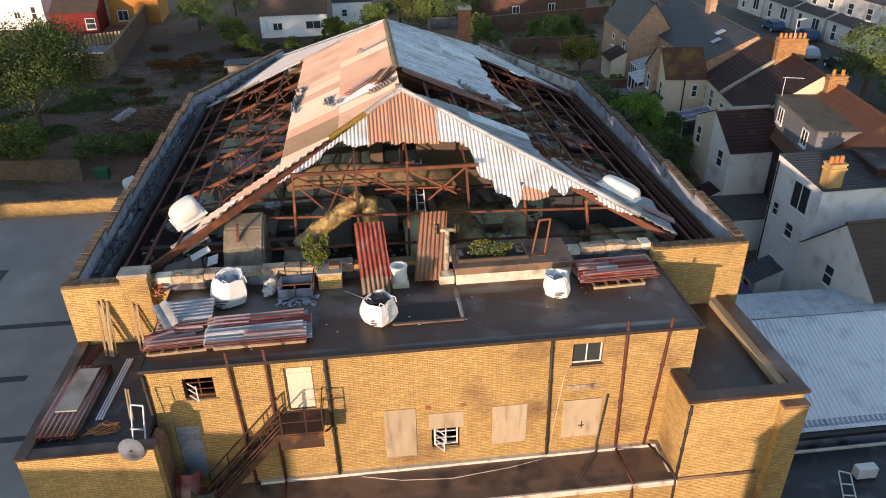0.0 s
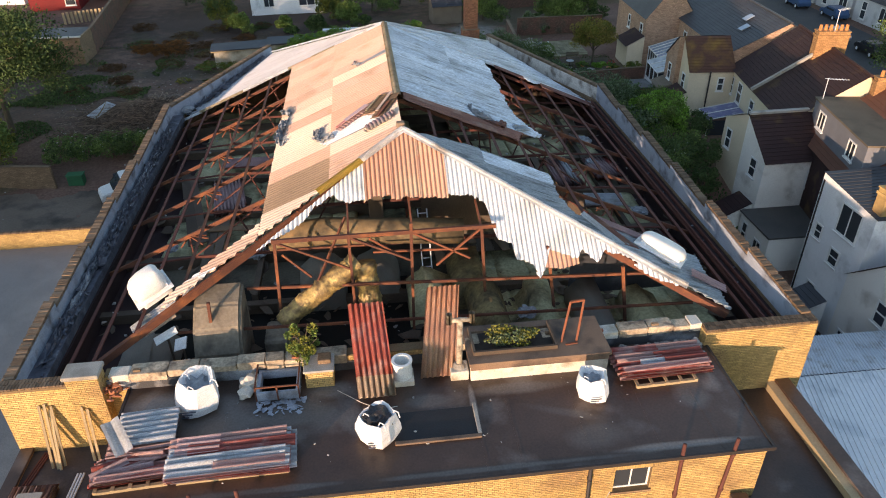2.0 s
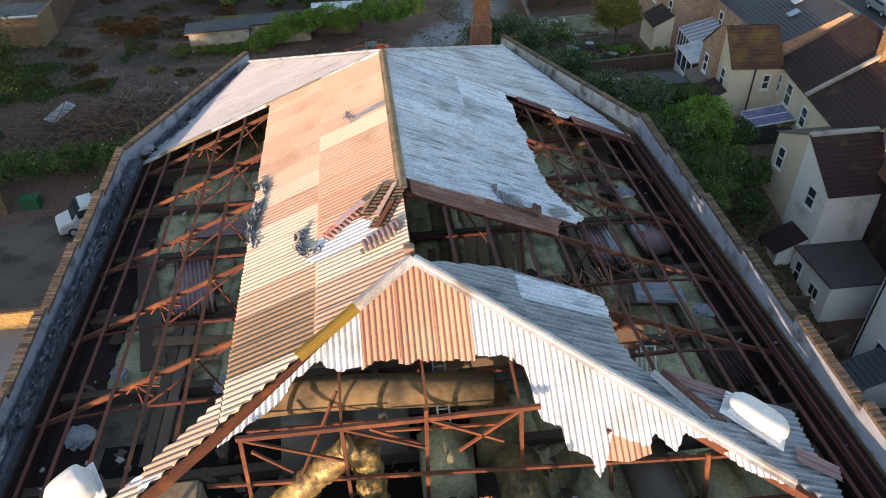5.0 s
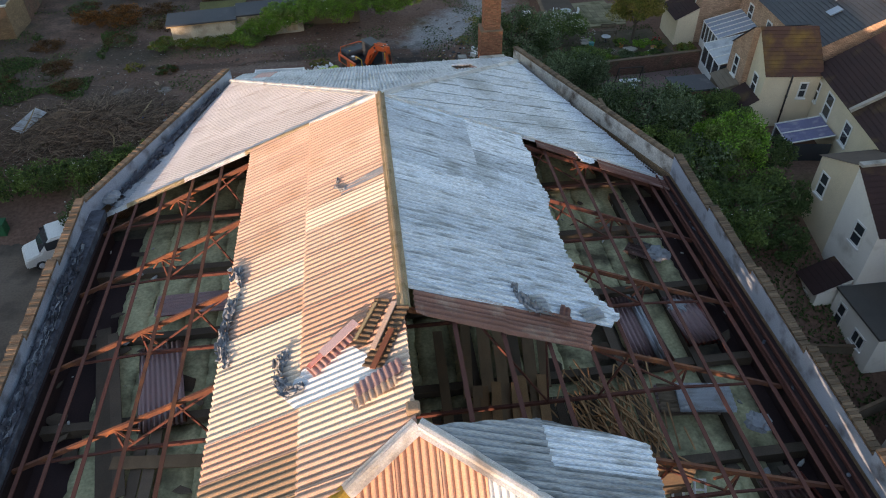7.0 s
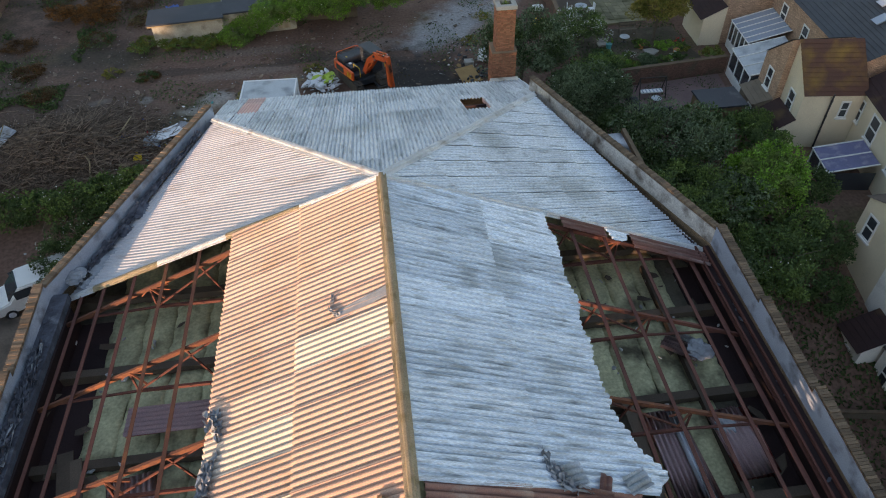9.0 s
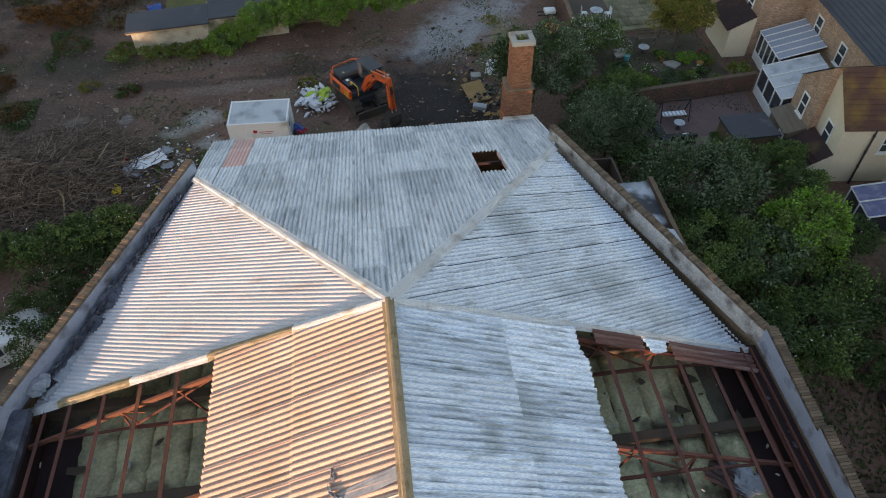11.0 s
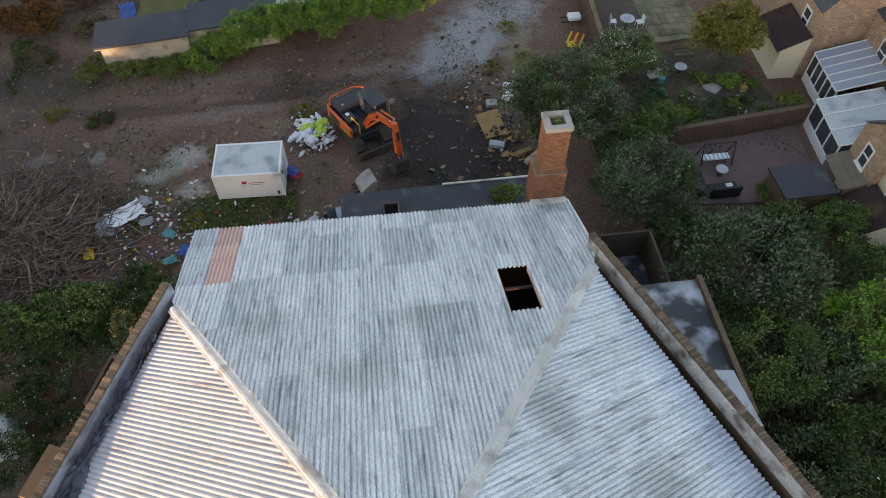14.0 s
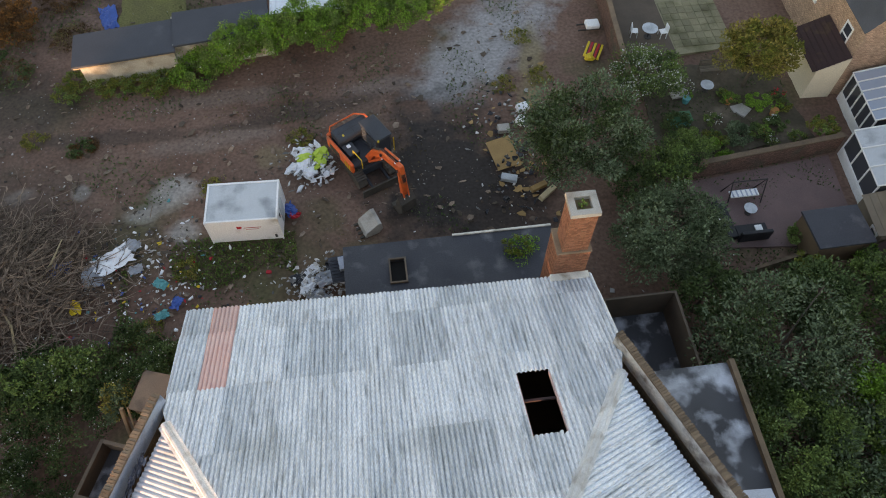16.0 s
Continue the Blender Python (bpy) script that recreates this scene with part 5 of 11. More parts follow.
part("bend", bm, DUCTFOIL, duct, smooth=True)
bm = bmesh.new()
tube(bm, [(-0.15 + 0.25 * k / 34, 26.9 - 0.6 * k / 34, 9.75 - 2.85 * k / 34) for k in range(35)], [0.40 + 0.018 * (-1) ** k + 0.025 * math.sin(k * 0.9) for k in range(35)], 18)
for v in bm.verts:
    v.co += Vector((rng.uniform(-1, 1), rng.uniform(-1, 1), rng.uniform(-1, 1))) * 0.02
part("drop", bm, DUCTFOIL, duct, smooth=True)
bm = bmesh.new()
tube(bm, [(-3.6, 28.7, 10.0), (-1.5, 28.6, 10.2), (0.5, 28.5, 10.1), (3.6, 28.4, 9.9)], [0.5, 0.52, 0.5, 0.5], 14)
part("header", bm, LAGGING, duct, "long lagged header pipe", smooth=True)
# hidden box added below the ridge; it stops sun crossing the void
trunk = thing("ridge_sun_screen", (0.4, 40, 7.2), "long unseen box added under the ridge to stop sunlight", "duct")
for k in range(6):
    part("casing", rbox(0.1, 0.75, 33.6 + 2.08 * k, 35.66 + 2.08 * k, 7.27, 11.3, 0.04), TIMBER, trunk)
ladder = thing("ladder", (2.3, 29.0, 7), "steel ladder standing in the roof void", "ladder")
for sx in (-0.18, 0.18):
    bm = bmesh.new(); bar(bm, (2.3 + sx, 28.6, 7.2), (2.2 + sx, 29.8, 10.2), 0.05); part("stile", bm, SHEET_TIN, ladder)
for k in range(9):
    t = (k + 0.5) / 9
    bm = bmesh.new(); bar(bm, (2.12 - 0.1 * t, 28.6 + 1.2 * t, 7.2 + 3 * t), (2.48 - 0.1 * t, 28.6 + 1.2 * t, 7.2 + 3 * t), 0.035); part("rung", bm, SHEET_TIN, ladder)

# loose sheets and debris inside the void
def loose_stack(name, x, y, z, L, W, turn, mats, n, label, seed, group="", tilt=0.0, pitch=0.17, spread=0.1, turn_waves=False):
    """A stack of corrugated sheets, each a part of it."""
    r = random.Random(seed)
    st = thing(name, (x, y, z), label, "roofing sheets", group)
    for k in range(n):
        bm = wavy((0, 0, 0), (0, 1, 0), (1, 0, 0), -L / 2, L / 2, -W / 2, W / 2, None, pitch, 0.035, 0, thick=0.008) if turn_waves else wavy((0, 0, 0), (1, 0, 0), (0, 1, 0), -W / 2, W / 2, -L / 2, L / 2, None, pitch, 0.035, 0, thick=0.008)
        bmesh.ops.transform(bm, matrix=pose(x + r.uniform(-spread, spread), y + r.uniform(-spread, spread), z + 0.05 + k * 0.055, tilt, r.uniform(-1, 1), turn + r.uniform(-4, 4) * (spread > 0.05)), verts=bm.verts)
        part("sheet", bm, mats[k % len(mats)], st, smooth=True)
    return st
GV = "sheets in the void"
loose_stack("sheet_stack", -6.65, 37.3, 7.33, 3.7, 1.4, 10, [SHEET_LILAC], 4, "dusty lilac corrugated sheets stacked on the joists", 1, GV, spread=0.06)
loose_stack("sheet_stack", -6.2, 41.1, 7.33, 1.1, 2.7, 3, [SHEET_LILAC, SHEET_RED], 3, "dark red corrugated sheets laid over the insulation", 2, GV, turn_waves=True)
loose_stack("sheet_stack", 10.15, 37.6, 7.33, 3.3, 1.2, 2, [SHEET_LILAC, SHEET_PINK], 3, "lilac corrugated sheets stacked on the joists", 3, GV)
loose_stack("sheet_stack", 10.45, 37.5, 7.5, 3.2, 0.35, 2, [SHEET_TIN], 2, "pale zinc sheets lying on lilac ones", 9, GV, spread=0.04)
loose_stack("sheet_stack", 12.3, 37.9, 7.33, 2.4, 1.1, 3, [SHEET_RED, SHEET_LILAC], 4, "broken red corrugated sheets in a heap", 4, GV, spread=0.2)
loose_stack("sheet_stack", 10.6, 34.25, 7.33, 1.15, 1.9, -8, [SHEET_MOSS, SHEET_LILAC], 3, "brown corrugated sheets lying across the joists", 5, GV, turn_waves=True)
loose_stack("sheet_stack", 11.2, 34.2, 7.5, 1.1, 1.8, -8, [SHEET_TIN], 2, "pale zinc sheets lying on brown ones", 10, GV, spread=0.05, turn_waves=True)
loose_stack("sheet_stack", 12.0, 41.6, 7.33, 1.3, 0.7, 50, [SHEET_TIN, SHEET_LILAC], 2, "torn zinc sheets thrown on the insulation", 6, GV, spread=0.3)
loose_stack("sheet_stack", 12.6, 30.4, 7.33, 1.8, 1.2, 12, [SHEET_LILAC, SHEET_RED], 3, "mixed broken sheets beside the gutter", 7, GV, spread=0.3)
# boards thrown over the joists
for k, (x0, y0, x1, y1, w, mt) in enumerate(((-9.3, 40.3, -7.6, 33.0, 0.5, TIMBER), (-8.9, 40.0, -7.2, 33.2, 0.35, TIMBER), (-7.7, 34.4, -4.5, 34.1, 0.45, TIMBER_BROWN), (4.0, 39.2, 3.6, 35.4, 0.34, TIMBER_BROWN), (4.6, 39.2, 4.3, 35.5, 0.42, TIMBER_BROWN),
                                          (5.15, 39.0, 4.8, 35.3, 0.4, TIMBER_BROWN), (5.7, 39.2, 5.3, 35.4, 0.38, TIMBER), (6.25, 39.0, 5.75, 35.3, 0.42, TIMBER_BROWN), (6.8, 39.1, 6.25, 35.5, 0.36, TIMBER_BROWN), (2.9, 38.5, 2.8, 33.0, 0.34, TIMBER_BROWN), (7.7, 36.0, 7.4, 31.2, 0.34, TIMBER), (12.6, 31.6, 13.0, 29.0, 0.35, TIMBER))):
    bm = bmesh.new(); bar(bm, (x0, y0, 7.36 + 0.012 * (k % 3)), (x1, y1, 7.36 + 0.012 * (k % 3)), w, 0.045)
    tagged(part("plank", bm, mt), "brown plank laid over the joists", "plank", "planks in the void")
deck = thing("boarded_deck", (5.0, 33.0, 7.2), "dark boarded deck over the joists", "deck")
for k in range(16):
    part("plank", boxes((2.3 + 0.34 * k, 2.62 + 0.34 * k, 30.9, 35.1, 7.27, 7.31)), TIMBER, deck)
lath = thing("lath_heap", (7.6, 32.6, 7.2), "heap of split pale laths fallen on the joists", "timber")
bm = bmesh.new()
for k in range(170):
    x, y = rng.gauss(8.1, 0.8), rng.gauss(33.2, 0.9)
    a = rng.uniform(-0.5, 0.9) + math.pi / 2
    Lg = rng.uniform(0.5, 1.7)
    bar(bm, (x, y, 7.3 + rng.random() * 0.6), (x + Lg * math.cos(a), y + Lg * math.sin(a), 7.3 + rng.random() * 0.7), 0.05, 0.025)
tagged(part("split_wood", bm, TIMBER_LATH, lath), kind="stuff")
def debris(name, n, where, size, mat, label, seed, kind="stuff", flat=0.35, cat="debris"):
    """Many small broken pieces as one object; where(rng) gives a place."""
    r = random.Random(seed)
    bm = bmesh.new()
    for k in range(n):
        p = where(r)
        s = size * r.uniform(0.35, 1.3)
        m = pose(*p, r.uniform(-25, 25), r.uniform(-25, 25), r.uniform(0, 360))
        ex = r.uniform(0.25, 1.0)
        q = [Vector((s * r.uniform(0.4, 1.1) * math.cos(a), s * ex * r.uniform(0.3, 1.1) * math.sin(a), 0)) for a in (0.3, 1.6, 2.9, 4.1, 5.4)]
        h = Vector((0, 0, max(0.012, s * flat * r.uniform(0.3, 1))))
        a = [bm.verts.new(m @ v) for v in q]
        b = [bm.verts.new(m @ (v * 0.85 + h)) for v in q]
        bm.faces.new(b)
        for i in range(5):
            bm.faces.new((a[i], a[(i + 1) % 5], b[(i + 1) % 5], b[i]))
    return tagged(part(name, bm, mat), label, cat, kind=kind)
def in_void(r):
    while True:
        x, y = r.uniform(WL + 0.5, WR - 0.5), r.uniform(24, 46)
        if abs(x - RX) > 4.5 or y < 30:
            return x, y, 6.98 + r.random() * 0.2
debris("void_rubble", 170, in_void, 0.16, STONE, "grey broken sheet and plaster scattered over the void", 21)
debris("gutter_rubble", 190, lambda r: ((WL + 0.12 + r.random() * 0.45, r.uniform(24, 46), 8.29) if r.random() < 0.85 else (WR - 0.15 - r.random() * 0.4, r.uniform(24, 46), 7.85)), 0.13, GUTTER, "grey rubbish lying in the gutters", 22)
debris("void_laths", 240, lambda r: (r.uniform(-8, 11), r.uniform(24.2, 31), 6.85 + 0.5 * r.random() ** 3), 0.24, TIMBER, "brown broken laths and scraps heaped in the void", 24, flat=0.1)
debris("void_boards", 120, in_void, 0.5, TIMBER, "dark broken boards over the insulation", 23, flat=0.08)
for k, (x, y, z, s) in enumerate(((-9.2, 30.4, 7.3, 0.8), (-8.6, 33.0, 7.3, 0.5), (12.3, 41.5, 7.4, 0.8), (11.9, 38.4, 7.5, 0.6), (5.5, 25.3, 8.2, 0.6), (9.6, 24.8, 7.4, 0.8), (-7.2, 24.6, 7.4, 0.6), (-10.4, 47.5, 8.3, 0.7), (12.6, 33.2, 7.4, 0.7), (-4.8, 31.9, 7.4, 0.7))):
    bm = lump(random.Random(k), s * 0.55, 0.42, 3)
    bmesh.ops.transform(bm, matrix=pose(x, y, z), verts=bm.verts)
    tagged(part("polythene", bm, POLYGREY), "crumpled grey polythene sheet", "plastic sheet", "crumpled polythene")
# torn edge of the west field: rolled dark felt along the edge and round the holes
def tatter(name, pts, r, mat, seed, label, n=26):
    """Torn felt in crumpled ribbons along a line: folded, curled up at the edges, broken into lengths."""
    rr = random.Random(seed)
    bm = bmesh.new()
    pts = [Vector(p) for p in pts]
    for k in range(max(3, n // 5)):
        t0 = rr.random() * (len(pts) - 1) * 0.85
        ln = rr.uniform(0.25, 0.7) * min(1.5, len(pts) - 1 - t0)
        side = rr.uniform(-0.7, 0.7) * r
        w = r * rr.uniform(0.5, 1.5)
        rows = []
        for a in range(9):
            t = min(t0 + ln * a / 8, len(pts) - 1.001)
            i = int(t)
            p, d = pts[i].lerp(pts[i + 1], t - i), (pts[i + 1] - pts[i]).normalized()
            s = d.cross(Vector((0, 0, 1))).normalized()
            rows.append([bm.verts.new(p + s * (side + w * (b / 4 - 0.5) + rr.uniform(-0.25, 0.25) * r) + Vector((0, 0, abs(rr.gauss(0, 0.5)) * r + 0.5 * r * (b in (0, 4)) * rr.random())) + d * rr.uniform(-0.1, 0.1)) for b in range(5)])
        for q0, q1 in zip(rows, rows[1:]):
            for b in range(4):
                if rr.random() < 0.9:
                    bm.faces.new((q0[b], q0[b + 1], q1[b + 1], q1[b]))
    bmesh.ops.delete(bm, geom=[v for v in bm.verts if not v.link_faces], context="VERTS")
    thicken(bm, 0.008)
    return tagged(part(name, bm, mat), label, "torn felt", "torn felt on the roof", kind="stuff")
def crinkled(name, x, y, z, w, l, turn, mat, label, cat, seed, group=""):
    """A crumpled plastic sheet lying in folds, with a torn edge."""
    r = random.Random(seed)
    n = 8
    mm = pose(x, y, z, 0, 0, turn)
    bm = bmesh.new()
    off = Vector((seed * 1.7, 0, 0))
    g = []
    for j in range(n + 1):
        row = []
        for i in range(n + 1):
            u, v = i / n - 0.5, j / n - 0.5
            edge = 1 - 0.35 * (abs(u) + abs(v)) * r.random()
            px, py = u * w * edge, v * l * edge
            row.append(bm.verts.new(mm @ Vector((px + r.uniform(-0.03, 0.03), py + r.uniform(-0.03, 0.03), 0.22 * abs(noise.noise(Vector((px * 2.6, py * 2.6, 0)) + off)) + r.uniform(0, 0.07)))))
        g.append(row)
    for j in range(n):
        for i in range(n):
            bm.faces.new((g[j][i], g[j][i + 1], g[j + 1][i + 1], g[j + 1][i]))
    thicken(bm, 0.012)
    return tagged(part(name, bm, mat), label, cat, group)
on_w = lambda x, y, dz=0.08: (x, y, side_z(RX - x) + dz)
tatter("torn_felt", [on_w(-3.55, 38.6), on_w(-3.35, 37.6), on_w(-3.55, 36.6), on_w(-3.6, 35.2), on_w(-3.5, 34.0)], 0.2, POLYGREY, 31, "grey torn felt along the broken roof edge", 90)
tatter("torn_felt", [on_w(-1.6, 34.2), on_w(-1.9, 33.4), on_w(-1.5, 32.6), on_w(-0.9, 32.4)], 0.18, POLYGREY, 32, "crumpled grey felt round a hole in the sheets", 55)
tatter("torn_felt", [on_w(-0.1, 41.3), on_w(-0.15, 40.6), on_w(0.1, 40.2)], 0.1, POLYGREY, 33, "crumpled lead flashing on the roof", 16)
bm = bmesh.new(); bar(bm, on_w(0.0, 40.2, 0.055), on_w(RX - 0.05, 40.45, 0.055), 0.26, 0.03); bar(bm, on_w(0.1, 40.4, 0.06), on_w(RX - 0.05, 40.62, 0.06), 0.07, 0.04)
tagged(part("lead_strip", bm, POLYGREY), "bent grey lead strip on the roof", "flashing")
for k, (x, y, w, l, turn, mt, cross) in enumerate(((0.72, 33.85, 0.5, 1.5, 58, SHEET_MOSS, True), (1.12, 33.15, 0.62, 1.9, 62, SHEET_MOSS, True), (0.62, 33.85, 0.09, 1.2, 57, TIMBER_PALE, False), (1.08, 33.45, 0.16, 1.5, 62, SHEET_PALE, False), (1.0, 32.7, 0.17, 1.2, 60, RUST_ORANGE, False),
                                                  (-0.35, 33.3, 0.5, 1.4, 32, SHEET_PINK, True), (-0.38, 33.42, 0.16, 1.4, 34, SHEET_RED, False), (-0.1, 33.62, 0.3, 1.2, 32, SHEET_LILAC, False), (0.85, 31.9, 0.42, 1.3, 14, SHEET_LILAC, True), (0.75, 31.5, 0.3, 1.2, 12, SHEET_CREAM, True))):
    bm = wavy((0, 0, 0), (1, 0, 0), (0, 1, 0), -l / 2, l / 2, -w / 2, w / 2, None, 0.165, 0.035, 0, thick=0.01) if cross else boxes((-l / 2, l / 2, -w / 2, w / 2, 0, 0.03))
    z = side_z(RX - x) + (0.12 if cross else 0.2)
    bmesh.ops.transform(bm, matrix=pose(x, y, z, 0, -23, 0) @ pose(0, 0, 0.006 * k, 0, 0, turn), verts=bm.verts)
    tagged(part("loose_sheet", bm, mt), "broken strip of sheet lying on the roof", "roofing sheet", "loose strips on the roof")
# white patch where sheets were replaced
bm = wavy((RX, 0, RZ), (0, 1, 0), VL, 32.0, 33.3, dv(0.35), dv(3.3), [(32.0, dv(0.35)), (33.3, dv(1.4)), (33.3, dv(2.6)), (32.6, dv(3.3)), (32.0, dv(2.9))], 0.19, 0.04, 0.0)
bmesh.ops.translate(bm, vec=(0, 0, 0.07), verts=bm.verts)
part("sheet", bm, SHEET_WHITE, roof, smooth=True)
# torn lead and felt lying in the west gutters
tatter("torn_felt", [(WL + 0.38, 24.0 + 2.2 * k, 8.31) for k in range(11)], 0.2, GUTTER, 36, "crumpled lead lying in the west gutter", 330)
tatter("torn_felt", [(WL + 0.36, 25.0 + 3.0 * k, 8.33) for k in range(8)], 0.14, POLYGREY, 37, "silvery torn felt lying in the west gutter", 120)
tatter("torn_felt", [(WL + 0.55 + 4.3 * k / 6, 46.9 + 10.0 * k / 6, 7.98 + 0.13 * k) for k in range(7)], 0.16, GUTTER, 38, "dark torn felt along the north-west parapet", 160)
for k, (x, y, z, w, l, a) in enumerate(((-9.45, 48.2, 8.08, 1.5, 1.1, 60), (-9.9, 47.3, 8.0, 0.8, 0.6, 20), (-8.6, 51.0, 8.28, 1.3, 0.7, 65), (-9.0, 49.9, 8.2, 0.8, 0.5, 60))):
    crinkled("torn_felt", x, y, z, w, l, a, POLYGREY if k < 2 else GUTTER, "crumpled silvery felt heaped in the roof corner", "torn felt", 60 + k, "torn felt on the roof")
on_e = lambda x, y, dz=0.06: (x, y, side_z(x - RX) + dz)
tatter("torn_felt", [on_e(4.9, 36.0), on_e(5.1, 35.3), on_e(5.5, 34.9), on_e(6.4, 34.7)], 0.17, POLYGREY, 34, "grey torn felt on the east slope", 30)
for k, (x, y, w, l, turn, mt) in enumerate(((5.5, 35.2, 0.6, 0.8, 18, SHEET_GREY), (6.35, 34.95, 0.35, 0.7, 70, SHEET_BRICKRED), (6.0, 34.75, 0.3, 1.0, -8, SHEET_BROWN), (7.3, 35.2, 0.5, 0.8, 25, SHEET_GREY))):
    bm = wavy((0, 0, 0), (0, 1, 0), (1, 0, 0), -w / 2, w / 2, -l / 2, l / 2, None, 0.165, 0.03, 0, thick=0.01)
    bmesh.ops.transform(bm, matrix=pose(x, y, side_z(x - RX) + 0.12 + 0.02 * k, 0, 23.7, 0) @ pose(0, 0, 0, 4, -6, turn), verts=bm.verts)
    tagged(part("loose_sheet", bm, mt), "broken scrap of sheet lying on the east slope", "roofing sheet", "loose strips on the roof")
for d0, d1, y0, y1 in ((6.3, 8.05, 45.15, 45.75), (9.1, 12.45, 45.0, 45.75)):
    bm = wavy((RX, 0, RZ + 0.05), (0, 1, 0), VR, y0, y1, dv(d0), dv(d1), None, 0.19, 0.035, 0, thick=0.008)
    part("red_strip", bm, SHEET_BRICKRED, roof, "strip of faded red sheet below the hip")
bm = wavy((RX, 0, RZ + 0.03), (0, 1, 0), VR, 45.1, 45.7, dv(8.1), dv(9.0), [(45.1, dv(8.3)), (45.7, dv(8.1)), (45.7, dv(9.0)), (45.3, dv(8.9))], 0.19, 0.035, 0)
part("sheet", bm, WHITE_E, roof)

# ---- roof ventilators on the hips ----
def ventilator(x, y, z, tilt, turn, label, a, b, p, rings, plate):
    """A moulded cowl of rounded plan on an upstand and a flat flange."""
    v = thing("roof_ventilator", (x, y, z), label, "ventilator", "roof ventilators")
    m = pose(x, y, z, tilt[0], tilt[1], 0) @ pose(0, 0, 0, 0, 0, turn)
    n = 32
    bm = bmesh.new()
    loops = []
    for sc, zz, lean in rings:
        loops.append([])
        for i in range(n):
            t = 2 * math.pi * i / n
            c, s = math.cos(t), math.sin(t)
            loops[-1].append(bm.verts.new(m @ Vector((a * sc * math.copysign(abs(c) ** (2 / p), c) + lean, b * sc * math.copysign(abs(s) ** (2 / p), s), zz))))
    for q0, q1 in zip(loops, loops[1:]):
        for i in range(n):
            bm.faces.new((q0[i], q0[(i + 1) % n], q1[(i + 1) % n], q1[i]))
    bm.faces.new(loops[-1])
    part("cowl", bm, WHITE_PAINT, v, smooth=True)
    part("upstand", rbox(-a * 0.9, a * 0.9, -b * 0.85, b * 0.85, -0.28, 0.16, 0.03, m), HIPCAP, v)
    part("flange", rbox(-a - plate, a + plate * 0.6, -b - plate, b + plate, -0.02, 0.03, 0.012, m), HIPCAP, v)
    return v
ventilator(-7.45, 26.5, side_z(9.1) + 0.28, (10, -17), 28, "white moulded hood ventilator with a bulging round cowl", 0.60, 0.52, 3.6, ((0.92, 0.08, 0), (1.0, 0.1, 0), (1.03, 0.25, -0.02), (0.99, 0.42, -0.02), (0.88, 0.57, 0.05), (0.66, 0.68, 0.13), (0.36, 0.74, 0.2)), 0.1)
ventilator(10.7, 26.5, side_z(9.05) + 0.2, (0, 20), -38, "long low white roof ventilator with rounded ends", 0.86, 0.46, 2.7, ((0.9, 0.12, 0), (1.0, 0.13, 0), (1.04, 0.2, 0), (1.0, 0.32, 0), (0.88, 0.42, 0), (0.6, 0.47, 0), (0.3, 0.485, 0)), 0.1)
for k, (x, y, z, l, w, turn) in enumerate(((-7.35, 25.75, 9.02, 1.7, 0.5, 24), (-7.15, 25.55, 8.82, 1.2, 0.45, 20), (-6.5, 26.25, 9.35, 1.2, 0.6, 31))):
    bm = wavy((0, 0, 0), (0, 1, 0), (1, 0, 0), -w / 2, w / 2, -l / 2, l / 2, None, 0.165, 0.025, 0, thick=0.01)
    bmesh.ops.transform(bm, matrix=pose(x, y, z, 14, -20, 0) @ pose(0, 0, 0, 0, 0, turn), verts=bm.verts)
    part("apron_sheet", bm, SHEET_WHITE if k != 1 else SHEET_CREAM, roof, "white sheet apron round the hood ventilator")

wf = thing("window_frame", (9.3, 30.6, 7.3), "old white window frame leaning on boards in the void", "window frame")
m = pose(9.3, 30.55, 7.3, -48, 0, -8)
for x in (-0.47, -0.16, 0.0, 0.16, 0.47):
    part("stile", boxes((x - 0.03, x + 0.03, -0.03, 0.03, 0, 0.95), m=m), WHITE_PAINT, wf)
for z in (0.0, 0.62, 0.9):
    part("rail", boxes((-0.5, 0.5, -0.025, 0.025, z, z + 0.06), m=m), WHITE_PAINT, wf)
for k, (d, y, L, W, turn, mt) in enumerate(((7.3, 26.9, 0.4, 2.2, -42, SHEET_BROWN), (6.9, 26.9, 0.3, 1.9, -45, SHEET_WHITE), (7.9, 27.4, 0.45, 2.4, -10, SHEET_LILAC), (10.5, 25.3, 0.5, 1.4, -20, SHEET_LILAC))):
    bm = wavy((0, 0, 0), (0, 1, 0), (1, 0, 0), -L / 2, L / 2, -W / 2, W / 2, None, 0.165, 0.03, 0, thick=0.01)
    bmesh.ops.transform(bm, matrix=pose(RX + d, y, side_z(d) + 0.14 + 0.02 * k, 0, 23.7, turn), verts=bm.verts)
    tagged(part("loose_sheet", bm, mt), "broken strip of sheet lying on the roof hip", "roofing sheet", "loose strips on the roof")

for k, (x, y, z, w, l, a) in enumerate(((-6.95, 25.25, 8.5, 0.8, 0.3, 20), (-6.45, 25.0, 8.3, 0.45, 0.45, -8))):
    tagged(part("white_board", boxes((-w / 2, w / 2, -l / 2, l / 2, 0, 0.04), m=pose(x, y, z, 25, -20, a)), HIPCAP), "loose white board fallen below the ventilator", "board", "fallen boards")
    bm = bmesh.new(); bar(bm, (x, y + 0.1, z), (x, y + 0.15, 6.72), 0.06, up=(0, 1, 0)); part("prop", bm, TIMBER, steel)

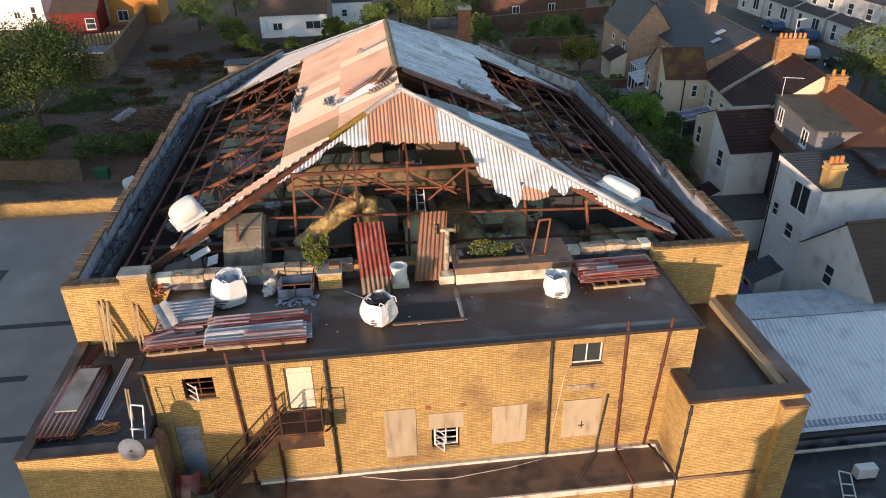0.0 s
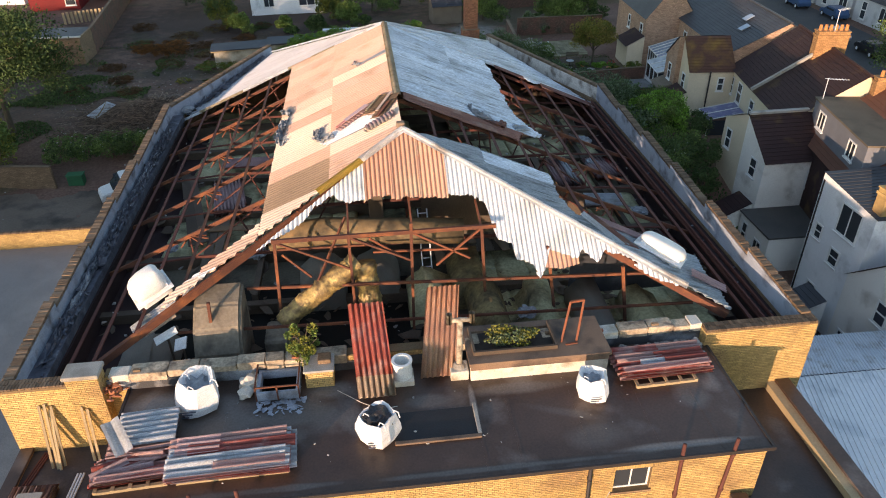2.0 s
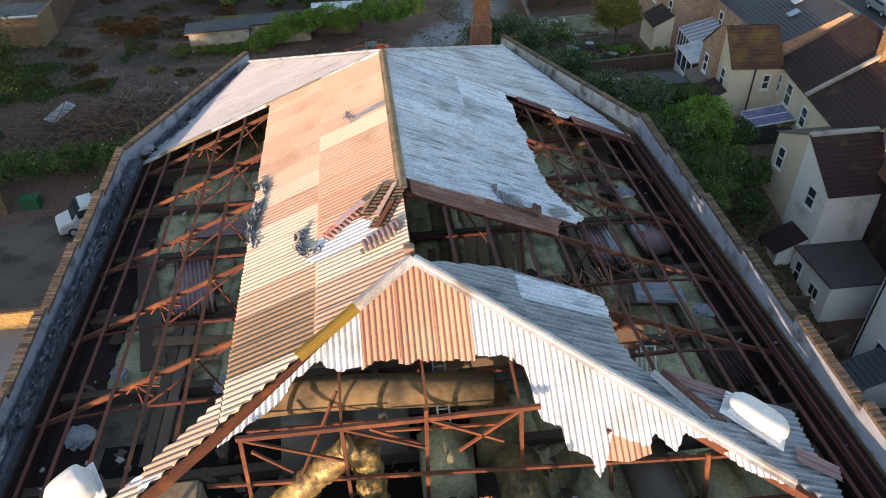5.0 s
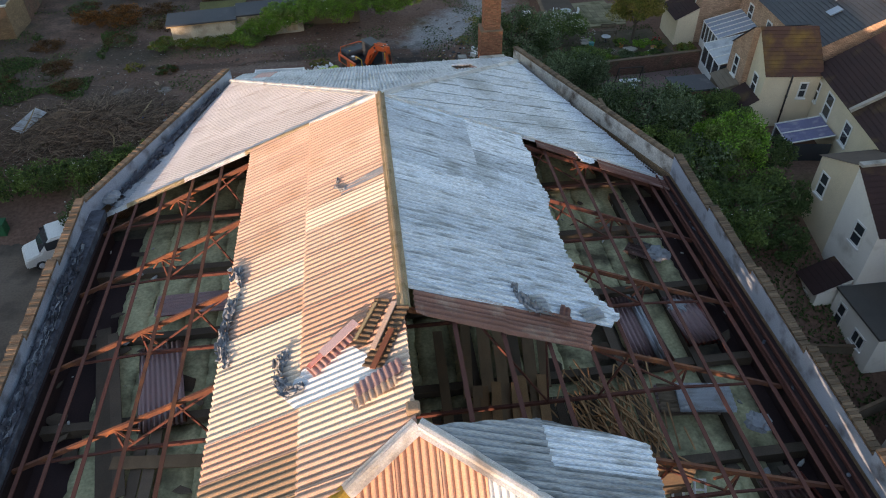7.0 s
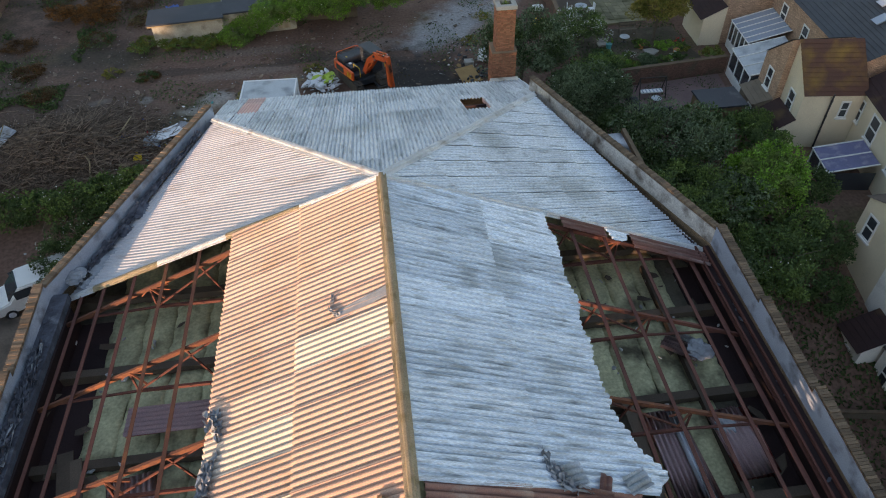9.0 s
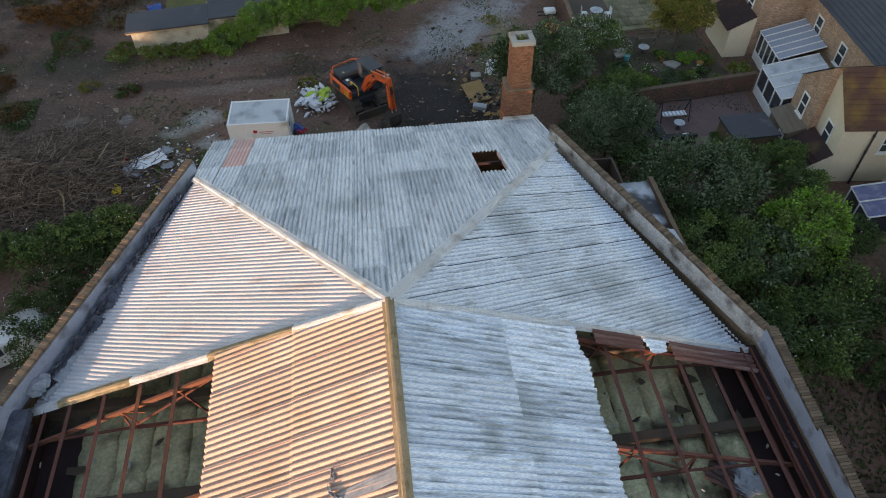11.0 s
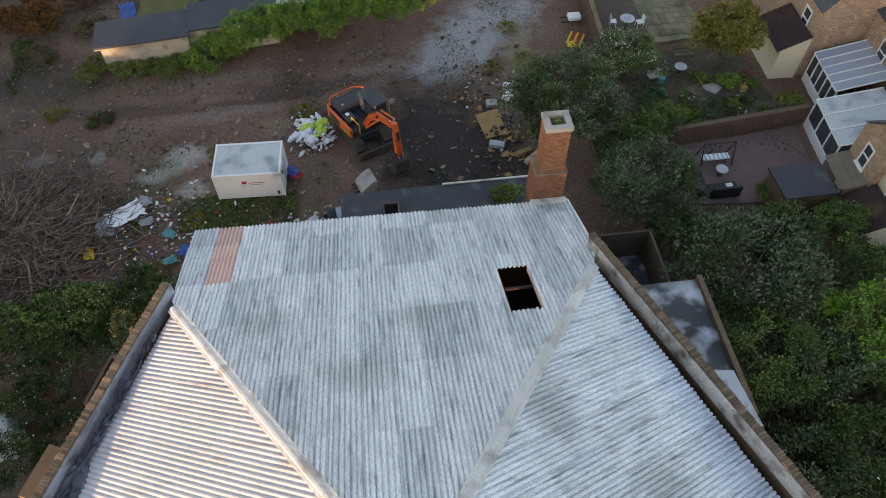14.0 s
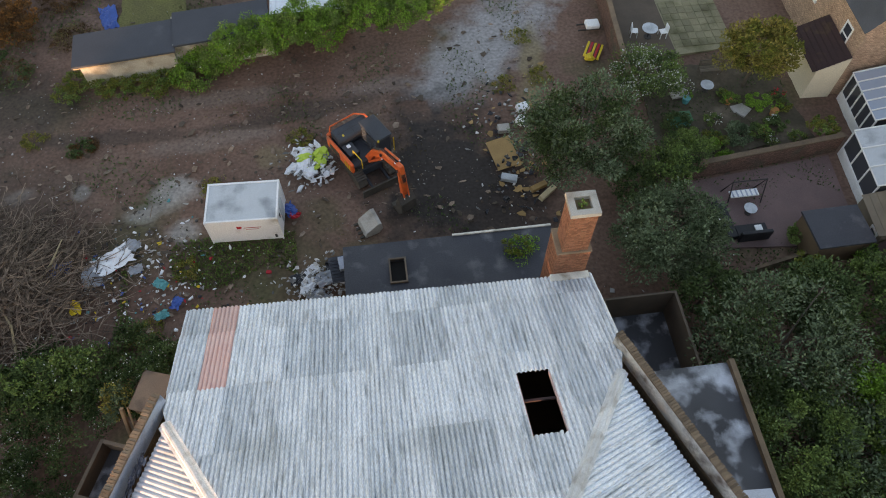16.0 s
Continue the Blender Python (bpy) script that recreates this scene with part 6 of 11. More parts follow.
# ---- front: doors, windows, boards ----
def window(name, x0, x1, z0, z1, y, bars_v, bars_h, mat, label, glass=PANE, ajar=False, depth=0.12):
    w = thing(name, ((x0 + x1) / 2, y, z0), label, "window", kind="structure")
    t = 0.05
    yy = y + depth
    part("outer_frame", boxes((x0, x0 + t, yy, yy + 0.06, z0, z1), (x1 - t, x1, yy, yy + 0.06, z0, z1), (x0 + t, x1 - t, yy, yy + 0.06, z0, z0 + t), (x0 + t, x1 - t, yy, yy + 0.06, z1 - t, z1)), mat, w)
    for i in range(1, bars_v + 1):
        x = x0 + (x1 - x0) * i / (bars_v + 1)
        part("glazing_bar", boxes((x - 0.02, x + 0.02, yy + 0.002, yy + 0.05, z0 + t, z1 - t)), mat, w)
    for i in range(1, bars_h + 1):
        z = z0 + (z1 - z0) * i / (bars_h + 1)
        part("glazing_bar", boxes((x0 + t, x1 - t, yy + 0.004, yy + 0.048, z - 0.018, z + 0.018)), mat, w)
    if glass:
        part("pane", boxes((x0 + t, x1 - t, yy + 0.02, yy + 0.028, z0 + t, z1 - t)), glass, w)
    part("sill", boxes((x0 - 0.06, x1 + 0.06, y - 0.06, y + depth + 0.05, z0 - 0.09, z0 - 0.002)), BRICK_FAR, w)
    return w
w1 = window("window_1", -6.5, -5.52, 6.78, 7.6, FY, 1, 2, RUST, "rusted steel casement window with broken panes", glass=None)
bm = bmesh.new()
for k in range(3):
    bar(bm, (-6.35, FY + 0.02, 6.9 + 0.25 * k), (-6.02, FY - 0.28, 6.9 + 0.25 * k), 0.03)
bar(bm, (-6.02, FY - 0.28, 6.85), (-6.02, FY - 0.28, 7.5), 0.03, up=(0, 1, 0))
part("open_casement", bm, WHITE_PAINT, w1, "casement hanging open")
window("window_2", 6.52, 7.6, 6.82, 7.71, FY, 1, 0, WHITE_PAINT, "white two-light window with dark glass")
w3 = window("window_3", 1.68, 2.55, 3.57, 4.5, FY, 1, 2, WHITE_PAINT, "small white steel casement below a plywood board", glass=None)
bm = bmesh.new()
for k in range(4):
    bar(bm, (1.72, FY + 0.05, 3.65 + 0.26 * k), (2.0, FY - 0.3, 3.65 + 0.26 * k), 0.03)
bar(bm, (2.0, FY - 0.3, 3.63), (2.0, FY - 0.3, 4.45), 0.03, up=(0, 1, 0)); bar(bm, (1.72, FY + 0.05, 3.63), (1.72, FY + 0.05, 4.45), 0.03, up=(0, 1, 0))
part("open_casement", bm, WHITE_PAINT, w3, "casement hanging open")
def board(x0, x1, z0, z1, mat, label, name="boarding", proud=0.02):
    b = thing(name, ((x0 + x1) / 2, FY, z0), label, "board")
    n = 1
    for i in range(n):
        a, c = x0 + (x1 - x0) * i / n, x0 + (x1 - x0) * (i + 1) / n
        part("panel", rbox(a + 0.004, c - 0.004, FY - proud - 0.02, FY + 0.05, z0, z1, 0.006), mat, b)
    return b
board(-0.06, 1.05, 3.32, 5.52, PLY, "tall weathered plywood board over an opening")
board(1.5, 2.75, 4.48, 5.2, PLY, "plywood board above a small window")
board(3.78, 5.04, 3.51, 5.28, PLY, "weathered plywood board over a window")
b = board(6.36, 7.78, 3.48, 5.24, PLY, "weathered plywood board with a dark stencilled mark")
part("mark", boxes((7.08, 7.12, FY - 0.046, FY - 0.04, 3.9, 4.22), (6.98, 7.2, FY - 0.046, FY - 0.04, 4.0, 4.05)), TAR, b)
d = thing("door_1", (-2.8, FY, 5.92), "peeling white boarded door on the fire escape", "door", kind="structure")
part("leaf", rbox(-3.2, -2.35, FY + 0.06, FY + 0.11, 5.94, 7.68, 0.01), DOORWHITE, d)
part("lining", boxes((-3.25, -3.2, FY + 0.02, FY + 0.2, 5.92, 7.72), (-3.2, -2.33, FY + 0.02, FY + 0.2, 7.68, 7.72)), TIMBER, d)
for z in (6.25, 7.35):
    part("ledge_rail", boxes((-3.15, -2.4, FY + 0.045, FY + 0.06, z, z + 0.1)), DOORWHITE, d)
blk = thing("blocked_doorway", (-6.7, FY, 3.2), "doorway blocked up with grey concrete blocks", "doorway", kind="structure")
for r in range(11):
    for c in range(3):
        x0 = -7.1 + c * 0.3 - (0.15 if r % 2 else 0)
        part("block", boxes((max(x0 + 0.006, -7.1), min(x0 + 0.294, -6.3), FY + 0.05, FY + 0.15, 3.2 + r * 0.218 + 0.006, 3.2 + (r + 1) * 0.218 - 0.006)), RENDER_GREY, blk)
part("mortar_bed", boxes((-7.1, -6.3, FY + 0.07, FY + 0.16, 3.2, 5.6)), CONC, blk)
lin = thing("soldier_lintels", (0, FY, 7), "brick soldier lintels over the openings", "lintel", kind="structure")
for x0, x1, z in ((-6.6, -5.42, 7.62), (-3.4, -2.2, 7.74), (-0.45, -0.05, 5.3), (6.4, 7.62, 7.73)):
    x = x0
    while x < x1 - 0.03:
        part("brick", boxes((x + 0.005, x + 0.07, FY - 0.014, FY + 0.02, z, z + 0.21)), BRICK, lin)
        x += 0.075
part("stone", boxes((6.42, 7.58, FY - 0.02, FY + 0.02, 5.7, 5.92)), COPE_OLD, lin, "pale stone lintel")
for x in (1.5, 2.74):
    part("air_brick", boxes((x - 0.1, x + 0.1, FY - 0.02, FY + 0.01, 5.42, 5.57)), BRICK_RED, lin, "red terracotta air brick")
# downpipes
def pipe(name, pts, r, mat, label, collars=True, group="downpipes"):
    p = thing(name, pts[0], label, "pipe", group)
    bm = bmesh.new(); tube(bm, pts, r, 10); part("pipe_run", bm, mat, p, smooth=True)
    if collars:
        a, b = Vector(pts[0]), Vector(pts[-1])
        for k in range(4):
            q = a.lerp(b, (k + 0.4) / 4)
            d = (b - a).normalized()
            bm = bmesh.new(); tube(bm, [q - d * 0.05, q + d * 0.05], r * 1.35, 10); part("collar", bm, mat, p, smooth=True)
    return p
for xt, xb in ((-4.95, -4.75), (-3.75, -3.72), (-1.88, -1.8), (5.75, 5.85), (8.35, 8.5), (9.9, 9.6)):
    pipe("downpipe", [(xt, FY - 0.09, FZ + (0.0 if xt in (-1.88, 5.75) else 0.45)), (xb, FY - 0.09, LZ)], 0.055, RUST_DARK if xt > 8 or xt < -3 else DARKPIPE, "dark cast-iron downpipe on the brick front")
pipe("downpipe", [(7.95, FY - 0.08, 5.4), (7.75, FY - 0.08, LZ + 0.3), (7.7, FY - 0.3, LZ + 0.1), (6.6, 16.9, LZ + 0.06)], 0.04, DARKPIPE, "thin dark pipe running down and over the ledge", False)
for x in (-3.7, 8.5):
    pipe("ledge_pipe", [(x, FY - 0.2, LZ + 0.1), (x + 0.05, 16.62, LZ + 0.08), (x + 0.05, 16.55, LZ - 1.0)], 0.05, RUST_DARK, "pipe crossing the ledge roof", False)
pipe("ledge_pipe", [(9.75, FY - 0.2, LZ + 0.2), (10.12, 17.2, LZ + 0.1), (10.12, 16.6, LZ + 0.1), (10.14, 16.6, LZ - 1.2)], 0.05, DARKPIPE, "black pipe along the ledge end", False)
pipe("tower_pipe", [(10.22, 16.66, TZ - 0.1), (10.16, 16.66, LZ + 0.1)], 0.05, DARKPIPE, "black downpipe on the tower corner")
pipe("cable", [(6.45, FY - 0.02, 6.85), (6.3, FY - 0.02, 6.4), (5.95, FY - 0.02, 3.0)], 0.012, WHITE_FLASH, "thin white cable on the brick front", False, "cables")
pipe("cable", [(5.9, FY - 0.2, LZ + 0.02), (4.4, FY - 0.5, LZ + 0.02), (2.2, FY - 0.75, LZ + 0.02), (0.4, FY - 0.6, LZ + 0.02), (-1.0, FY - 0.25, LZ + 0.02)], 0.012, WHITE_FLASH, "pale cable lying on the ledge", False, "cables")
pipe("corner_pipe", [(FX0 - 0.05, FY - 0.06, 7.9), (FX0 - 0.02, FY - 0.06, 3.0)], 0.06, DARKPIPE, "pipes at the corner of the front block", True, "downpipes")
# ---- fire escape ----
fe = thing("fire_escape", (-4, 17.9, LZ), "rusted steel fire escape stair with mesh landing", "stair")
part("landing", boxes((-3.55, -2.05, 17.35, FY - 0.02, 5.8, 5.86)), STAIR_RUST, fe)
A, B = Vector((-3.4, 17.9, 5.8)), Vector((-6.2, 17.6, 2.8))
for dy in (-0.42, 0.42):
    bm = bmesh.new(); bar(bm, A + Vector((0, dy, 0)), B + Vector((0, dy, 0)), 0.06, 0.22); part("stringer", bm, STAIR_RUST, fe)
for h in (0.12, 0.3, 0.48):
    for dy in (-0.44, 0.44):
        bm = bmesh.new(); bar(bm, A + Vector((0, dy, h)), B + Vector((0, dy, h)), 0.02, 0.05); part("side_slat", bm, STAIR_RUST, fe)
for k in range(15):
    q = A.lerp(B, (k + 0.5) / 15)
    part("tread", boxes((q.x - 0.12, q.x + 0.12, q.y - 0.4, q.y + 0.4, q.z - 0.015, q.z + 0.015)), STAIR_RUST, fe)
for dy in (-0.44, 0.44):
    for h in (0.5, 0.95):
        bm = bmesh.new(); bar(bm, A + Vector((0, dy, h)), B + Vector((0, dy, h)), 0.035); part("handrail", bm, STAIR_RUST, fe)
    for k in range(5):
        q = A.lerp(B, k / 4) + Vector((0, dy, 0))
        bm = bmesh.new(); bar(bm, q, q + Vector((0, 0, 0.97)), 0.035); part("baluster", bm, STAIR_RUST, fe)
for h in (0.5, 0.95):
    bm = bmesh.new(); bar(bm, (-3.4, 17.36, 5.86 + h), (-2.06, 17.36, 5.86 + h), 0.035); part("handrail", bm, STAIR_RUST, fe)
    bm = bmesh.new(); bar(bm, (-2.06, 17.36, 5.86 + h), (-2.06, FY - 0.05, 5.86 + h), 0.035); part("handrail", bm, STAIR_RUST, fe)
for x in (-3.4, -2.6, -2.06):
    bm = bmesh.new(); bar(bm, (x, 17.36, 5.8), (x, 17.36, 6.85), 0.035, up=(0, 1, 0)); part("baluster", bm, STAIR_RUST, fe)
bm = bmesh.new(); prism(bm, [(-3.5, 17.33, 5.2), (-2.08, 17.33, 5.2), (-2.08, 17.33, 5.8), (-3.5, 17.33, 5.8)], (0, 0.02, 0)); part("mesh_panel", bm, STAIR_RUST, fe)
for x in (-3.2, -2.0):
    bm = bmesh.new(); bar(bm, (x, 17.4, 5.8), (x, FY, 4.9), 0.06); part("bracket", bm, STAIR_RUST, fe)
for k, (x, y, z, mt) in enumerate(((-6.5, 17.3, LZ + 0.35, PLASTER_GREY), (-7.0, 17.7, 3.6, SHEET_RED))):
    bm = bmesh.new(); tube(bm, [(x, y, z - 0.7), (x + 0.25, y + 0.1, z + 0.8)], 0.42, 14, False)
    for v in list(bm.verts):
        if v.co.y > y + 0.12:
            bm.verts.remove(v)
    bmesh.ops.solidify(bm, geom=list(bm.faces), thickness=0.03)
    tagged(part("curved_sheet", bm, mt, smooth=True), "curved sheet stood beside the fire escape", "sheet", "curved sheets")
dish = thing("satellite_dish", (-7.9, 16.95, AZ), "grey satellite dish on the annex edge", "satellite dish")
bm = bmesh.new()
rings = [[bm.verts.new((-7.85 + r * math.cos(a) * 0.8, 16.7 + r * r * 0.25 - 0.1, AZ + 0.2 + r * math.sin(a))) for a in [k * math.pi / 8 for k in range(16)]] for r in (0.05, 0.25, 0.48)]
for q0, q1 in zip(rings, rings[1:]):
    for k in range(16):
        bm.faces.new((q0[k], q0[(k + 1) % 16], q1[(k + 1) % 16], q1[k]))
bmesh.ops.solidify(bm, geom=list(bm.faces), thickness=0.02)
part("reflector", bm, RENDER_GREY, dish, smooth=True)
bm = bmesh.new(); bar(bm, (-7.85, 16.75, AZ + 0.2), (-7.8, 17.05, AZ), 0.05); part("arm", bm, DARKPIPE, dish)
chair = thing("lawn_chair", (-7.75, 17.3, AZ), "bent aluminium chair frame at the roof edge", "chair")
for a, b in (((-8.0, 17.3, AZ), (-7.9, 17.6, AZ + 1.2)), ((-7.6, 17.2, AZ), (-7.5, 17.5, AZ + 1.2)), ((-7.9, 17.6, AZ + 1.2), (-7.5, 17.5, AZ + 1.2)), ((-8.0, 17.35, AZ + 0.45), (-7.6, 17.25, AZ + 0.45))):
    bm = bmesh.new(); bar(bm, a, b, 0.04); part("leg", bm, SHEET_TIN, chair)
for k, (x, y) in enumerate(((-8.35, 18.3), (-8.25, 18.25))):
    bm = bmesh.new(); bar(bm, (x, y, AZ), (x - 0.1, y + 0.5, AZ + 0.9), 0.05); tagged(part("timber_length", bm, TIMBER_PALE), "pale timber length leaning at the roof edge", "timber", "timbers on the annex")
# annex roof: poles leaning on the pier, sheet pile with a door on top, coil, lengths
for k, (x, y0, top) in enumerate(((-10.15, 21.95, 8.2), (-9.98, 21.9, 8.25), (-9.8, 22.0, 8.15), (-9.88, 21.85, 8.0), (-8.95, 22.1, 8.0), (-8.8, 22.1, 7.9))):
    bm = bmesh.new(); bar(bm, (x, y0, AZ), (x - 0.12, 22.7, top), 0.075, 0.05); tagged(part("scaffold_plank", bm, TIMBER_PALE), "pale timber pole leaning on the brick pier", "timber", "poles against the pier")
pile = loose_stack("sheet_pile", -10.35, 19.3, AZ, 3.6, 1.25, -2, [SHEET_LILAC, SHEET_TIN, SHEET_BROWN, SHEET_LILAC], 5, "pile of dusty corrugated sheets on the annex roof", 61, spread=0.05)
slab = tagged(part("door_panel", rbox(-0.36, 0.36, -1.1, 1.1, 0, 0.06, 0.015, pose(-10.3, 19.6, AZ + 0.37, 0, 0, -2)), CONC), "grey stone-coloured panel lying on the sheet pile", "panel")
for k in range(3):
    bm = bmesh.new(); bar(bm, (-9.45 + 0.09 * k, 18.4, AZ + 0.03), (-9.3 + 0.09 * k, 21.6, AZ + 0.03), 0.05); tagged(part("pipe_length", bm, SHEET_TIN), "grey pipe length lying on the roof", "pipe", "lengths on the annex")
for k in range(3):
    bm = bmesh.new(); bar(bm, (-10.9 + 0.08 * k, 21.0, AZ + 0.03), (-10.6 + 0.08 * k, 22.6, AZ + 0.03), 0.05); tagged(part("pipe_length", bm, RUST_DARK), "dark pipe length lying on the roof", "pipe", "lengths on the annex")
coil = thing("cable_coil", (-9.1, 17.9, AZ), "tangled orange cable coil on the felt", "cable")
bm = bmesh.new()
rr = random.Random(3)
pts = [(-9.1 + 0.5 * math.cos(a * 0.9) * rr.uniform(0.4, 1.2), 17.9 + 0.32 * math.sin(a) * rr.uniform(0.4, 1.2), AZ + 0.03 + 0.05 * rr.random()) for a in [k * 0.55 for k in range(70)]]
tube(bm, pts, 0.014, 5); part("loops", bm, POT, coil)

# ---- things on the flat roof ----
def bulk_bag(x, y, s, seed, full, label, lean=(0, 0)):
    """A slumped woven bag with folds, standing a little askew."""
    r = random.Random(seed)
    b = thing("bulk_bag", (x, y, FZ), label, "bulk bag", "bulk bags on the roof")
    bm = bmesh.new()
    prof = ((0.40, 0.0), (0.52, 0.08), (0.57, 0.26), (0.55, 0.46), (0.50, 0.64), (0.44, 0.80), (0.36, 0.74), (0.32, 0.62), (0.0, 0.58))
    n = 14
    fold = [r.uniform(-0.07, 0.07) for _ in range(n)]
    rim = [r.uniform(-0.05, 0.07) for _ in range(n)]
    rings = []
    for k, (q, z) in enumerate(prof):
        rings.append([])
        for i in range(n):
            a = 2 * math.pi * i / n
            sq = 1 / max(abs(math.cos(a)), abs(math.sin(a))) ** 0.6
            w = q * sq * s * (1 + fold[i] * min(1, k / 3) + r.uniform(-0.03, 0.03))
            zz = 1.15 * z * s * (1 + (rim[i] if 3 < k < 7 else 0))
            rings[-1].append(bm.verts.new((x + w * math.cos(a + 0.4 * seed) + lean[0] * zz, y + w * math.sin(a + 0.4 * seed) + lean[1] * zz, FZ + zz)))
    for q0, q1 in zip(rings, rings[1:]):
        for i in range(n):
            bm.faces.new((q0[i], q0[(i + 1) % n], q1[(i + 1) % n], q1[i]))
    bmesh.ops.remove_doubles(bm, verts=bm.verts, dist=0.002)
    part("sack", bm, BAG, b)
    for k in range(4):
        a = 2 * math.pi * k / 4 + 0.4 * seed + 0.78
        p = Vector((x + 0.42 * s * math.cos(a) + lean[0] * 0.75 * s, y + 0.42 * s * math.sin(a) + lean[1] * 0.75 * s, FZ + 0.87 * s))
        bm = bmesh.new(); tube(bm, [p, p + Vector((0.05, 0.03, 0.1)) * s, p + Vector((0.16, -0.02, 0.06)) * s, p + Vector((0.2, -0.05, -0.12)) * s], 0.02, 6); part("lifting_loop", bm, BAG, b)
    lm = lump(r, 0.42 * s, 0.55, 3)
    bmesh.ops.transform(lm, matrix=pose(x + lean[0] * 0.6 * s, y + lean[1] * 0.6 * s, FZ + (0.76 if full else 0.6) * s), verts=lm.verts)
    part("filling", lm, BLACKBAG if full else POLYGREY, b)
    for k in range(3):
        part("print", boxes((x - 0.3 * s, x + (0.1 - 0.1 * k) * s, y - 0.63 * s, y - 0.615 * s, FZ + (0.36 - 0.09 * k) * s, FZ + (0.40 - 0.09 * k) * s)), BAG_INK, b)
bulk_bag(-5.4, 22.1, 1.12, 1, False, "white woven bulk bag half filled with rubbish", (0.1, 0.12))
bulk_bag(0.0, 20.2, 1.0, 2, True, "white woven bulk bag filled with black sacks", (0.02, -0.08))
bulk_bag(6.6, 21.0, 0.84, 3, False, "white woven bulk bag slumped and torn", (-0.1, 0.15))
def sheet_bundle(x, y, z0, L, W, turn, base, layers, top, label, seed, pitch=0.2, amp=0.05):
    """Corrugated sheets piled with their waves nested, ends uneven, narrower broken lengths on top."""
    r = random.Random(seed)
    st = thing("sheet_stack", (x, y, z0), label, "roofing sheets", "sheets on the flat roof")
    z = z0 + amp
    for k in range(layers):
        bm = wavy((0, 0, 0), (0, 1, 0), (1, 0, 0), -W / 2, W / 2, -L / 2, L / 2, None, pitch, amp, 0, thick=0.012)
        bmesh.ops.transform(bm, matrix=pose(x + r.uniform(-0.12, 0.12), y + r.uniform(-0.03, 0.03), z, 0, 0, turn + r.uniform(-1.5, 1.5)), verts=bm.verts)
        part("sheet", bm, base[k % len(base)], st)
        z += 0.055
    c, s_ = math.cos(math.radians(turn)), math.sin(math.radians(turn))
    for k, (dx, dy, l, w, tw, tilt, mt) in enumerate(top):
        bm = wavy((0, 0, 0), (0, 1, 0), (1, 0, 0), -w / 2, w / 2, -l / 2, l / 2, None, pitch, amp, 0, thick=0.012)
        bmesh.ops.transform(bm, matrix=pose(x + dx * c - dy * s_, y + dx * s_ + dy * c, z + 0.012 * k, tilt, r.uniform(-1, 1), turn + tw), verts=bm.verts)
        part("sheet", bm, mt, st)
    return st
RD, PK, ZN, LI, CR = SHEET_RED, SHEET_PINK, SHEET_TIN, SHEET_LILAC, SHEET_CREAM
sheet_bundle(-4.05, 19.7, FZ + 0.12, 3.3, 1.4, 1.5, (PK, ZN, RD, LI), 6,
             ((-0.1, 0.55, 3.2, 0.4, 0.5, 2, PK), (0.3, 0.2, 2.9, 0.4, 0, 4, RD), (-0.1, -0.18, 3.2, 0.4, 0.4, 0, ZN), (-0.9, 0.3, 1.2, 0.6, -1, 3, LI), (0.55, -0.5, 1.9, 0.3, 0.5, -4, PK)),
             "stack of red, pink and zinc corrugated sheets at the roof edge", 71)
sheet_bundle(-6.65, 20.75, FZ + 0.02, 1.75, 1.5, 4, (PK, RD, LI), 7,
             ((0.12, 0.2, 1.65, 1.3, 0, 2, ZN), (0.14, 0.22, 1.6, 1.25, 1, 2, ZN)),
             "pale zinc corrugated sheets on top of red ones", 73)
hp = sheet_bundle(-6.75, 19.65, FZ + 0.1, 1.9, 0.9, 3, (RD, LI, PK), 3,
             ((-0.3, 0.15, 1.4, 0.3, 14, 14, RD), (0.35, 0.05, 1.2, 0.25, 22, -12, PK), (-0.1, -0.15, 1.5, 0.25, 4, 10, LI), (0.3, -0.3, 1.3, 0.22, 9, -14, RD), (0.1, 0.3, 1.5, 0.25, -5, 22, PK), (-0.5, -0.05, 1.0, 0.22, 28, 18, LI), (0.1, -0.38, 1.9, 0.25, 0, 0, PK)),
             "heap of broken red corrugated sheets at the roof corner", 72)
bm = wavy((0, 0, 0), (0, 1, 0), (1, 0, 0), -0.25, 0.25, -0.55, 0.55, None, 0.5, 0.05, 0, thick=0.014)
bmesh.ops.transform(bm, matrix=pose(-7.2, 20.45, FZ + 0.68, 10, 22, -58), verts=bm.verts)
part("ridge_cap", bm, SHEET_WHITE, hp, "folded white ridge piece")
sheet_bundle(9.05, 21.95, FZ + 0.12, 2.9, 1.3, 1.5, (RD, PK, RD, LI), 5,
             ((-0.7, 0.45, 1.5, 0.4, 0.5, 2, RD), (0.75, 0.42, 1.4, 0.4, -1, 3, PK), (-0.7, 0.1, 1.5, 0.4, 0, 2, PK), (0.6, 0.05, 1.6, 0.4, 1, 2, RD), (-0.3, -0.25, 0.9, 0.4, 0, 2, ZN), (0.75, -0.28, 1.4, 0.4, -1, 3, RD), (0, -0.5, 2.8, 0.3, 0.5, -3, PK)),
             "stack of dark red corrugated sheets on a pallet", 74)
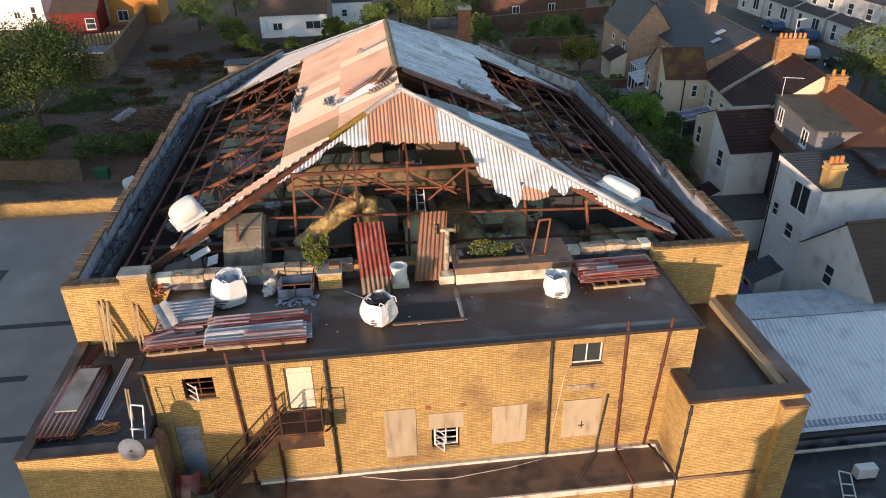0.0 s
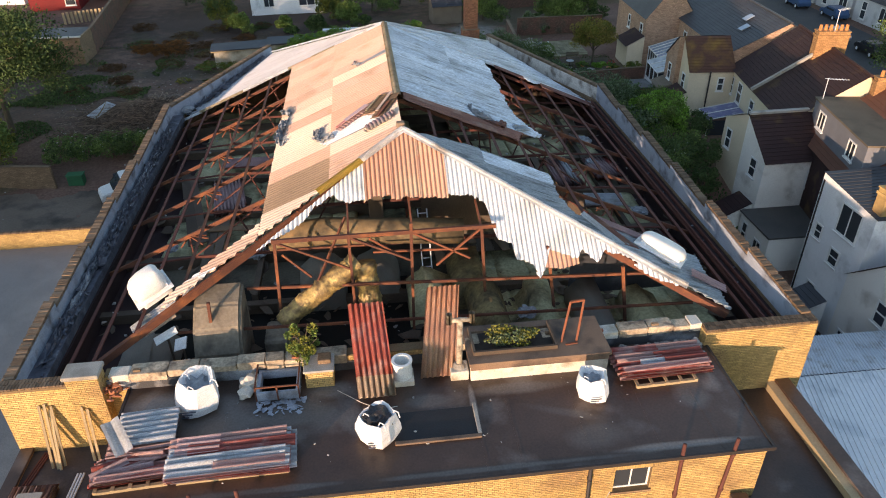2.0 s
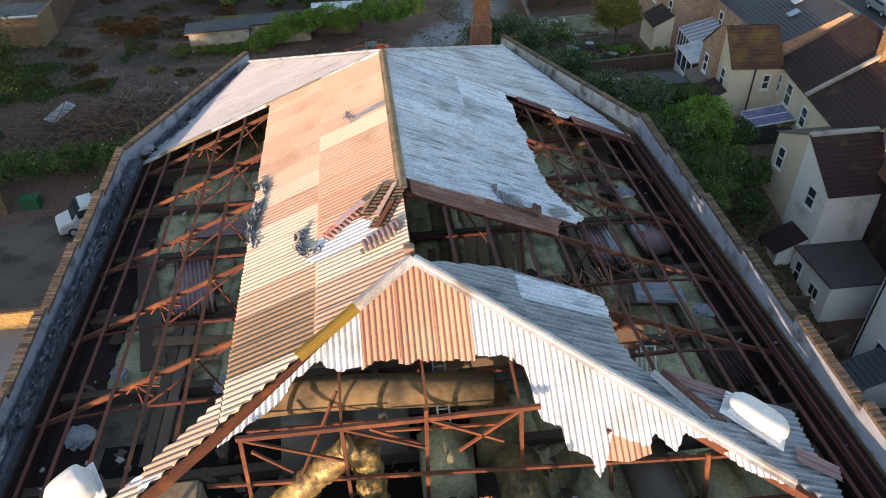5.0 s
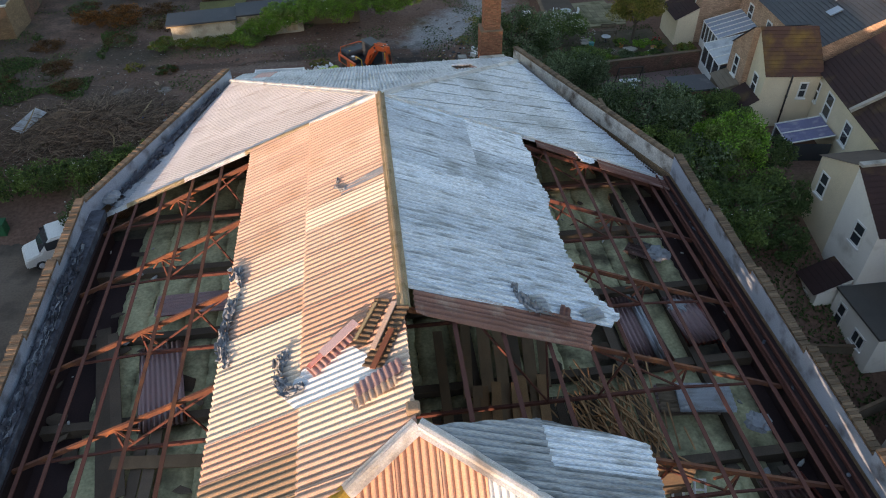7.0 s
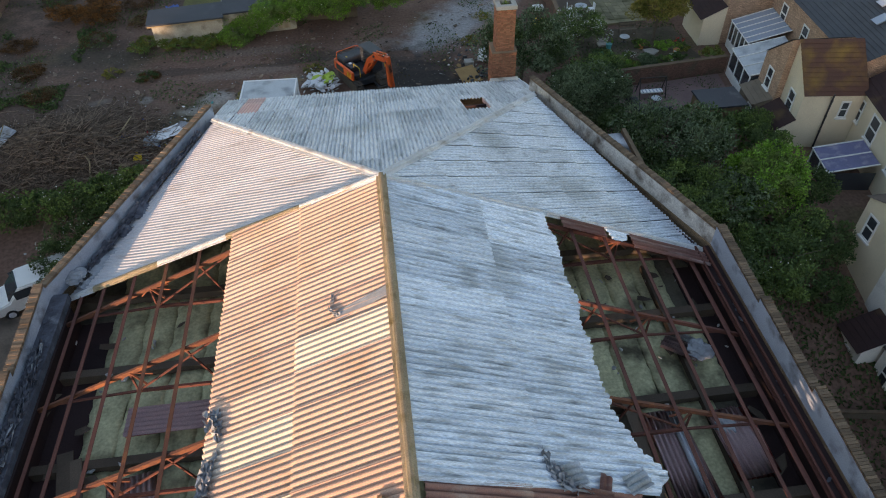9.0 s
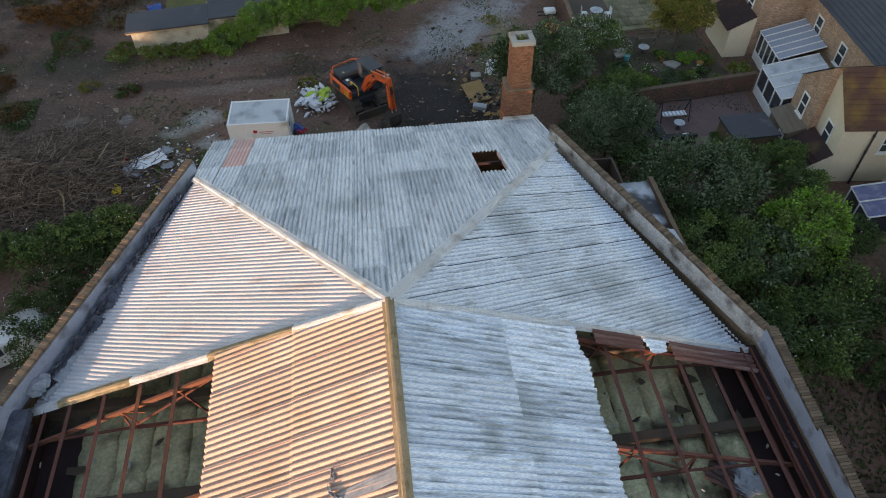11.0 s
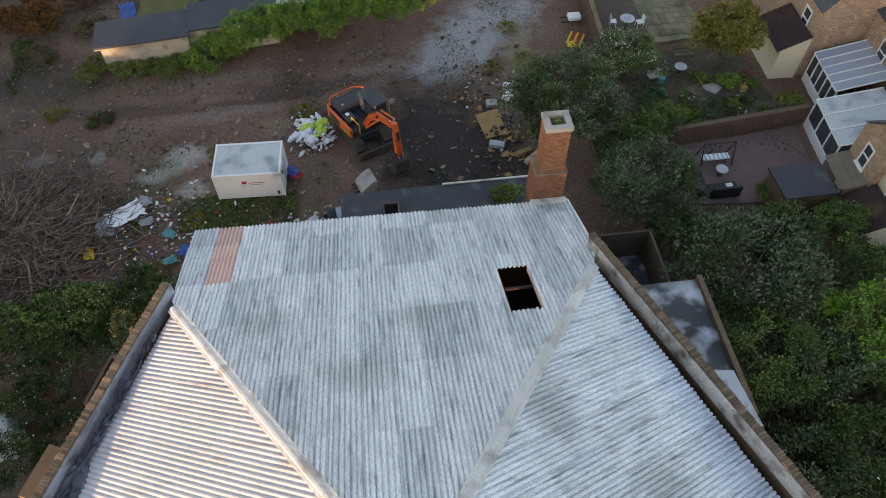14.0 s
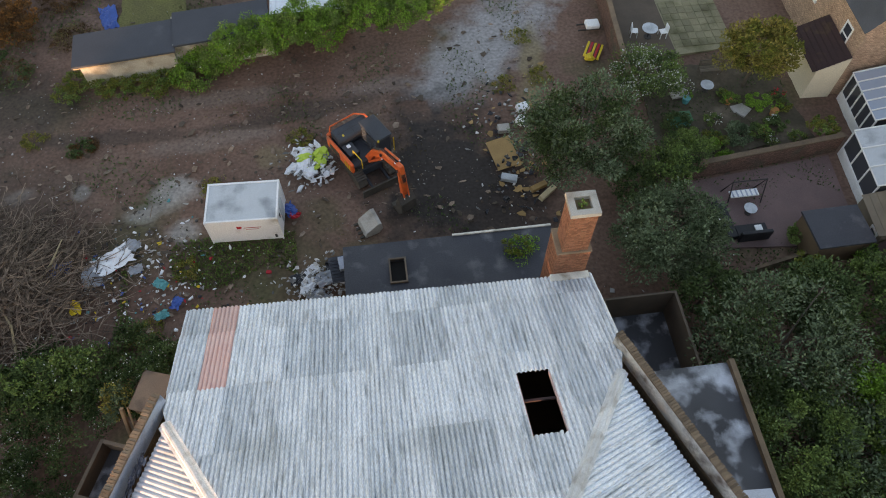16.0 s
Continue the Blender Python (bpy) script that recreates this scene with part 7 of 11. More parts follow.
def pallet(x, y, w, l, turn=0):
    p = thing("pallet", (x, y, FZ), "weathered pale timber pallet under sheets", "pallet", "pallets")
    m = pose(x, y, FZ, 0, 0, turn)
    for k in range(3):
        part("runner", boxes((-w / 2, w / 2, -l / 2 + k * (l - 0.1) / 2, -l / 2 + 0.1 + k * (l - 0.1) / 2, 0, 0.09), m=m), TIMBER_PALE, p)
    for k in range(5):
        part("deck_board", boxes((-w / 2 + k * (w - 0.1) / 4, -w / 2 + 0.1 + k * (w - 0.1) / 4, -l / 2, l / 2, 0.09, 0.112), m=m), TIMBER_PALE, p)
pallet(-6.7, 19.6, 1.9, 1.0, 3), pallet(9.0, 21.7, 2.0, 1.2, 2), pallet(-4.0, 19.6, 3.0, 0.9, 1)
# two long sheets leaning from the roof into the void
def leaning(x0, x1, p, q, mats, label):
    s = thing("leaning_sheet", p, label, "roofing sheet", "sheets leaning on the parapet")
    p, q = Vector(p), Vector(q)
    V = (q - p)
    cut = 0.0
    for k, (f, mt) in enumerate(mats):
        bm = wavy(p, (1, 0, 0), V, x0, x1, V.length * cut, V.length * f, None, (x1 - x0) / 6.5, 0.055, 0, thick=0.01)
        part("sheet" if k else "lower_sheet", bm, mt, s, smooth=True)
        cut = f
leaning(-0.55, 0.6, (0, 21.55, FZ + 0.2), (-0.2, 24.3, 9.9), [(0.22, SHEET_CREAM), (1.0, SHEET_RED)], "red corrugated sheet propped over the parapet")
leaning(-0.55, 0.55, (1.95, 22.2, FZ + 0.2), (2.45, 24.9, 9.9), [(1.0, SHEET_RUST)], "faded pink corrugated sheet propped over the parapet")
# roof hatch with rusted frame
ht = thing("roof_hatch", (-3.0, 22.6, FZ), "open roof hatch with rusted frame and pale rim", "hatch")
x0, x1, y0, y1 = HATCH
part("kerb", boxes((x0 - 0.1, x0, y0 - 0.1, y1 + 0.1, FZ, FZ + 0.3), (x1, x1 + 0.1, y0 - 0.1, y1 + 0.1, FZ, FZ + 0.3), (x0, x1, y0 - 0.1, y0, FZ, FZ + 0.3), (x0, x1, y1, y1 + 0.1, FZ, FZ + 0.3)), RENDER_GREY, ht)
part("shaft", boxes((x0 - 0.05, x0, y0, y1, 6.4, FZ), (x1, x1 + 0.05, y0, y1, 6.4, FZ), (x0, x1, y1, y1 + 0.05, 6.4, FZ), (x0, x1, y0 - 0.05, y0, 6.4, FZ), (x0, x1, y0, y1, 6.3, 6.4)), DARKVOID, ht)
for a, b in (((x0 - 0.1, y0 - 0.1), (x1 + 0.1, y0 - 0.1)), ((x1 + 0.1, y0 - 0.1), (x1 + 0.1, y1 + 0.15)), ((x1 + 0.1, y1 + 0.15), (x0 - 0.1, y1 + 0.15)), ((x0 - 0.1, y1 + 0.15), (x0 - 0.1, y0 - 0.1))):
    bm = bmesh.new(); bar(bm, (*a, FZ + 0.55), (*b, FZ + 0.55), 0.045); part("rail", bm, RUST, ht)
for a in ((x0 - 0.1, y0 - 0.1), (x1 + 0.1, y0 - 0.1), (x1 + 0.1, y1 + 0.15), (x0 - 0.1, y1 + 0.15), (-3.0, y0 - 0.1)):
    bm = bmesh.new(); bar(bm, (*a, FZ), (*a, FZ + 0.57), 0.045, up=(0, 1, 0)); part("rail_post", bm, RUST, ht)
for k, (x, y, s) in enumerate(((-3.95, 22.7, 0.28), (-4.0, 22.3, 0.22), (-3.85, 23.0, 0.2))):
    lm = lump(random.Random(80 + k), s, 0.9, 2); bmesh.ops.transform(lm, matrix=pose(x, y, FZ + s * 0.7), verts=lm.verts)
    tagged(part("plaster_lump", lm, WHITE_FLASH), "broken pale plaster lump beside the hatch", "rubble", "lumps by the hatch")
debris("slate_scraps", 60, lambda r: (r.uniform(-3.7, -2.2), r.uniform(21.4, 22.0), FZ + 0.03), 0.16, RENDER_GREY, "grey slate scraps in front of the hatch", 81, flat=0.1)
# small brick stub with a shrub on it
stub = thing("chimney_stub", (-1.75, 22.9, FZ), "low yellow brick chimney stub", "chimney")
brick_box("stack", -2.15, -1.3, 22.45, 23.2, FZ, FZ + 0.62, stub, 83)
part("cap", rbox(-2.2, -1.25, 22.4, 23.2, FZ + 0.62, FZ + 0.7, 0.02), CONC, stub)
part("brick_lump", rbox(-1.75, -1.35, 22.7, 23.1, FZ + 0.7, FZ + 0.86, 0.03), BRICK_FAR, stub)
# white clay vent pot and the tall vent pipe
pot = thing("vent_pot", (0.85, 22.4, FZ), "white cylindrical vent pot on a square base", "vent")
part("base", rbox(0.5, 1.2, 22.1, 22.75, FZ, FZ + 0.22, 0.03), WHITE_FLASH, pot)
bm = bmesh.new()
n = 20
prof = ((0.3, 0.22), (0.3, 0.75), (0.33, 0.78), (0.33, 0.84), (0.24, 0.84), (0.22, 0.4), (0.0, 0.4))
rings = [[bm.verts.new((0.85 + q * math.cos(2 * math.pi * i / n), 22.42 + q * math.sin(2 * math.pi * i / n), FZ + z)) for i in range(n)] for q, z in prof]
for q0, q1 in zip(rings, rings[1:]):
    for i in range(n):
        bm.faces.new((q0[i], q0[(i + 1) % n], q1[(i + 1) % n], q1[i]))
bmesh.ops.remove_doubles(bm, verts=bm.verts, dist=0.001)
part("pot", bm, WHITE_PAINT, pot, smooth=False)
vp = thing("vent_pipe", (2.65, 22.5, FZ), "white-grey soil vent pipe with a tee head", "vent pipe")
part("base", rbox(2.35, 2.93, 22.15, 22.72, FZ, FZ + 0.36, 0.04), WHITE_FLASH, vp)
bm = bmesh.new(); tube(bm, [(2.65, 22.45, FZ + 0.34), (2.65, 22.45, FZ + 0.5)], [0.24, 0.13], 12); part("collar", bm, CONC, vp)
bm = bmesh.new(); tube(bm, [(2.65, 22.45, FZ + 0.35), (2.7, 22.5, FZ + 2.2)], [0.1, 0.09], 12); part("stem", bm, PIPEWORN, vp, smooth=True)
bm = bmesh.new(); tube(bm, [(2.35, 22.5, FZ + 2.15), (3.05, 22.5, FZ + 2.15)], 0.075, 12); part("cross", bm, PIPEWORN, vp, smooth=True)
for x in (2.35, 3.05):
    bm = bmesh.new(); tube(bm, [(x, 22.5, FZ + 2.05), (x, 22.5, FZ + 2.4)], 0.1, 12, False); bmesh.ops.solidify(bm, geom=list(bm.faces), thickness=0.02); part("head", bm, PIPEWORN, vp, smooth=True)
# raised tank housing with pale base and open troughs
tank = thing("tank_housing", (5.2, 22.4, FZ), "low brown-topped tank housing with pale rendered sides", "housing")
TK = FZ + 0.62
part("base", boxes((2.98, 7.4, 22.1, 23.19, FZ, TK)), WHITE_FLASH, tank, "stained whitewashed base")
part("band", boxes((2.972, 7.408, 22.088, 22.1, TK - 0.2, TK)), LEDGE, tank, "red-brown band under the top")
for q in ((2.92, 7.46, 22.02, 22.448), (2.92, 3.198, 22.45, 23.9), (5.752, 7.46, 22.45, 23.9), (3.2, 5.75, 23.6, 23.9)):
    part("top_slab", boxes((*q, TK, TK + 0.13)), LEDGE, tank, "brown felt top")
part("rim", boxes((3.1, 5.8, 22.4, 22.48, TK + 0.13, TK + 0.27), (3.1, 3.18, 22.48, 23.7, TK + 0.13, TK + 0.27), (5.74, 5.82, 22.48, 23.7, TK + 0.13, TK + 0.27)), TIMBER, tank)
part("soil", boxes((3.2, 5.75, 22.45, 23.6, TK, TK + 0.04)), SOIL_BLACK, tank)
fr = thing("gate_frame", (6.25, 22.5, TK + 0.13), "rusted steel frame standing up from the tank housing", "frame")
for a, b in (((6.0, 22.7, TK + 0.13), (6.35, 23.2, FZ + 1.95)), ((6.5, 22.7, TK + 0.13), (6.8, 23.25, FZ + 1.95)), ((6.35, 23.2, FZ + 1.95), (6.8, 23.25, FZ + 1.95)), ((6.1, 22.55, TK + 0.13), (6.5, 22.6, TK + 0.13))):
    bm = bmesh.new(); bar(bm, a, b, 0.07); part("member", bm, RUST_ORANGE, fr)
kerb = thing("roof_kerb", (1.7, 19.9, FZ), "low pale weathered kerb round a patched roof area", "kerb")
part("front_kerb", rbox(0.45, 2.95, 19.72, 19.86, FZ, FZ + 0.07, 0.02), LEDGE, kerb)
part("side_kerb", rbox(2.85, 2.97, 19.86, 21.1, FZ, FZ + 0.07, 0.02), CONC, kerb)
part("patch", boxes((0.45, 2.85, 19.86, 21.0, FZ, FZ + 0.008)), TAR, kerb)
debris("roof_rubble", 330, lambda r: (min(10.7, max(7.6, r.gauss(9.7, 0.8))), min(23.1, 22.95 - abs(r.gauss(0, 0.32))), FZ + 0.02 + 0.1 * r.random()), 0.14, STONE, "pale broken rubble scattered by the parapet", 84, flat=0.6)
debris("roof_scraps", 45, lambda r: (r.uniform(-7, 10.6), r.uniform(18.8, 23.0), FZ + 0.01), 0.06, STONE, "scattered crumbs and scraps on the felt", 85)
debris("void_edge_rubble", 110, lambda r: (r.uniform(-8, 10.8), 23.7 + r.random() * 0.6, 7.3 + 0.5 * r.random()), 0.25, STONE, "rubble and plaster behind the parapet", 86)
debris("pier_rubble", 40, lambda r: (-8.1 + r.gauss(0, 0.25), 23.0 + r.gauss(0, 0.2), 8.2 + 0.3 * r.random()), 0.16, BRICK_RED, "broken brick at the fallen parapet end", 87, flat=0.6)
bm = bmesh.new(); tube(bm, [(-1.2, 22.2, FZ + 0.02), (-0.5, 21.6, FZ + 0.02), (0.1, 21.2, FZ + 0.02), (0.6, 21.0, FZ + 0.3)], 0.012, 5); tagged(part("rope", bm, WHITE_FLASH), "thin pale rope lying on the felt", "rope")

# ---- plants ----
def foliage(bm, centre, radii, n, size, rng, shell=0.55, lumps=9, reach=1.08, long=1.5):
    """Many small leaf blades in sprays, gathered in clumps."""
    cx, cy, cz = centre
    cl = []
    for k in range(lumps):
        a, b, c = rng.uniform(0, 6.283), rng.uniform(-0.5, 1), rng.uniform(0.4, 0.92)
        cl.append((c * math.cos(a) * math.sqrt(max(0, 1 - b * b * 0.6)), c * math.sin(a) * math.sqrt(max(0, 1 - b * b * 0.6)), b * 0.78, rng.uniform(0.15, 0.33)))
    for k in range(n):
        x, y, z, r = cl[k % lumps]
        v = Vector((rng.gauss(0, 1), rng.gauss(0, 1), rng.gauss(0, 1))).normalized()
        w = v * r * rng.uniform(shell, reach)
        p = Vector((cx + (x + w.x) * radii[0], cy + (y + w.y) * radii[1], cz + (z + w.z) * radii[2]))
        d = (v + Vector((rng.uniform(-1, 1), rng.uniform(-1, 1), rng.uniform(-0.6, 1))) * 0.75).normalized()
        s = (Matrix.Rotation(rng.uniform(0, 6.28), 3, d) @ d.orthogonal().normalized()) * size * rng.uniform(0.35, 0.65)
        f = d * size * long * rng.uniform(0.6, 1.3)
        bm.faces.new([bm.verts.new(q) for q in (p - f * 0.5, p + s, p + f * 0.5, p - s)])

def plant(name, x, y, z, h, radii, mats, n, size, label, category, seed, trunk=True, group="", blossom=0):
    """A trunk with limbs and a crown of leaf clumps."""
    rng = random.Random(seed)
    t = thing(name, (x, y, z), label, category, group)
    if trunk:
        bm = bmesh.new()
        tube(bm, [(x, y, z - 0.1), (x + 0.1, y, z + h * 0.3), (x + rng.uniform(-0.2, 0.2), y + rng.uniform(-0.2, 0.2), z + h * 0.62)], [0.03 * h, 0.022 * h, 0.012 * h], 7)
        for k in range(7):
            a = k * 0.9 + rng.random()
            b = z + h * rng.uniform(0.3, 0.55)
            tube(bm, [(x, y, b), (x + radii[0] * 0.35 * math.cos(a), y + radii[1] * 0.35 * math.sin(a), b + h * 0.18), (x + radii[0] * 0.75 * math.cos(a), y + radii[1] * 0.75 * math.sin(a), b + h * rng.uniform(0.2, 0.4))], [0.014 * h, 0.009 * h, 0.004 * h], 5)
        part("trunk", bm, BARK, t)
    cz = z + h - radii[2] - (0.0 if trunk else 0.12)
    # later colours fill the inner crown; a darker one there paints its shade
    for k, mt in enumerate(mats):
        bm = bmesh.new()
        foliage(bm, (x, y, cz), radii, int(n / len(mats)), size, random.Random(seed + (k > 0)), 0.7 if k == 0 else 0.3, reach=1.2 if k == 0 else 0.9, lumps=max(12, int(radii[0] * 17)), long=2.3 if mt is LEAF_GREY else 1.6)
        part("crown", bm, mt, t)
    if blossom:
        bm = bmesh.new(); foliage(bm, (x, y, cz + 0.1), [r * 1.04 for r in radii], blossom, size * 0.8, random.Random(seed), 1.02, max(10, int(radii[0] * 7))); tagged(part("flower_cover", bm, LEAF_WHITE, t), kind="stuff")
    return t
plant("shrub", -2.15, 23.1, FZ + 0.3, 1.75, (0.62, 0.5, 0.8), [LEAF_YEL, LEAF_GREEN], 2400, 0.05, "leafy green shrub growing from the chimney stub", "shrub", 90)
plant("shrub", 4.5, 23.0, FZ + 0.64, 0.8, (0.95, 0.45, 0.42), [LEAF_YEL, LEAF_GREY], 1800, 0.055, "pale green plant growing in the roof trough", "shrub", 91, trunk=False)

# ---- neighbouring houses ----
def courses(bm, a, b, c, d, step=0.3, lift=0.035):
    """Roof courses on the quad a b (eave) c d (top): each row laps over the one below."""
    a, b, c, d = (Vector(p) for p in (a, b, c, d))
    n = max(2, int(max((d - a).length, (c - b).length) / step))
    up = (b - a).cross(d - a).normalized()
    if up.z < 0:
        up = -up
    prev = None
    for i in range(n):
        lo = [bm.verts.new(p + up * lift) for p in (a.lerp(d, i / n), b.lerp(c, i / n))]
        hi = [bm.verts.new(p) for p in (a.lerp(d, (i + 1) / n), b.lerp(c, (i + 1) / n))]
        bm.faces.new((lo[0], lo[1], hi[1], hi[0]))
        if prev:
            bm.faces.new((prev[0], prev[1], lo[1], lo[0]))
        prev = hi

def pane_window(parent, m, face, u, z, w, h, x0, x1, y0, y1, mat=None, split=True):
    """A house window: frame, sash bar, glass and sill, set into the wall face named."""
    mat = mat or WHITE_PAINT
    def B(a0, a1, d0, d1, z0, z1):
        if face == "w":
            return (x0 - d1, x0 - d0, a0, a1, z0, z1)
        if face == "e":
            return (x1 + d0, x1 + d1, a0, a1, z0, z1)
        if face == "s":
            return (a0, a1, y0 - d1, y0 - d0, z0, z1)
        return (a0, a1, y1 + d0, y1 + d1, z0, z1)
    a0, a1 = u - w / 2, u + w / 2
    t = 0.1
    fr = part("window", boxes(B(a0, a0 + t, -0.02, 0.05, z, z + h), B(a1 - t, a1, -0.02, 0.05, z, z + h), B(a0 + t, a1 - t, -0.02, 0.05, z, z + t), B(a0 + t, a1 - t, -0.02, 0.05, z + h - t, z + h), m=m), mat, parent)
    part("pane", boxes(B(a0 + t, a1 - t, 0.0, 0.015, z + t, z + h - t), m=m), PANE, fr)
    if split:
        part("sash_bar", boxes(B(u - 0.035, u + 0.035, 0.015, 0.045, z + t, z + h - t), m=m) if w > h * 0.9 else boxes(B(a0 + t, a1 - t, 0.015, 0.045, z + h * 0.48, z + h * 0.54), m=m), mat, fr)
    part("sill", boxes(B(a0 - 0.06, a1 + 0.06, -0.02, 0.12, z - 0.09, z), m=m), mat, fr)

def house(label, x0, x1, y0, y1, zg, ze, zr, axis, wallm, roofm, wins=(), rot=0, chimneys=(), mono=None, over=0.2, wallm2=None, flat=False, category="house", name="house", group=""):
    """A house: walls, tiled roof, windows, chimneys. axis: the way its ridge runs; mono: the side of the high edge of a lean-to roof."""
    m = pose(x0, y0, 0, 0, 0, rot) @ pose(-x0, -y0, 0)
    h = thing(name, m @ Vector(((x0 + x1) / 2, (y0 + y1) / 2, zg)), label, category, group)
    bm = bmesh.new()
    T = lambda p: m @ Vector(p)
    xm, ym = (x0 + x1) / 2, (y0 + y1) / 2
    if flat:
        box(bm, x0, x1, y0, y1, zg, ze, m)
    elif mono:
        hi = {"n": (ze, ze, zr, zr), "s": (zr, zr, ze, ze), "e": (ze, zr, zr, ze), "w": (zr, ze, ze, zr)}[mono]
        c = [(x0, y0), (x1, y0), (x1, y1), (x0, y1)]
        lo = [bm.verts.new(T((*p, zg))) for p in c]
        tp = [bm.verts.new(T((*p, z))) for p, z in zip(c, hi)]
        bm.faces.new(lo[::-1]), bm.faces.new(tp)
        for i in range(4):
            bm.faces.new((lo[i], lo[(i + 1) % 4], tp[(i + 1) % 4], tp[i]))
    else:
        pts = [(x0, y0, zg), (x0, y1, zg), (x0, y1, ze), (x0, ym, zr), (x0, y0, ze)] if axis == "x" else [(x0, y0, zg), (x1, y0, zg), (x1, y0, ze), (xm, y0, zr), (x0, y0, ze)]
        off = m.to_3x3() @ (Vector((x1 - x0, 0, 0)) if axis == "x" else Vector((0, y1 - y0, 0)))
        prism(bm, [T(p) for p in pts], off)
    bmesh.ops.recalc_face_normals(bm, faces=bm.faces)
    part("wall", bm, wallm, h)
    if wallm2:
        f, mt, a0, a1 = wallm2
        z1 = ze + 0.0
        part("rendered_face", boxes((x0 - 0.02, x0 - 0.003, a0, a1, zg, z1) if f == "w" else (a0, a1, y0 - 0.02, y0 - 0.003, zg, z1), m=m), mt, h)
    bm = bmesh.new()
    o = over
    if flat:
        box(bm, x0 - 0.1, x1 + 0.1, y0 - 0.1, y1 + 0.1, ze, ze + 0.12, m)
    elif mono:
        k = (zr - ze) / ((y1 - y0) if mono in "ns" else (x1 - x0))
        dz = 0.05
        if mono == "n":
            courses(bm, T((x0 - 0.1, y0 - o, ze - k * o + dz)), T((x1 + 0.1, y0 - o, ze - k * o + dz)), T((x1 + 0.1, y1, zr + dz)), T((x0 - 0.1, y1, zr + dz)))
        elif mono == "e":
            courses(bm, T((x0 - o, y1, ze - k * o + dz)), T((x0 - o, y0, ze - k * o + dz)), T((x1, y0, zr + dz)), T((x1, y1, zr + dz)))
        elif mono == "s":
            courses(bm, T((x1 + 0.1, y1 + o, ze - k * o + dz)), T((x0 - 0.1, y1 + o, ze - k * o + dz)), T((x0 - 0.1, y0, zr + dz)), T((x1 + 0.1, y0, zr + dz)))
        else:
            courses(bm, T((x1 + o, y0, ze - k * o + dz)), T((x1 + o, y1, ze - k * o + dz)), T((x0, y1, zr + dz)), T((x0, y0, zr + dz)))
    elif axis == "x":
        k = (zr - ze) / (ym - y0)
        courses(bm, T((x0 - 0.1, y0 - o, ze - k * o + 0.05)), T((x1 + 0.1, y0 - o, ze - k * o + 0.05)), T((x1 + 0.1, ym, zr + 0.05)), T((x0 - 0.1, ym, zr + 0.05)))
        courses(bm, T((x1 + 0.1, y1 + o, ze - k * o + 0.05)), T((x0 - 0.1, y1 + o, ze - k * o + 0.05)), T((x0 - 0.1, ym, zr + 0.05)), T((x1 + 0.1, ym, zr + 0.05)))
    else:
        k = (zr - ze) / (xm - x0)
        courses(bm, T((x0 - o, y1 + 0.1, ze - k * o + 0.05)), T((x0 - o, y0 - 0.1, ze - k * o + 0.05)), T((xm, y0 - 0.1, zr + 0.05)), T((xm, y1 + 0.1, zr + 0.05)))
        courses(bm, T((x1 + o, y0 - 0.1, ze - k * o + 0.05)), T((x1 + o, y1 + 0.1, ze - k * o + 0.05)), T((xm, y1 + 0.1, zr + 0.05)), T((xm, y0 - 0.1, zr + 0.05)))
    part("roof", bm, roofm, h)
    if not flat and not mono:
        bm = bmesh.new()
        a, b = (T((x0 - 0.1, ym, zr + 0.08)), T((x1 + 0.1, ym, zr + 0.08))) if axis == "x" else (T((xm, y0 - 0.1, zr + 0.08)), T((xm, y1 + 0.1, zr + 0.08)))
        tube(bm, [a, b], 0.13, 6)
        part("ridge", bm, roofm, h)
    for wdw in wins:
        pane_window(h, m, *wdw[:5], x0, x1, y0, y1)
    for cx, cy, zb, zt, w, l, mt, npots in chimneys:
        ch = part("chimney", boxes((cx - w / 2, cx + w / 2, cy - l / 2, cy + l / 2, zb, zt), (cx - w / 2 - 0.06, cx + w / 2 + 0.06, cy - l / 2 - 0.06, cy + l / 2 + 0.06, zt - 0.35, zt - 0.2), (cx - w / 2 - 0.05, cx + w / 2 + 0.05, cy - l / 2 - 0.05, cy + l / 2 + 0.05, zt, zt + 0.08), m=m), mt, h)
        for k in range(npots):
            px, py = (cx, cy - l / 2 + l * (k + 0.5) / npots) if l >= w else (cx - w / 2 + w * (k + 0.5) / npots, cy)
            bm = bmesh.new(); tube(bm, [T((px, py, zt + 0.08)), T((px, py, zt + 0.5))], [0.14, 0.11], 10); part("chimney_pot", bm, POT, ch)
    return h

W, S = "w", "s"
# rear terrace, from the far end to the near one
house("brown brick terrace house with slate roof and white sash windows", 31.9, 41.9, 63.2, 84, -1.0, 4.9, 7.35, "y", HOUSE_BRICK, SLATE,
      [(W, 70.0, 2.6, 0.9, 1.5), (W, 73.5, 2.6, 0.9, 1.5), (W, 78.5, 2.4, 0.9, 1.5)], rot=-4, chimneys=((36.9, 75, 6.9, 8.6, 0.7, 1.2, HOUSE_BRICK, 4),))
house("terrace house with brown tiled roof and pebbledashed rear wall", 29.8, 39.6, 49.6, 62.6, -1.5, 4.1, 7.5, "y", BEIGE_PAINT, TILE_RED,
      [(W, 59.5, 1.9, 1.1, 1.7), (W, 56.3, 1.8, 1.0, 1.5), (W, 61.6, 2.0, 0.7, 1.5)], rot=-10, chimneys=((34.55, 56.4, 6.6, 8.75, 2.3, 0.8, CHIM_BRICK, 6),))
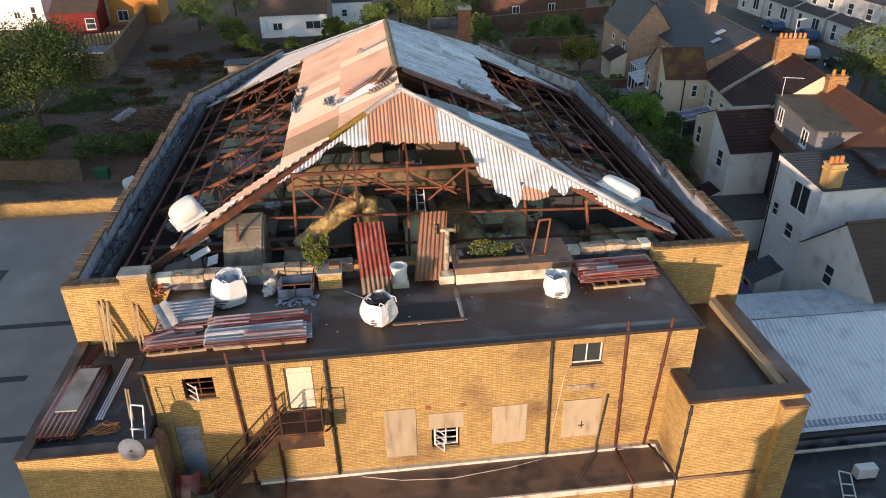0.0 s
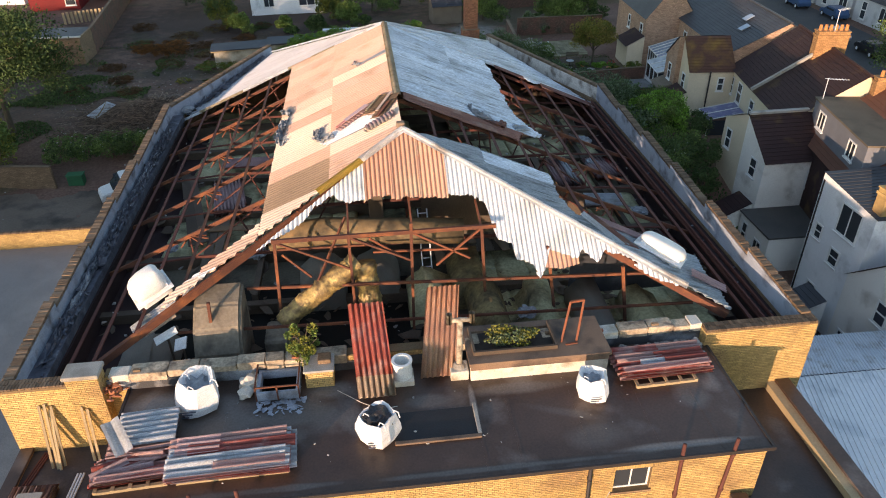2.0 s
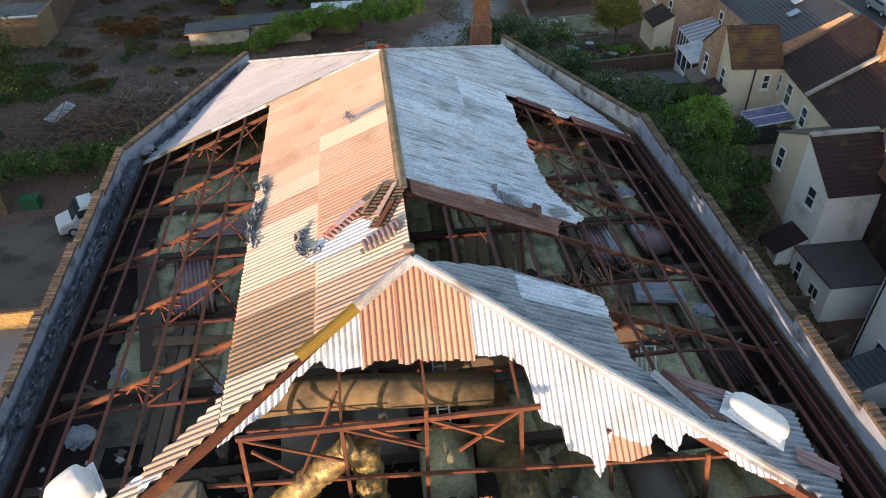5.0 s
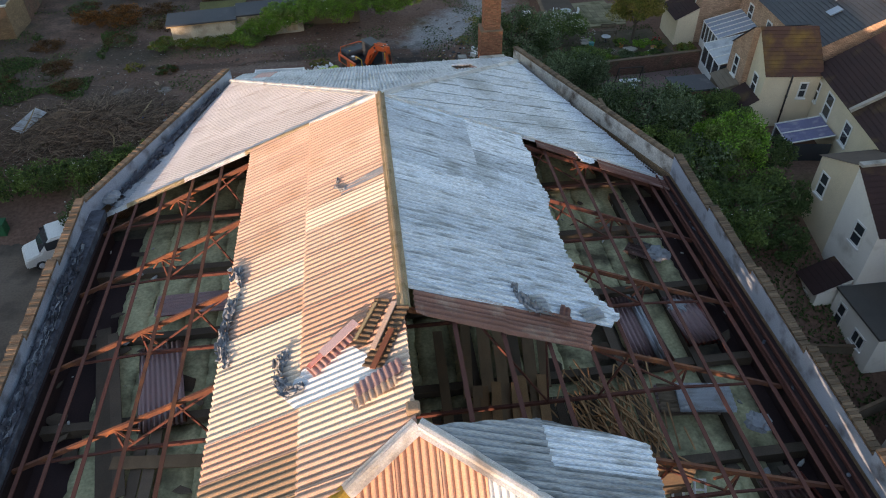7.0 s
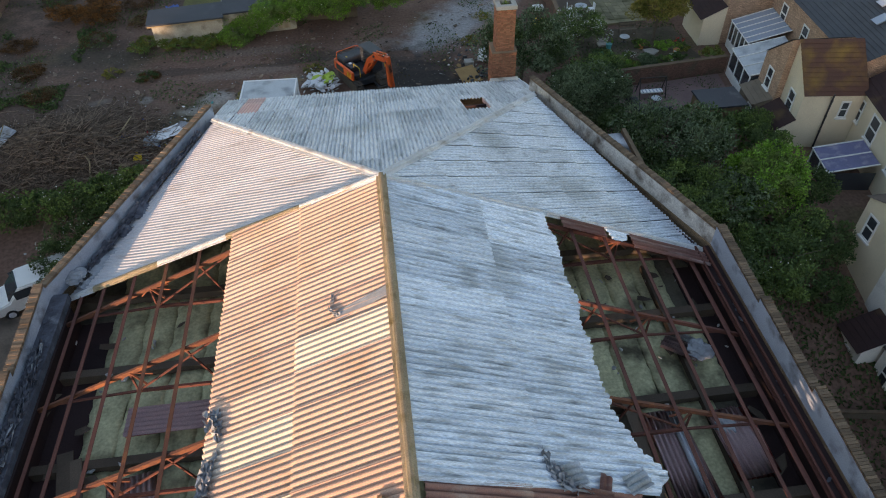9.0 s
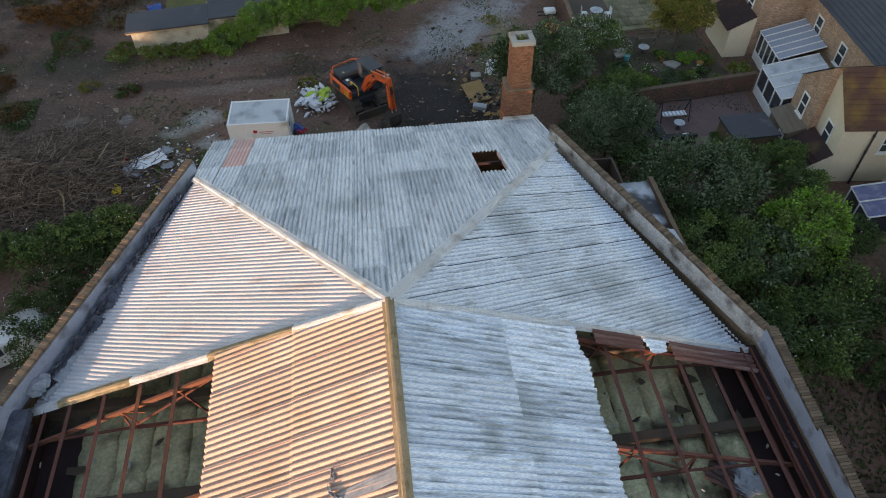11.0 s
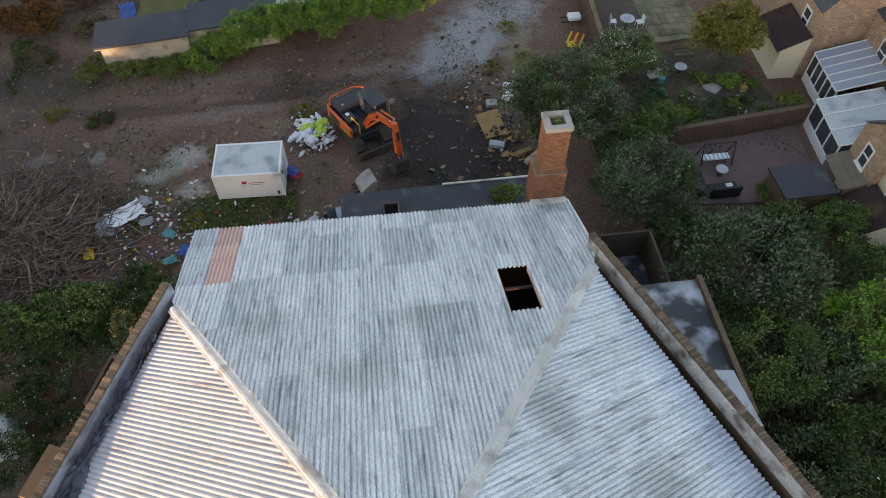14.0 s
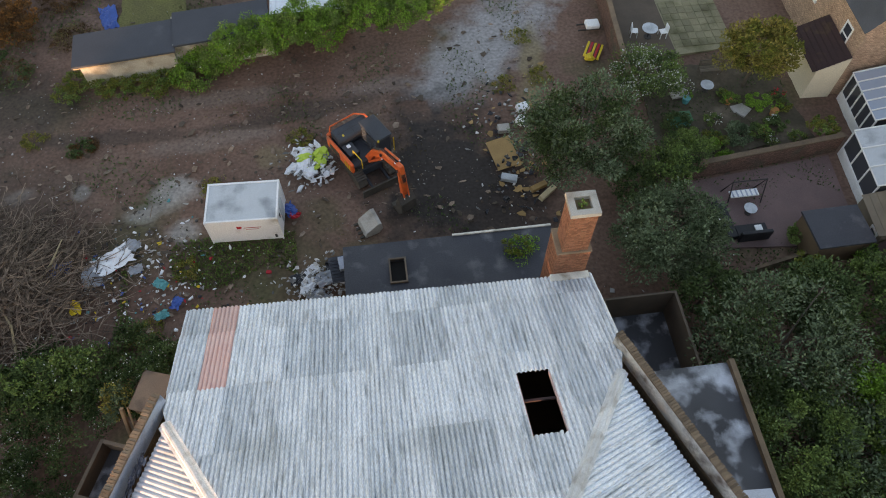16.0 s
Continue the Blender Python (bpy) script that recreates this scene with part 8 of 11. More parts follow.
house("rear wing with lichened orange tiles and beige pebbledash", 28.1, 31.9, 61.95, 64.6, -0.6, 4.0, 6.2, "x", BEIGE_PAINT, TILE_ORANGE, [(W, 63.3, 1.9, 0.9, 1.5), (S, 30.9, 2.2, 0.6, 1.2)], rot=-7, mono="n", category="house wing", name="house_wing")
house("rear wing of brown brick with slate roof", 28.0, 31.9, 64.62, 67.3, -0.6, 4.0, 6.2, "x", HOUSE_BRICK, SLATE, [(W, 66.0, 2.0, 0.8, 1.5)], rot=-4, mono="s", category="house wing", name="house_wing")
house("single-storey beige extension with red tiled lean-to roof", 26.7, 28.1, 61.9, 64.6, -0.8, 1.2, 2.1, "x", BEIGE_PAINT, TILE_RED, [(W, 62.9, -0.1, 0.9, 0.9)], rot=-4, mono="e", category="house wing", name="lean_to")
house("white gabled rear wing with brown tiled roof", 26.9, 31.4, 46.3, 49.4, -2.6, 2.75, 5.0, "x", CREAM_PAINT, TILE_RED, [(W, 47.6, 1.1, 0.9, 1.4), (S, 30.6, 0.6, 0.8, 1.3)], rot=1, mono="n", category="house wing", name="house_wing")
house("beige rear wing with flat roof beside a white gable", 26.9, 31.4, 49.42, 52.4, -2.0, 3.7, 5.0, "x", BEIGE_PAINT, SLATE_BROWN, [(W, 51.5, 1.6, 0.8, 1.5)], rot=1, mono="s", category="house wing", name="house_wing")
house("small flat-roofed white extension", 26.0, 30.8, 42.4, 46.2, -4.0, -0.9, 0, "x", CREAM_PAINT, FLATFELT, [(W, 43.6, -2.6, 1.0, 0.9), (W, 45.4, -2.9, 0.7, 1.6)], flat=True, category="house wing", name="extension")
house("little red-tiled porch of a white house", 25.0, 26.8, 46.4, 48.4, -3.5, -1.4, -0.5, "x", CREAM_PAINT, TILE_RED, [(W, 47.4, -2.6, 0.7, 0.7)], mono="e", category="house wing", name="lean_to")
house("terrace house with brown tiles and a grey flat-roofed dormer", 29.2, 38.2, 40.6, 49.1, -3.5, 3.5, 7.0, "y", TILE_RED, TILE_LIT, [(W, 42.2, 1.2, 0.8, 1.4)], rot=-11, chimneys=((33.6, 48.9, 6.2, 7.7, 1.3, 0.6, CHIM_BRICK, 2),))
house("wide grey loft dormer with flat felt roof and white windows", 29.8, 33.4, 41.1, 49.3, 3.3, 6.0, 0, "x", DORMER_GREY, FELT_BROWN, [(W, 47.7, 4.4, 1.1, 1.2), (W, 42.9, 4.4, 1.1, 1.2)], rot=-11, flat=True, category="dormer", name="dormer")
house("lower flat-roofed part of the terrace with dark felt", 31.2, 36.5, 36.6, 42.0, -3.5, 5.15, 0, "x", TILE_RED, FELT_BLUE, [], rot=-9, flat=True, category="house wing", name="house_wing")
house("tall white three-storey rear wing with black downpipe", 27.0, 34.0, 35.4, 40.2, -4.4, 4.45, 5.0, "x", BLUEWHITE_PAINT, SLATE, [(W, 37.2, 2.3, 1.8, 1.9), (W, 39.3, 1.0, 0.7, 1.0), (W, 37.5, 0.2, 0.9, 1.1), (W, 38.5, -3.0, 0.9, 1.3)], rot=2, mono="n", category="house wing", name="house_wing",
      chimneys=((27.75, 35.9, 4.2, 6.0, 1.0, 0.7, BRICK, 3),))
house("cream gabled rear wing with brown tiled roof", 26.9, 36.0, 29.0, 35.58, -4.4, 0.9, 3.8, "x", CREAM_PAINT, SLATE_BROWN, [(W, 32.6, -0.4, 0.9, 1.4), (W, 34.6, -3.6, 0.7, 1.2), (S, 29.0, -1.6, 0.9, 1.4)], rot=3, category="house wing", name="house_wing")
house("lower cream wing with sash windows", 30.0, 38.0, 22.5, 29.0, -4.4, 0.4, 3.0, "x", CREAM_PAINT, SLATE_BROWN, [(W, 27.6, -1.4, 1.3, 1.6), (W, 26.6, -4.0, 0.9, 1.4), (W, 24.5, -1.4, 0.9, 1.4)], rot=3, category="house wing", name="house_wing")
pipe("soil_pipe", [(26.85, 40.05, 4.6), (26.85, 40.05, -4.2)], 0.07, DARKPIPE, "black soil pipe on a white rear wing", True, "house pipes")
pipe("soil_pipe", [(29.8, 61.55, 4.0), (29.8, 61.55, -0.5)], 0.06, DARKPIPE, "black soil pipe on a beige rear wall", True, "house pipes")
pipe("soil_pipe", [(26.7, 35.2, 0.6), (26.7, 33.0, -4.2)], 0.05, WHITE_PAINT, "pale pipe on a cream wall", False, "house pipes")
parapet = thing("party_parapet", (32.6, 54.6, 5), "pale mortared party parapet across a tiled roof", "parapet", kind="structure")
bm = bmesh.new(); bar(bm, (30.6, 56.2, 4.25), (35.5, 55.3, 7.72), 0.26, 0.2); part("coping_run", bm, CONC, parapet)
bm = bmesh.new(); bar(bm, (26.85, 49.42, 5.1), (31.4, 49.5, 5.1), 0.35, 0.16); part("lead_flat", bm, CONC, parapet)
def aerial(x, y, z, h, turn):
    a = thing("tv_aerial", (x, y, z), "thin metal television aerial on a mast", "aerial", "television aerials")
    m = pose(x, y, z, 0, 0, turn)
    bm = bmesh.new(); tube(bm, [m @ Vector((0, 0, 0)), m @ Vector((0, 0, h))], 0.025, 6); part("mast", bm, SHEET_TIN, a)
    bm = bmesh.new(); tube(bm, [m @ Vector((-0.2, 0, h - 0.05)), m @ Vector((1.3, 0, h - 0.05))], 0.02, 6); part("boom", bm, SHEET_TIN, a)
    for k in range(6):
        bm = bmesh.new(); bar(bm, m @ Vector((0.1 + 0.2 * k, -0.22, h - 0.05)), m @ Vector((0.1 + 0.2 * k, 0.22, h - 0.05)), 0.018); part("element", bm, SHEET_TIN, a)
aerial(31.5, 48.7, 6.1, 1.5, -20), aerial(35.6, 55.2, 8.8, 1.6, 30)
for k, (x, y) in enumerate(((34.6, 66.2), (35.6, 67.6))):
    rl_ = thing("rooflight", (x, y, 7.0), "small pale rooflight set in a slate roof", "rooflight", "rooflights")
    bm = bmesh.new(); zz = 4.9 + (x - 32.1) * 0.49 + 0.16; prism(bm, [(x - 0.4, y - 0.35, zz - 0.2), (x + 0.4, y - 0.35, zz + 0.2), (x + 0.4, y + 0.35, zz + 0.2), (x - 0.4, y + 0.35, zz - 0.2)], (-0.06, 0, 0.06)); part("frame", bm, ROOFGLASS, rl_)
# low buildings beside the tower
lowr = thing("metal_roof_building", (22, 26, -4.4), "low building with pale ribbed metal roof", "building")
part("wall", boxes((17.2, 44, 21.3, 30.4, -4.4, -0.2)), RENDER_GREY, lowr)
def ribbed(a, b, c, d, n, mat, name):
    a, b, c, d = (Vector(p) for p in (a, b, c, d))
    bm = bmesh.new()
    courses(bm, a, b, c, d, step=50, lift=0.01)
    top = part(name, bm, mat, lowr)
    for k in range(n):
        t = (k + 0.5) / n
        rib = bmesh.new()
        bar(rib, a.lerp(b, t) + Vector((0, 0, 0.03)), d.lerp(c, t) + Vector((0, 0, 0.03)), 0.05, 0.05)
        part("rib", rib, mat, top)
ribbed((16.9, 21.1, -0.3), (44, 21.0, -0.3), (44, 28.0, 0.75), (18.2, 28.2, 0.75), 110, METALWHITE, "metal_roof")
ribbed((44, 31.5, -0.2), (20.0, 32.0, -0.2), (18.2, 28.25, 0.78), (44, 28.05, 0.78), 160, SHEET_TIN, "metal_roof")
part("eaves_gutter", boxes((16.8, 44, 20.8, 21.1, -0.5, -0.32)), TAR, lowr)
flat2 = thing("flat_roof_building", (22, 17, -4.4), "low dark flat-roofed shed beside the tower", "building")
part("wall", boxes((16.2, 44, 8, 20.6, -4.4, -1.2)), BRICK_FAR, flat2)
part("roof_slab", boxes((16.0, 44.2, 7.8, 20.75, -1.2, -1.0)), FELT_BLUE, flat2)
part("rail", boxes((17.0, 44, 20.3, 20.4, -0.72, -0.62)), WHITE_FLASH, flat2)
ac = thing("air_conditioner", (20.0, 18.9, -1.0), "small white air-conditioning unit on a dark roof", "air conditioner")
part("cabinet", rbox(19.55, 20.45, 18.75, 19.15, -0.9, -0.35, 0.04), WHITE_PAINT, ac)
part("feet", boxes((19.6, 19.7, 18.7, 19.2, -1.0, -0.9), (20.3, 20.4, 18.7, 19.2, -1.0, -0.9)), DARKPIPE, ac)
lad = thing("steel_ladder", (18.6, 18.2, -1.0), "white tubular ladder hoop on a dark roof", "ladder")
for a, b in (((18.3, 17.6, -0.95), (18.7, 18.9, -0.4)), ((18.8, 17.5, -0.95), (19.1, 18.7, -0.4)), ((18.7, 18.9, -0.4), (19.1, 18.7, -0.4)), ((18.4, 18.0, -0.8), (18.9, 17.9, -0.8)), ((18.55, 18.4, -0.6), (19.0, 18.3, -0.6))):
    bm = bmesh.new(); tube(bm, [a, b], 0.03, 6); part("tube", bm, WHITE_PAINT, lad)
tarp = thing("purple_cover", (22.6, 35.0, -4.2), "purple tarpaulin shelter in the back yard", "shelter")
bm = bmesh.new(); prism(bm, [(21.4, 33.2, -2.6), (24.2, 33.4, -2.8), (24.2, 36.6, -2.6), (21.6, 36.8, -2.3)], (0, 0, 0.05)); part("sheet_top", bm, PURPLE, tarp)
for x, y in ((21.5, 33.4), (24.1, 33.5), (24.1, 36.5), (21.7, 36.7)):
    bm = bmesh.new(); bar(bm, (x, y, -4.3), (x, y, -2.5), 0.06, up=(0, 1, 0)); part("leg", bm, DARKPIPE, tarp)
shed = house("small white bay with a dark tiled cap in the back yard", 24.6, 26.4, 36.2, 38.2, -4.4, -2.3, -1.5, "x", CREAM_PAINT, SLATE, [(W, 37.2, -3.6, 0.9, 1.0)], mono="e", category="house wing", name="lean_to")

# conservatories, sheds and garden walls on the east
def glasshouse(x0, x1, y0, y1, zg, ze, zr, rot, label, nb=5, mat=ROOFGLASS):
    m = pose(x0, y0, 0, 0, 0, rot) @ pose(-x0, -y0, 0)
    g = thing("conservatory", m @ Vector((x0, y0, zg)), label, "conservatory", "conservatories")
    P = lambda x, y, z: m @ Vector((x, y, z))
    bm = bmesh.new(); prism(bm, [P(x0, y0, ze), P(x0, y1, ze), P(x1, y1, zr), P(x1, y0, zr)], (0, 0, 0.03)); part("glass_roof", bm, mat, g)
    for k in range(nb + 1):
        y = y0 + (y1 - y0) * k / nb
        bm = bmesh.new(); bar(bm, P(x0 - 0.1, y, ze + 0.05), P(x1, y, zr + 0.05), 0.07, 0.06); part("roof_bar", bm, WHITE_PAINT, g)
        bm = bmesh.new(); bar(bm, P(x0, y, zg), P(x0, y, ze), 0.08, up=(0, 1, 0)); part("mullion", bm, WHITE_PAINT, g)
    for z in (zg + 0.6, ze - 0.03):
        bm = bmesh.new(); bar(bm, P(x0, y0, z), P(x0, y1, z), 0.08); part("transom", bm, WHITE_PAINT, g)
    part("side_glass", boxes((x0 + 0.02, x0 + 0.04, y0, y1, zg + 0.6, ze), (x0, x1, y0 - 0.01, y0 + 0.01, zg + 0.6, ze), m=m), PANE, g)
    part("dwarf_wall", boxes((x0 - 0.05, x0 + 0.05, y0, y1, zg, zg + 0.57), (x0, x1, y0 - 0.04, y0 + 0.04, zg, zg + 0.57), m=m), WHITE_PAINT, g)
    return g
glasshouse(29.5, 32.4, 71.75, 75.4, 0.0, 2.1, 3.0, -5, "white conservatory with grey glazed roof", 5)
glasshouse(27.7, 31.2, 67.5, 71.3, 0.0, 2.0, 2.9, -6, "white conservatory with pale blue roof", 3, CABINTOP)
glasshouse(28.2, 31.0, 57.4, 59.9, -1.4, 1.3, 1.9, -8, "lean-to with violet-blue plastic roof", 2, surface("violet_blue_roof_plastic", (0.17, 0.175, 0.30), (0.13, 0.135, 0.235), 1.2, 0.5, bump=0.2, stain=(0.3, 0.29, 0.36), stain_scale=1.6, stain_amt=0.3))
house("brown brick house with red lean-to and rendered base", 29.4, 34.4, 75.8, 86, -0.5, 5.0, 8.2, "y", HOUSE_BRICK, SLATE, [(W, 77.3, 2.6, 0.9, 1.5), (W, 81.5, 2.6, 0.8, 1.4)], rot=-3)
house("beige extension with red tiled lean-to roof", 27.6, 29.3, 75.7, 79.4, -0.2, 2.2, 3.1, "x", BEIGE_PAINT, TILE_RED, [], rot=-3, mono="e", category="house wing", name="lean_to")
def garden_wall(p, q, z0, z1, mat, label, t=0.22, name="garden_wall"):
    p, q = Vector((*p, 0)), Vector((*q, 0))
    g = thing(name, p.lerp(q, 0.5), label, "wall", "garden walls", kind="structure")
    bm = bmesh.new(); bar(bm, p + Vector((0, 0, (z0 + z1) / 2)), q + Vector((0, 0, (z0 + z1) / 2)), t, z1 - z0); part("masonry", bm, mat, g)
    bm = bmesh.new(); bar(bm, p + Vector((0, 0, z1 + 0.04)), q + Vector((0, 0, z1 + 0.04)), t + 0.1, 0.08); part("coping", bm, COPING, g)
    return g
garden_wall((18.4, 70.6), (28.0, 71.6), -0.3, 1.3, GARDEN_BRICK, "red brick garden wall with brick coping")
garden_wall((17.0, 77.5), (17.8, 90.0), -0.3, 1.7, GARDEN_BRICK, "red brick boundary wall along the track")
garden_wall((16.9, 63.6), (25.2, 65.2), -0.6, 0.6, FENCEWOOD, "weathered board fence between gardens", 0.08, "fence")
garden_wall((18.0, 101.8), (37.5, 106.5), -0.3, 2.4, GARDEN_BRICK, "long red brick yard wall")
garden_wall((18.9, 89.4), (29.2, 89.2), -0.3, 2.0, GARDEN_BRICK, "long red brick wall across the gardens")
garden_wall((19.8, 44.5), (26.0, 43.5), -4.4, -2.6, FENCEWOOD, "weathered board fence between yards", 0.08, "fence")
garden_wall((18.0, 38.0), (26.6, 40.5), -4.6, -2.9, FENCEWOOD, "board fence beside a white house", 0.08, "fence")
patch("patio", [(18.6, 66.0), (26.8, 65.2), (27.4, 71.2), (18.6, 70.3)], 0.12, PAVERS, "plum brick paved patio", "patio", thick=0.2)
patch("paved_terrace", [(19.0, 80.0), (25.0, 80.4), (24.6, 86.0), (18.6, 85.5)], 0.14, SLABS, "mossy slab terrace in a back garden", "terrace", thick=0.2)
patch("garden_bed", [(17.6, 71.8), (27.4, 72.4), (26.5, 79.0), (18.4, 79.2)], 0.1, LAWN, "dark garden soil with weeds", "garden", ragged=0.2, thick=0.15)
slab_things = thing("slab_paving", (22, 83, 0.1), "loose-laid paving slabs", "paving", kind="structure")
for i in range(7):
    for j in range(7):
        part("slab", boxes((21.3 + i * 0.55 + 0.02, 21.83 + i * 0.55, 80.8 + j * 0.62, 81.38 + j * 0.62, 0.14, 0.17 + 0.01 * ((i * 7 + j * 3) % 3))), SLABS, slab_things)
# patio furniture
sofa = thing("rattan_sofa", (20.8, 66.9, 0.12), "black rattan corner sofa on the patio", "sofa")
part("seat", rbox(20.2, 21.9, 66.3, 67.0, 0.16, 0.5, 0.05), RATTAN, sofa)
part("backrest", rbox(20.2, 21.9, 66.1, 66.3, 0.16, 0.95, 0.05), RATTAN, sofa)
part("side_seat", rbox(19.6, 20.2, 66.3, 68.5, 0.16, 0.5, 0.05), RATTAN, sofa)
part("side_back", rbox(19.4, 19.6, 66.1, 68.5, 0.16, 0.95, 0.05), RATTAN, sofa)
part("cushion", rbox(21.2, 21.6, 66.5, 66.85, 0.5, 0.58, 0.03), WHITE_PAINT, sofa, "pale cushion")
seat = thing("swing_bench", (21.4, 69.1, 0.12), "garden swing bench with white striped cushion", "bench")
part("cushion", rbox(20.6, 22.2, 68.7, 69.15, 0.5, 0.6, 0.03), WHITE_PAINT, seat, "white striped cushion")
for k in range(6):
    part("stripe", boxes((20.7 + k * 0.26, 20.79 + k * 0.26, 68.7, 69.15, 0.601, 0.606)), RENDER_GREY, seat)
for x in (20.45, 22.35):
    bm = bmesh.new(); tube(bm, [(x, 68.5, 0.12), (x, 69.0, 1.6), (x, 69.5, 0.12)], 0.04, 6); part("frame_leg", bm, DARKPIPE, seat)
bm = bmesh.new(); tube(bm, [(20.45, 69.0, 1.6), (22.35, 69.0, 1.6)], 0.04, 6); part("top_rail", bm, DARKPIPE, seat)
def round_table(x, y, z, r, h, mat, label):
    t = thing("round_table", (x, y, z), label, "table", "garden tables")
    bm = bmesh.new(); tube(bm, [(x, y, z + h - 0.03), (x, y, z + h)], r, 20); part("tabletop", bm, mat, t)
    bm = bmesh.new(); tube(bm, [(x, y, z + 0.03), (x, y, z + h - 0.03)], 0.04, 8); part("stem", bm, DARKPIPE, t)
    bm = bmesh.new(); tube(bm, [(x, y, z), (x, y, z + 0.03)], r * 0.5, 12); part("foot", bm, DARKPIPE, t)
round_table(21.4, 67.9, 0.12, 0.35, 0.5, CABINTOP, "small round grey patio table")
round_table(19.6, 81.6, 0.5, 0.5, 0.72, CABINTOP, "round pale blue garden table")
round_table(22.0, 77.0, 0.1, 0.4, 0.5, CABINTOP, "round pale table on the garden bed")
for k, (x, y, a) in enumerate(((18.7, 81.8, 80), (20.5, 81.5, -85))):
    c = thing("garden_chair", (x, y, 0.5), "white folding garden chair", "chair", "garden chairs")
    m = pose(x, y, 0.5, 0, 0, a)
    part("seat", boxes((-0.22, 0.22, -0.22, 0.22, 0.42, 0.45), m=m), WHITE_PAINT, c)
    part("backrest", boxes((-0.22, 0.22, 0.2, 0.24, 0.45, 0.9), m=m), WHITE_PAINT, c)
    for sx in (-0.2, 0.2):
        for sy in (-0.2, 0.2):
            part("leg", boxes((sx - 0.02, sx + 0.02, sy - 0.02, sy + 0.02, 0, 0.42), m=m), WHITE_PAINT, c)
house("low brown timber garden shed with grey felt roof", 23.3, 26.1, 64.4, 66.5, 0.1, 1.75, 0, "x", TIMBER_BROWN, FELT_BLUE, [], rot=1, flat=True, category="shed", name="garden_shed")
house("timber decking hut with dark roof", 17.7, 20.9, 79.9, 86.0, 0.1, 0.38, 0, "x", TIMBER, TIMBER, [], flat=True, category="decking", name="decking")
for k, (x, y, r, mt) in enumerate(((23.0, 75.8, 0.22, POT), (25.4, 74.6, 0.25, POT), (20.5, 76.2, 0.25, TEAL), (24.4, 73.2, 0.2, POT))):
    p = thing("plant_pot", (x, y, 0.1), "garden pot with a small plant", "pot", "garden pots")
    bm = bmesh.new(); tube(bm, [(x, y, 0.08), (x, y, 0.1 + r * 1.6)], [r * 0.75, r], 12); part("pot", bm, mt, p)
    bm = bmesh.new(); foliage(bm, (x, y, 0.1 + r * 2.2), (r * 1.6, r * 1.6, r * 1.4), 160, 0.06, random.Random(k)); part("leaves", bm, LEAF_BRIGHT, p)
bn = thing("plastic_chest", (19.6, 74.6, 0.1), "teal plastic storage chest in the garden", "chest")
part("body", rbox(19.0, 20.2, 74.3, 75.0, 0.1, 0.6, 0.04), TEAL, bn); part("lid", rbox(18.95, 20.25, 74.25, 75.05, 0.6, 0.68, 0.03), GREENP, bn)
house("lean-to store with grey slatted timber roof", 26.9, 28.0, 64.8, 67.4, -0.3, 1.5, 1.9, "x", FENCEWOOD, FENCEWOOD, [(W, 65.4, 0.4, 0.7, 0.8)], rot=-6, mono="e", category="house wing", name="lean_to")
patch("east_yard", [(15.6, 31.8), (26.6, 32.2), (26.6, 38.6), (17.6, 37.6), (15.6, 36.5)], -3.92, ASPHALT, "dark asphalt back yard", "yard", thick=0.4)
parasol = thing("yard_table", (24.6, 44.6, -4.1), "white square yard table by the back door", "table")
part("tabletop", rbox(-0.8, 0.8, -0.6, 0.6, 0.72, 0.76, 0.015, pose(24.5, 44.4, -4.1, 6, -8, 20)), WHITE_PAINT, parasol)
for sx in (-0.7, 0.7):
    for sy in (-0.5, 0.5):
        part("leg", boxes((sx - 0.03, sx + 0.03, sy - 0.03, sy + 0.03, 0, 0.72), m=pose(24.5, 44.4, -4.1, 6, -8, 20)), WHITE_PAINT, parasol)
# annex roofs on the east flank of the hall
an = thing("east_lean_to", (14.6, 55, 0), "low lean-to with patchy white-bloomed felt roof", "outbuilding")
part("roof_slab", boxes((11.2, 14.95, 51.6, 57.9, 5.05, 5.2)), FELT_MOSS, an)
part("wall", boxes((11.3, 14.9, 51.7, 57.8, 0, 5.05)), BRICK_FAR, an)
part("parapet", boxes((14.95, 15.17, 51.6, 57.95, 4.9, 5.45)), COPING, an)
an2 = thing("stair_hood", (13.9, 50, 0), "small sloping concrete hood against the hall wall", "outbuilding")
bm = bmesh.new(); prism(bm, [(13.2, 50.3, 7.5), (14.1, 50.4, 7.1), (13.9, 52.6, 7.0), (12.6, 52.6, 7.4)], (0, 0, 0.3)); part("hood", bm, RENDER_GREY, an2)
part("wall", boxes((12.6, 13.8, 50.6, 52.4, 0, 7.0)), BRICK_FAR, an2)
pit = thing("roofless_shed", (13.1, 60.5, 0), "roofless dark outhouse full of rubbish", "outbuilding")
part("wall", boxes((11.4, 11.5, 58.6, 62.4, 0, 3.0), (14.75, 14.87, 58.6, 62.4, 0, 3.0), (11.5, 14.75, 62.3, 62.4, 0, 3.0)), TIMBER, pit)
part("floor_slab", boxes((11.5, 14.75, 58.6, 62.3, 0.9, 1.0)), FELT_MOSS, pit)
an3 = thing("west_outhouse", (-9.3, 59.5, 0), "broken outhouse against the hall with a pale concrete top", "outbuilding")
m = pose(-9.0, 60.7, 0, 0, 0, -20)
part("wall", boxes((-0.62, 0.62, -0.82, 0.77, 0, 2.4), m=m), BRICK_FAR, an3)
part("roof_slab", crumbled(rbox(-0.7, 0.7, -0.9, 0.85, 2.4, 2.55, 0.05, m), random.Random(9), 0.07), LEDGE, an3, "cracked stained concrete top")
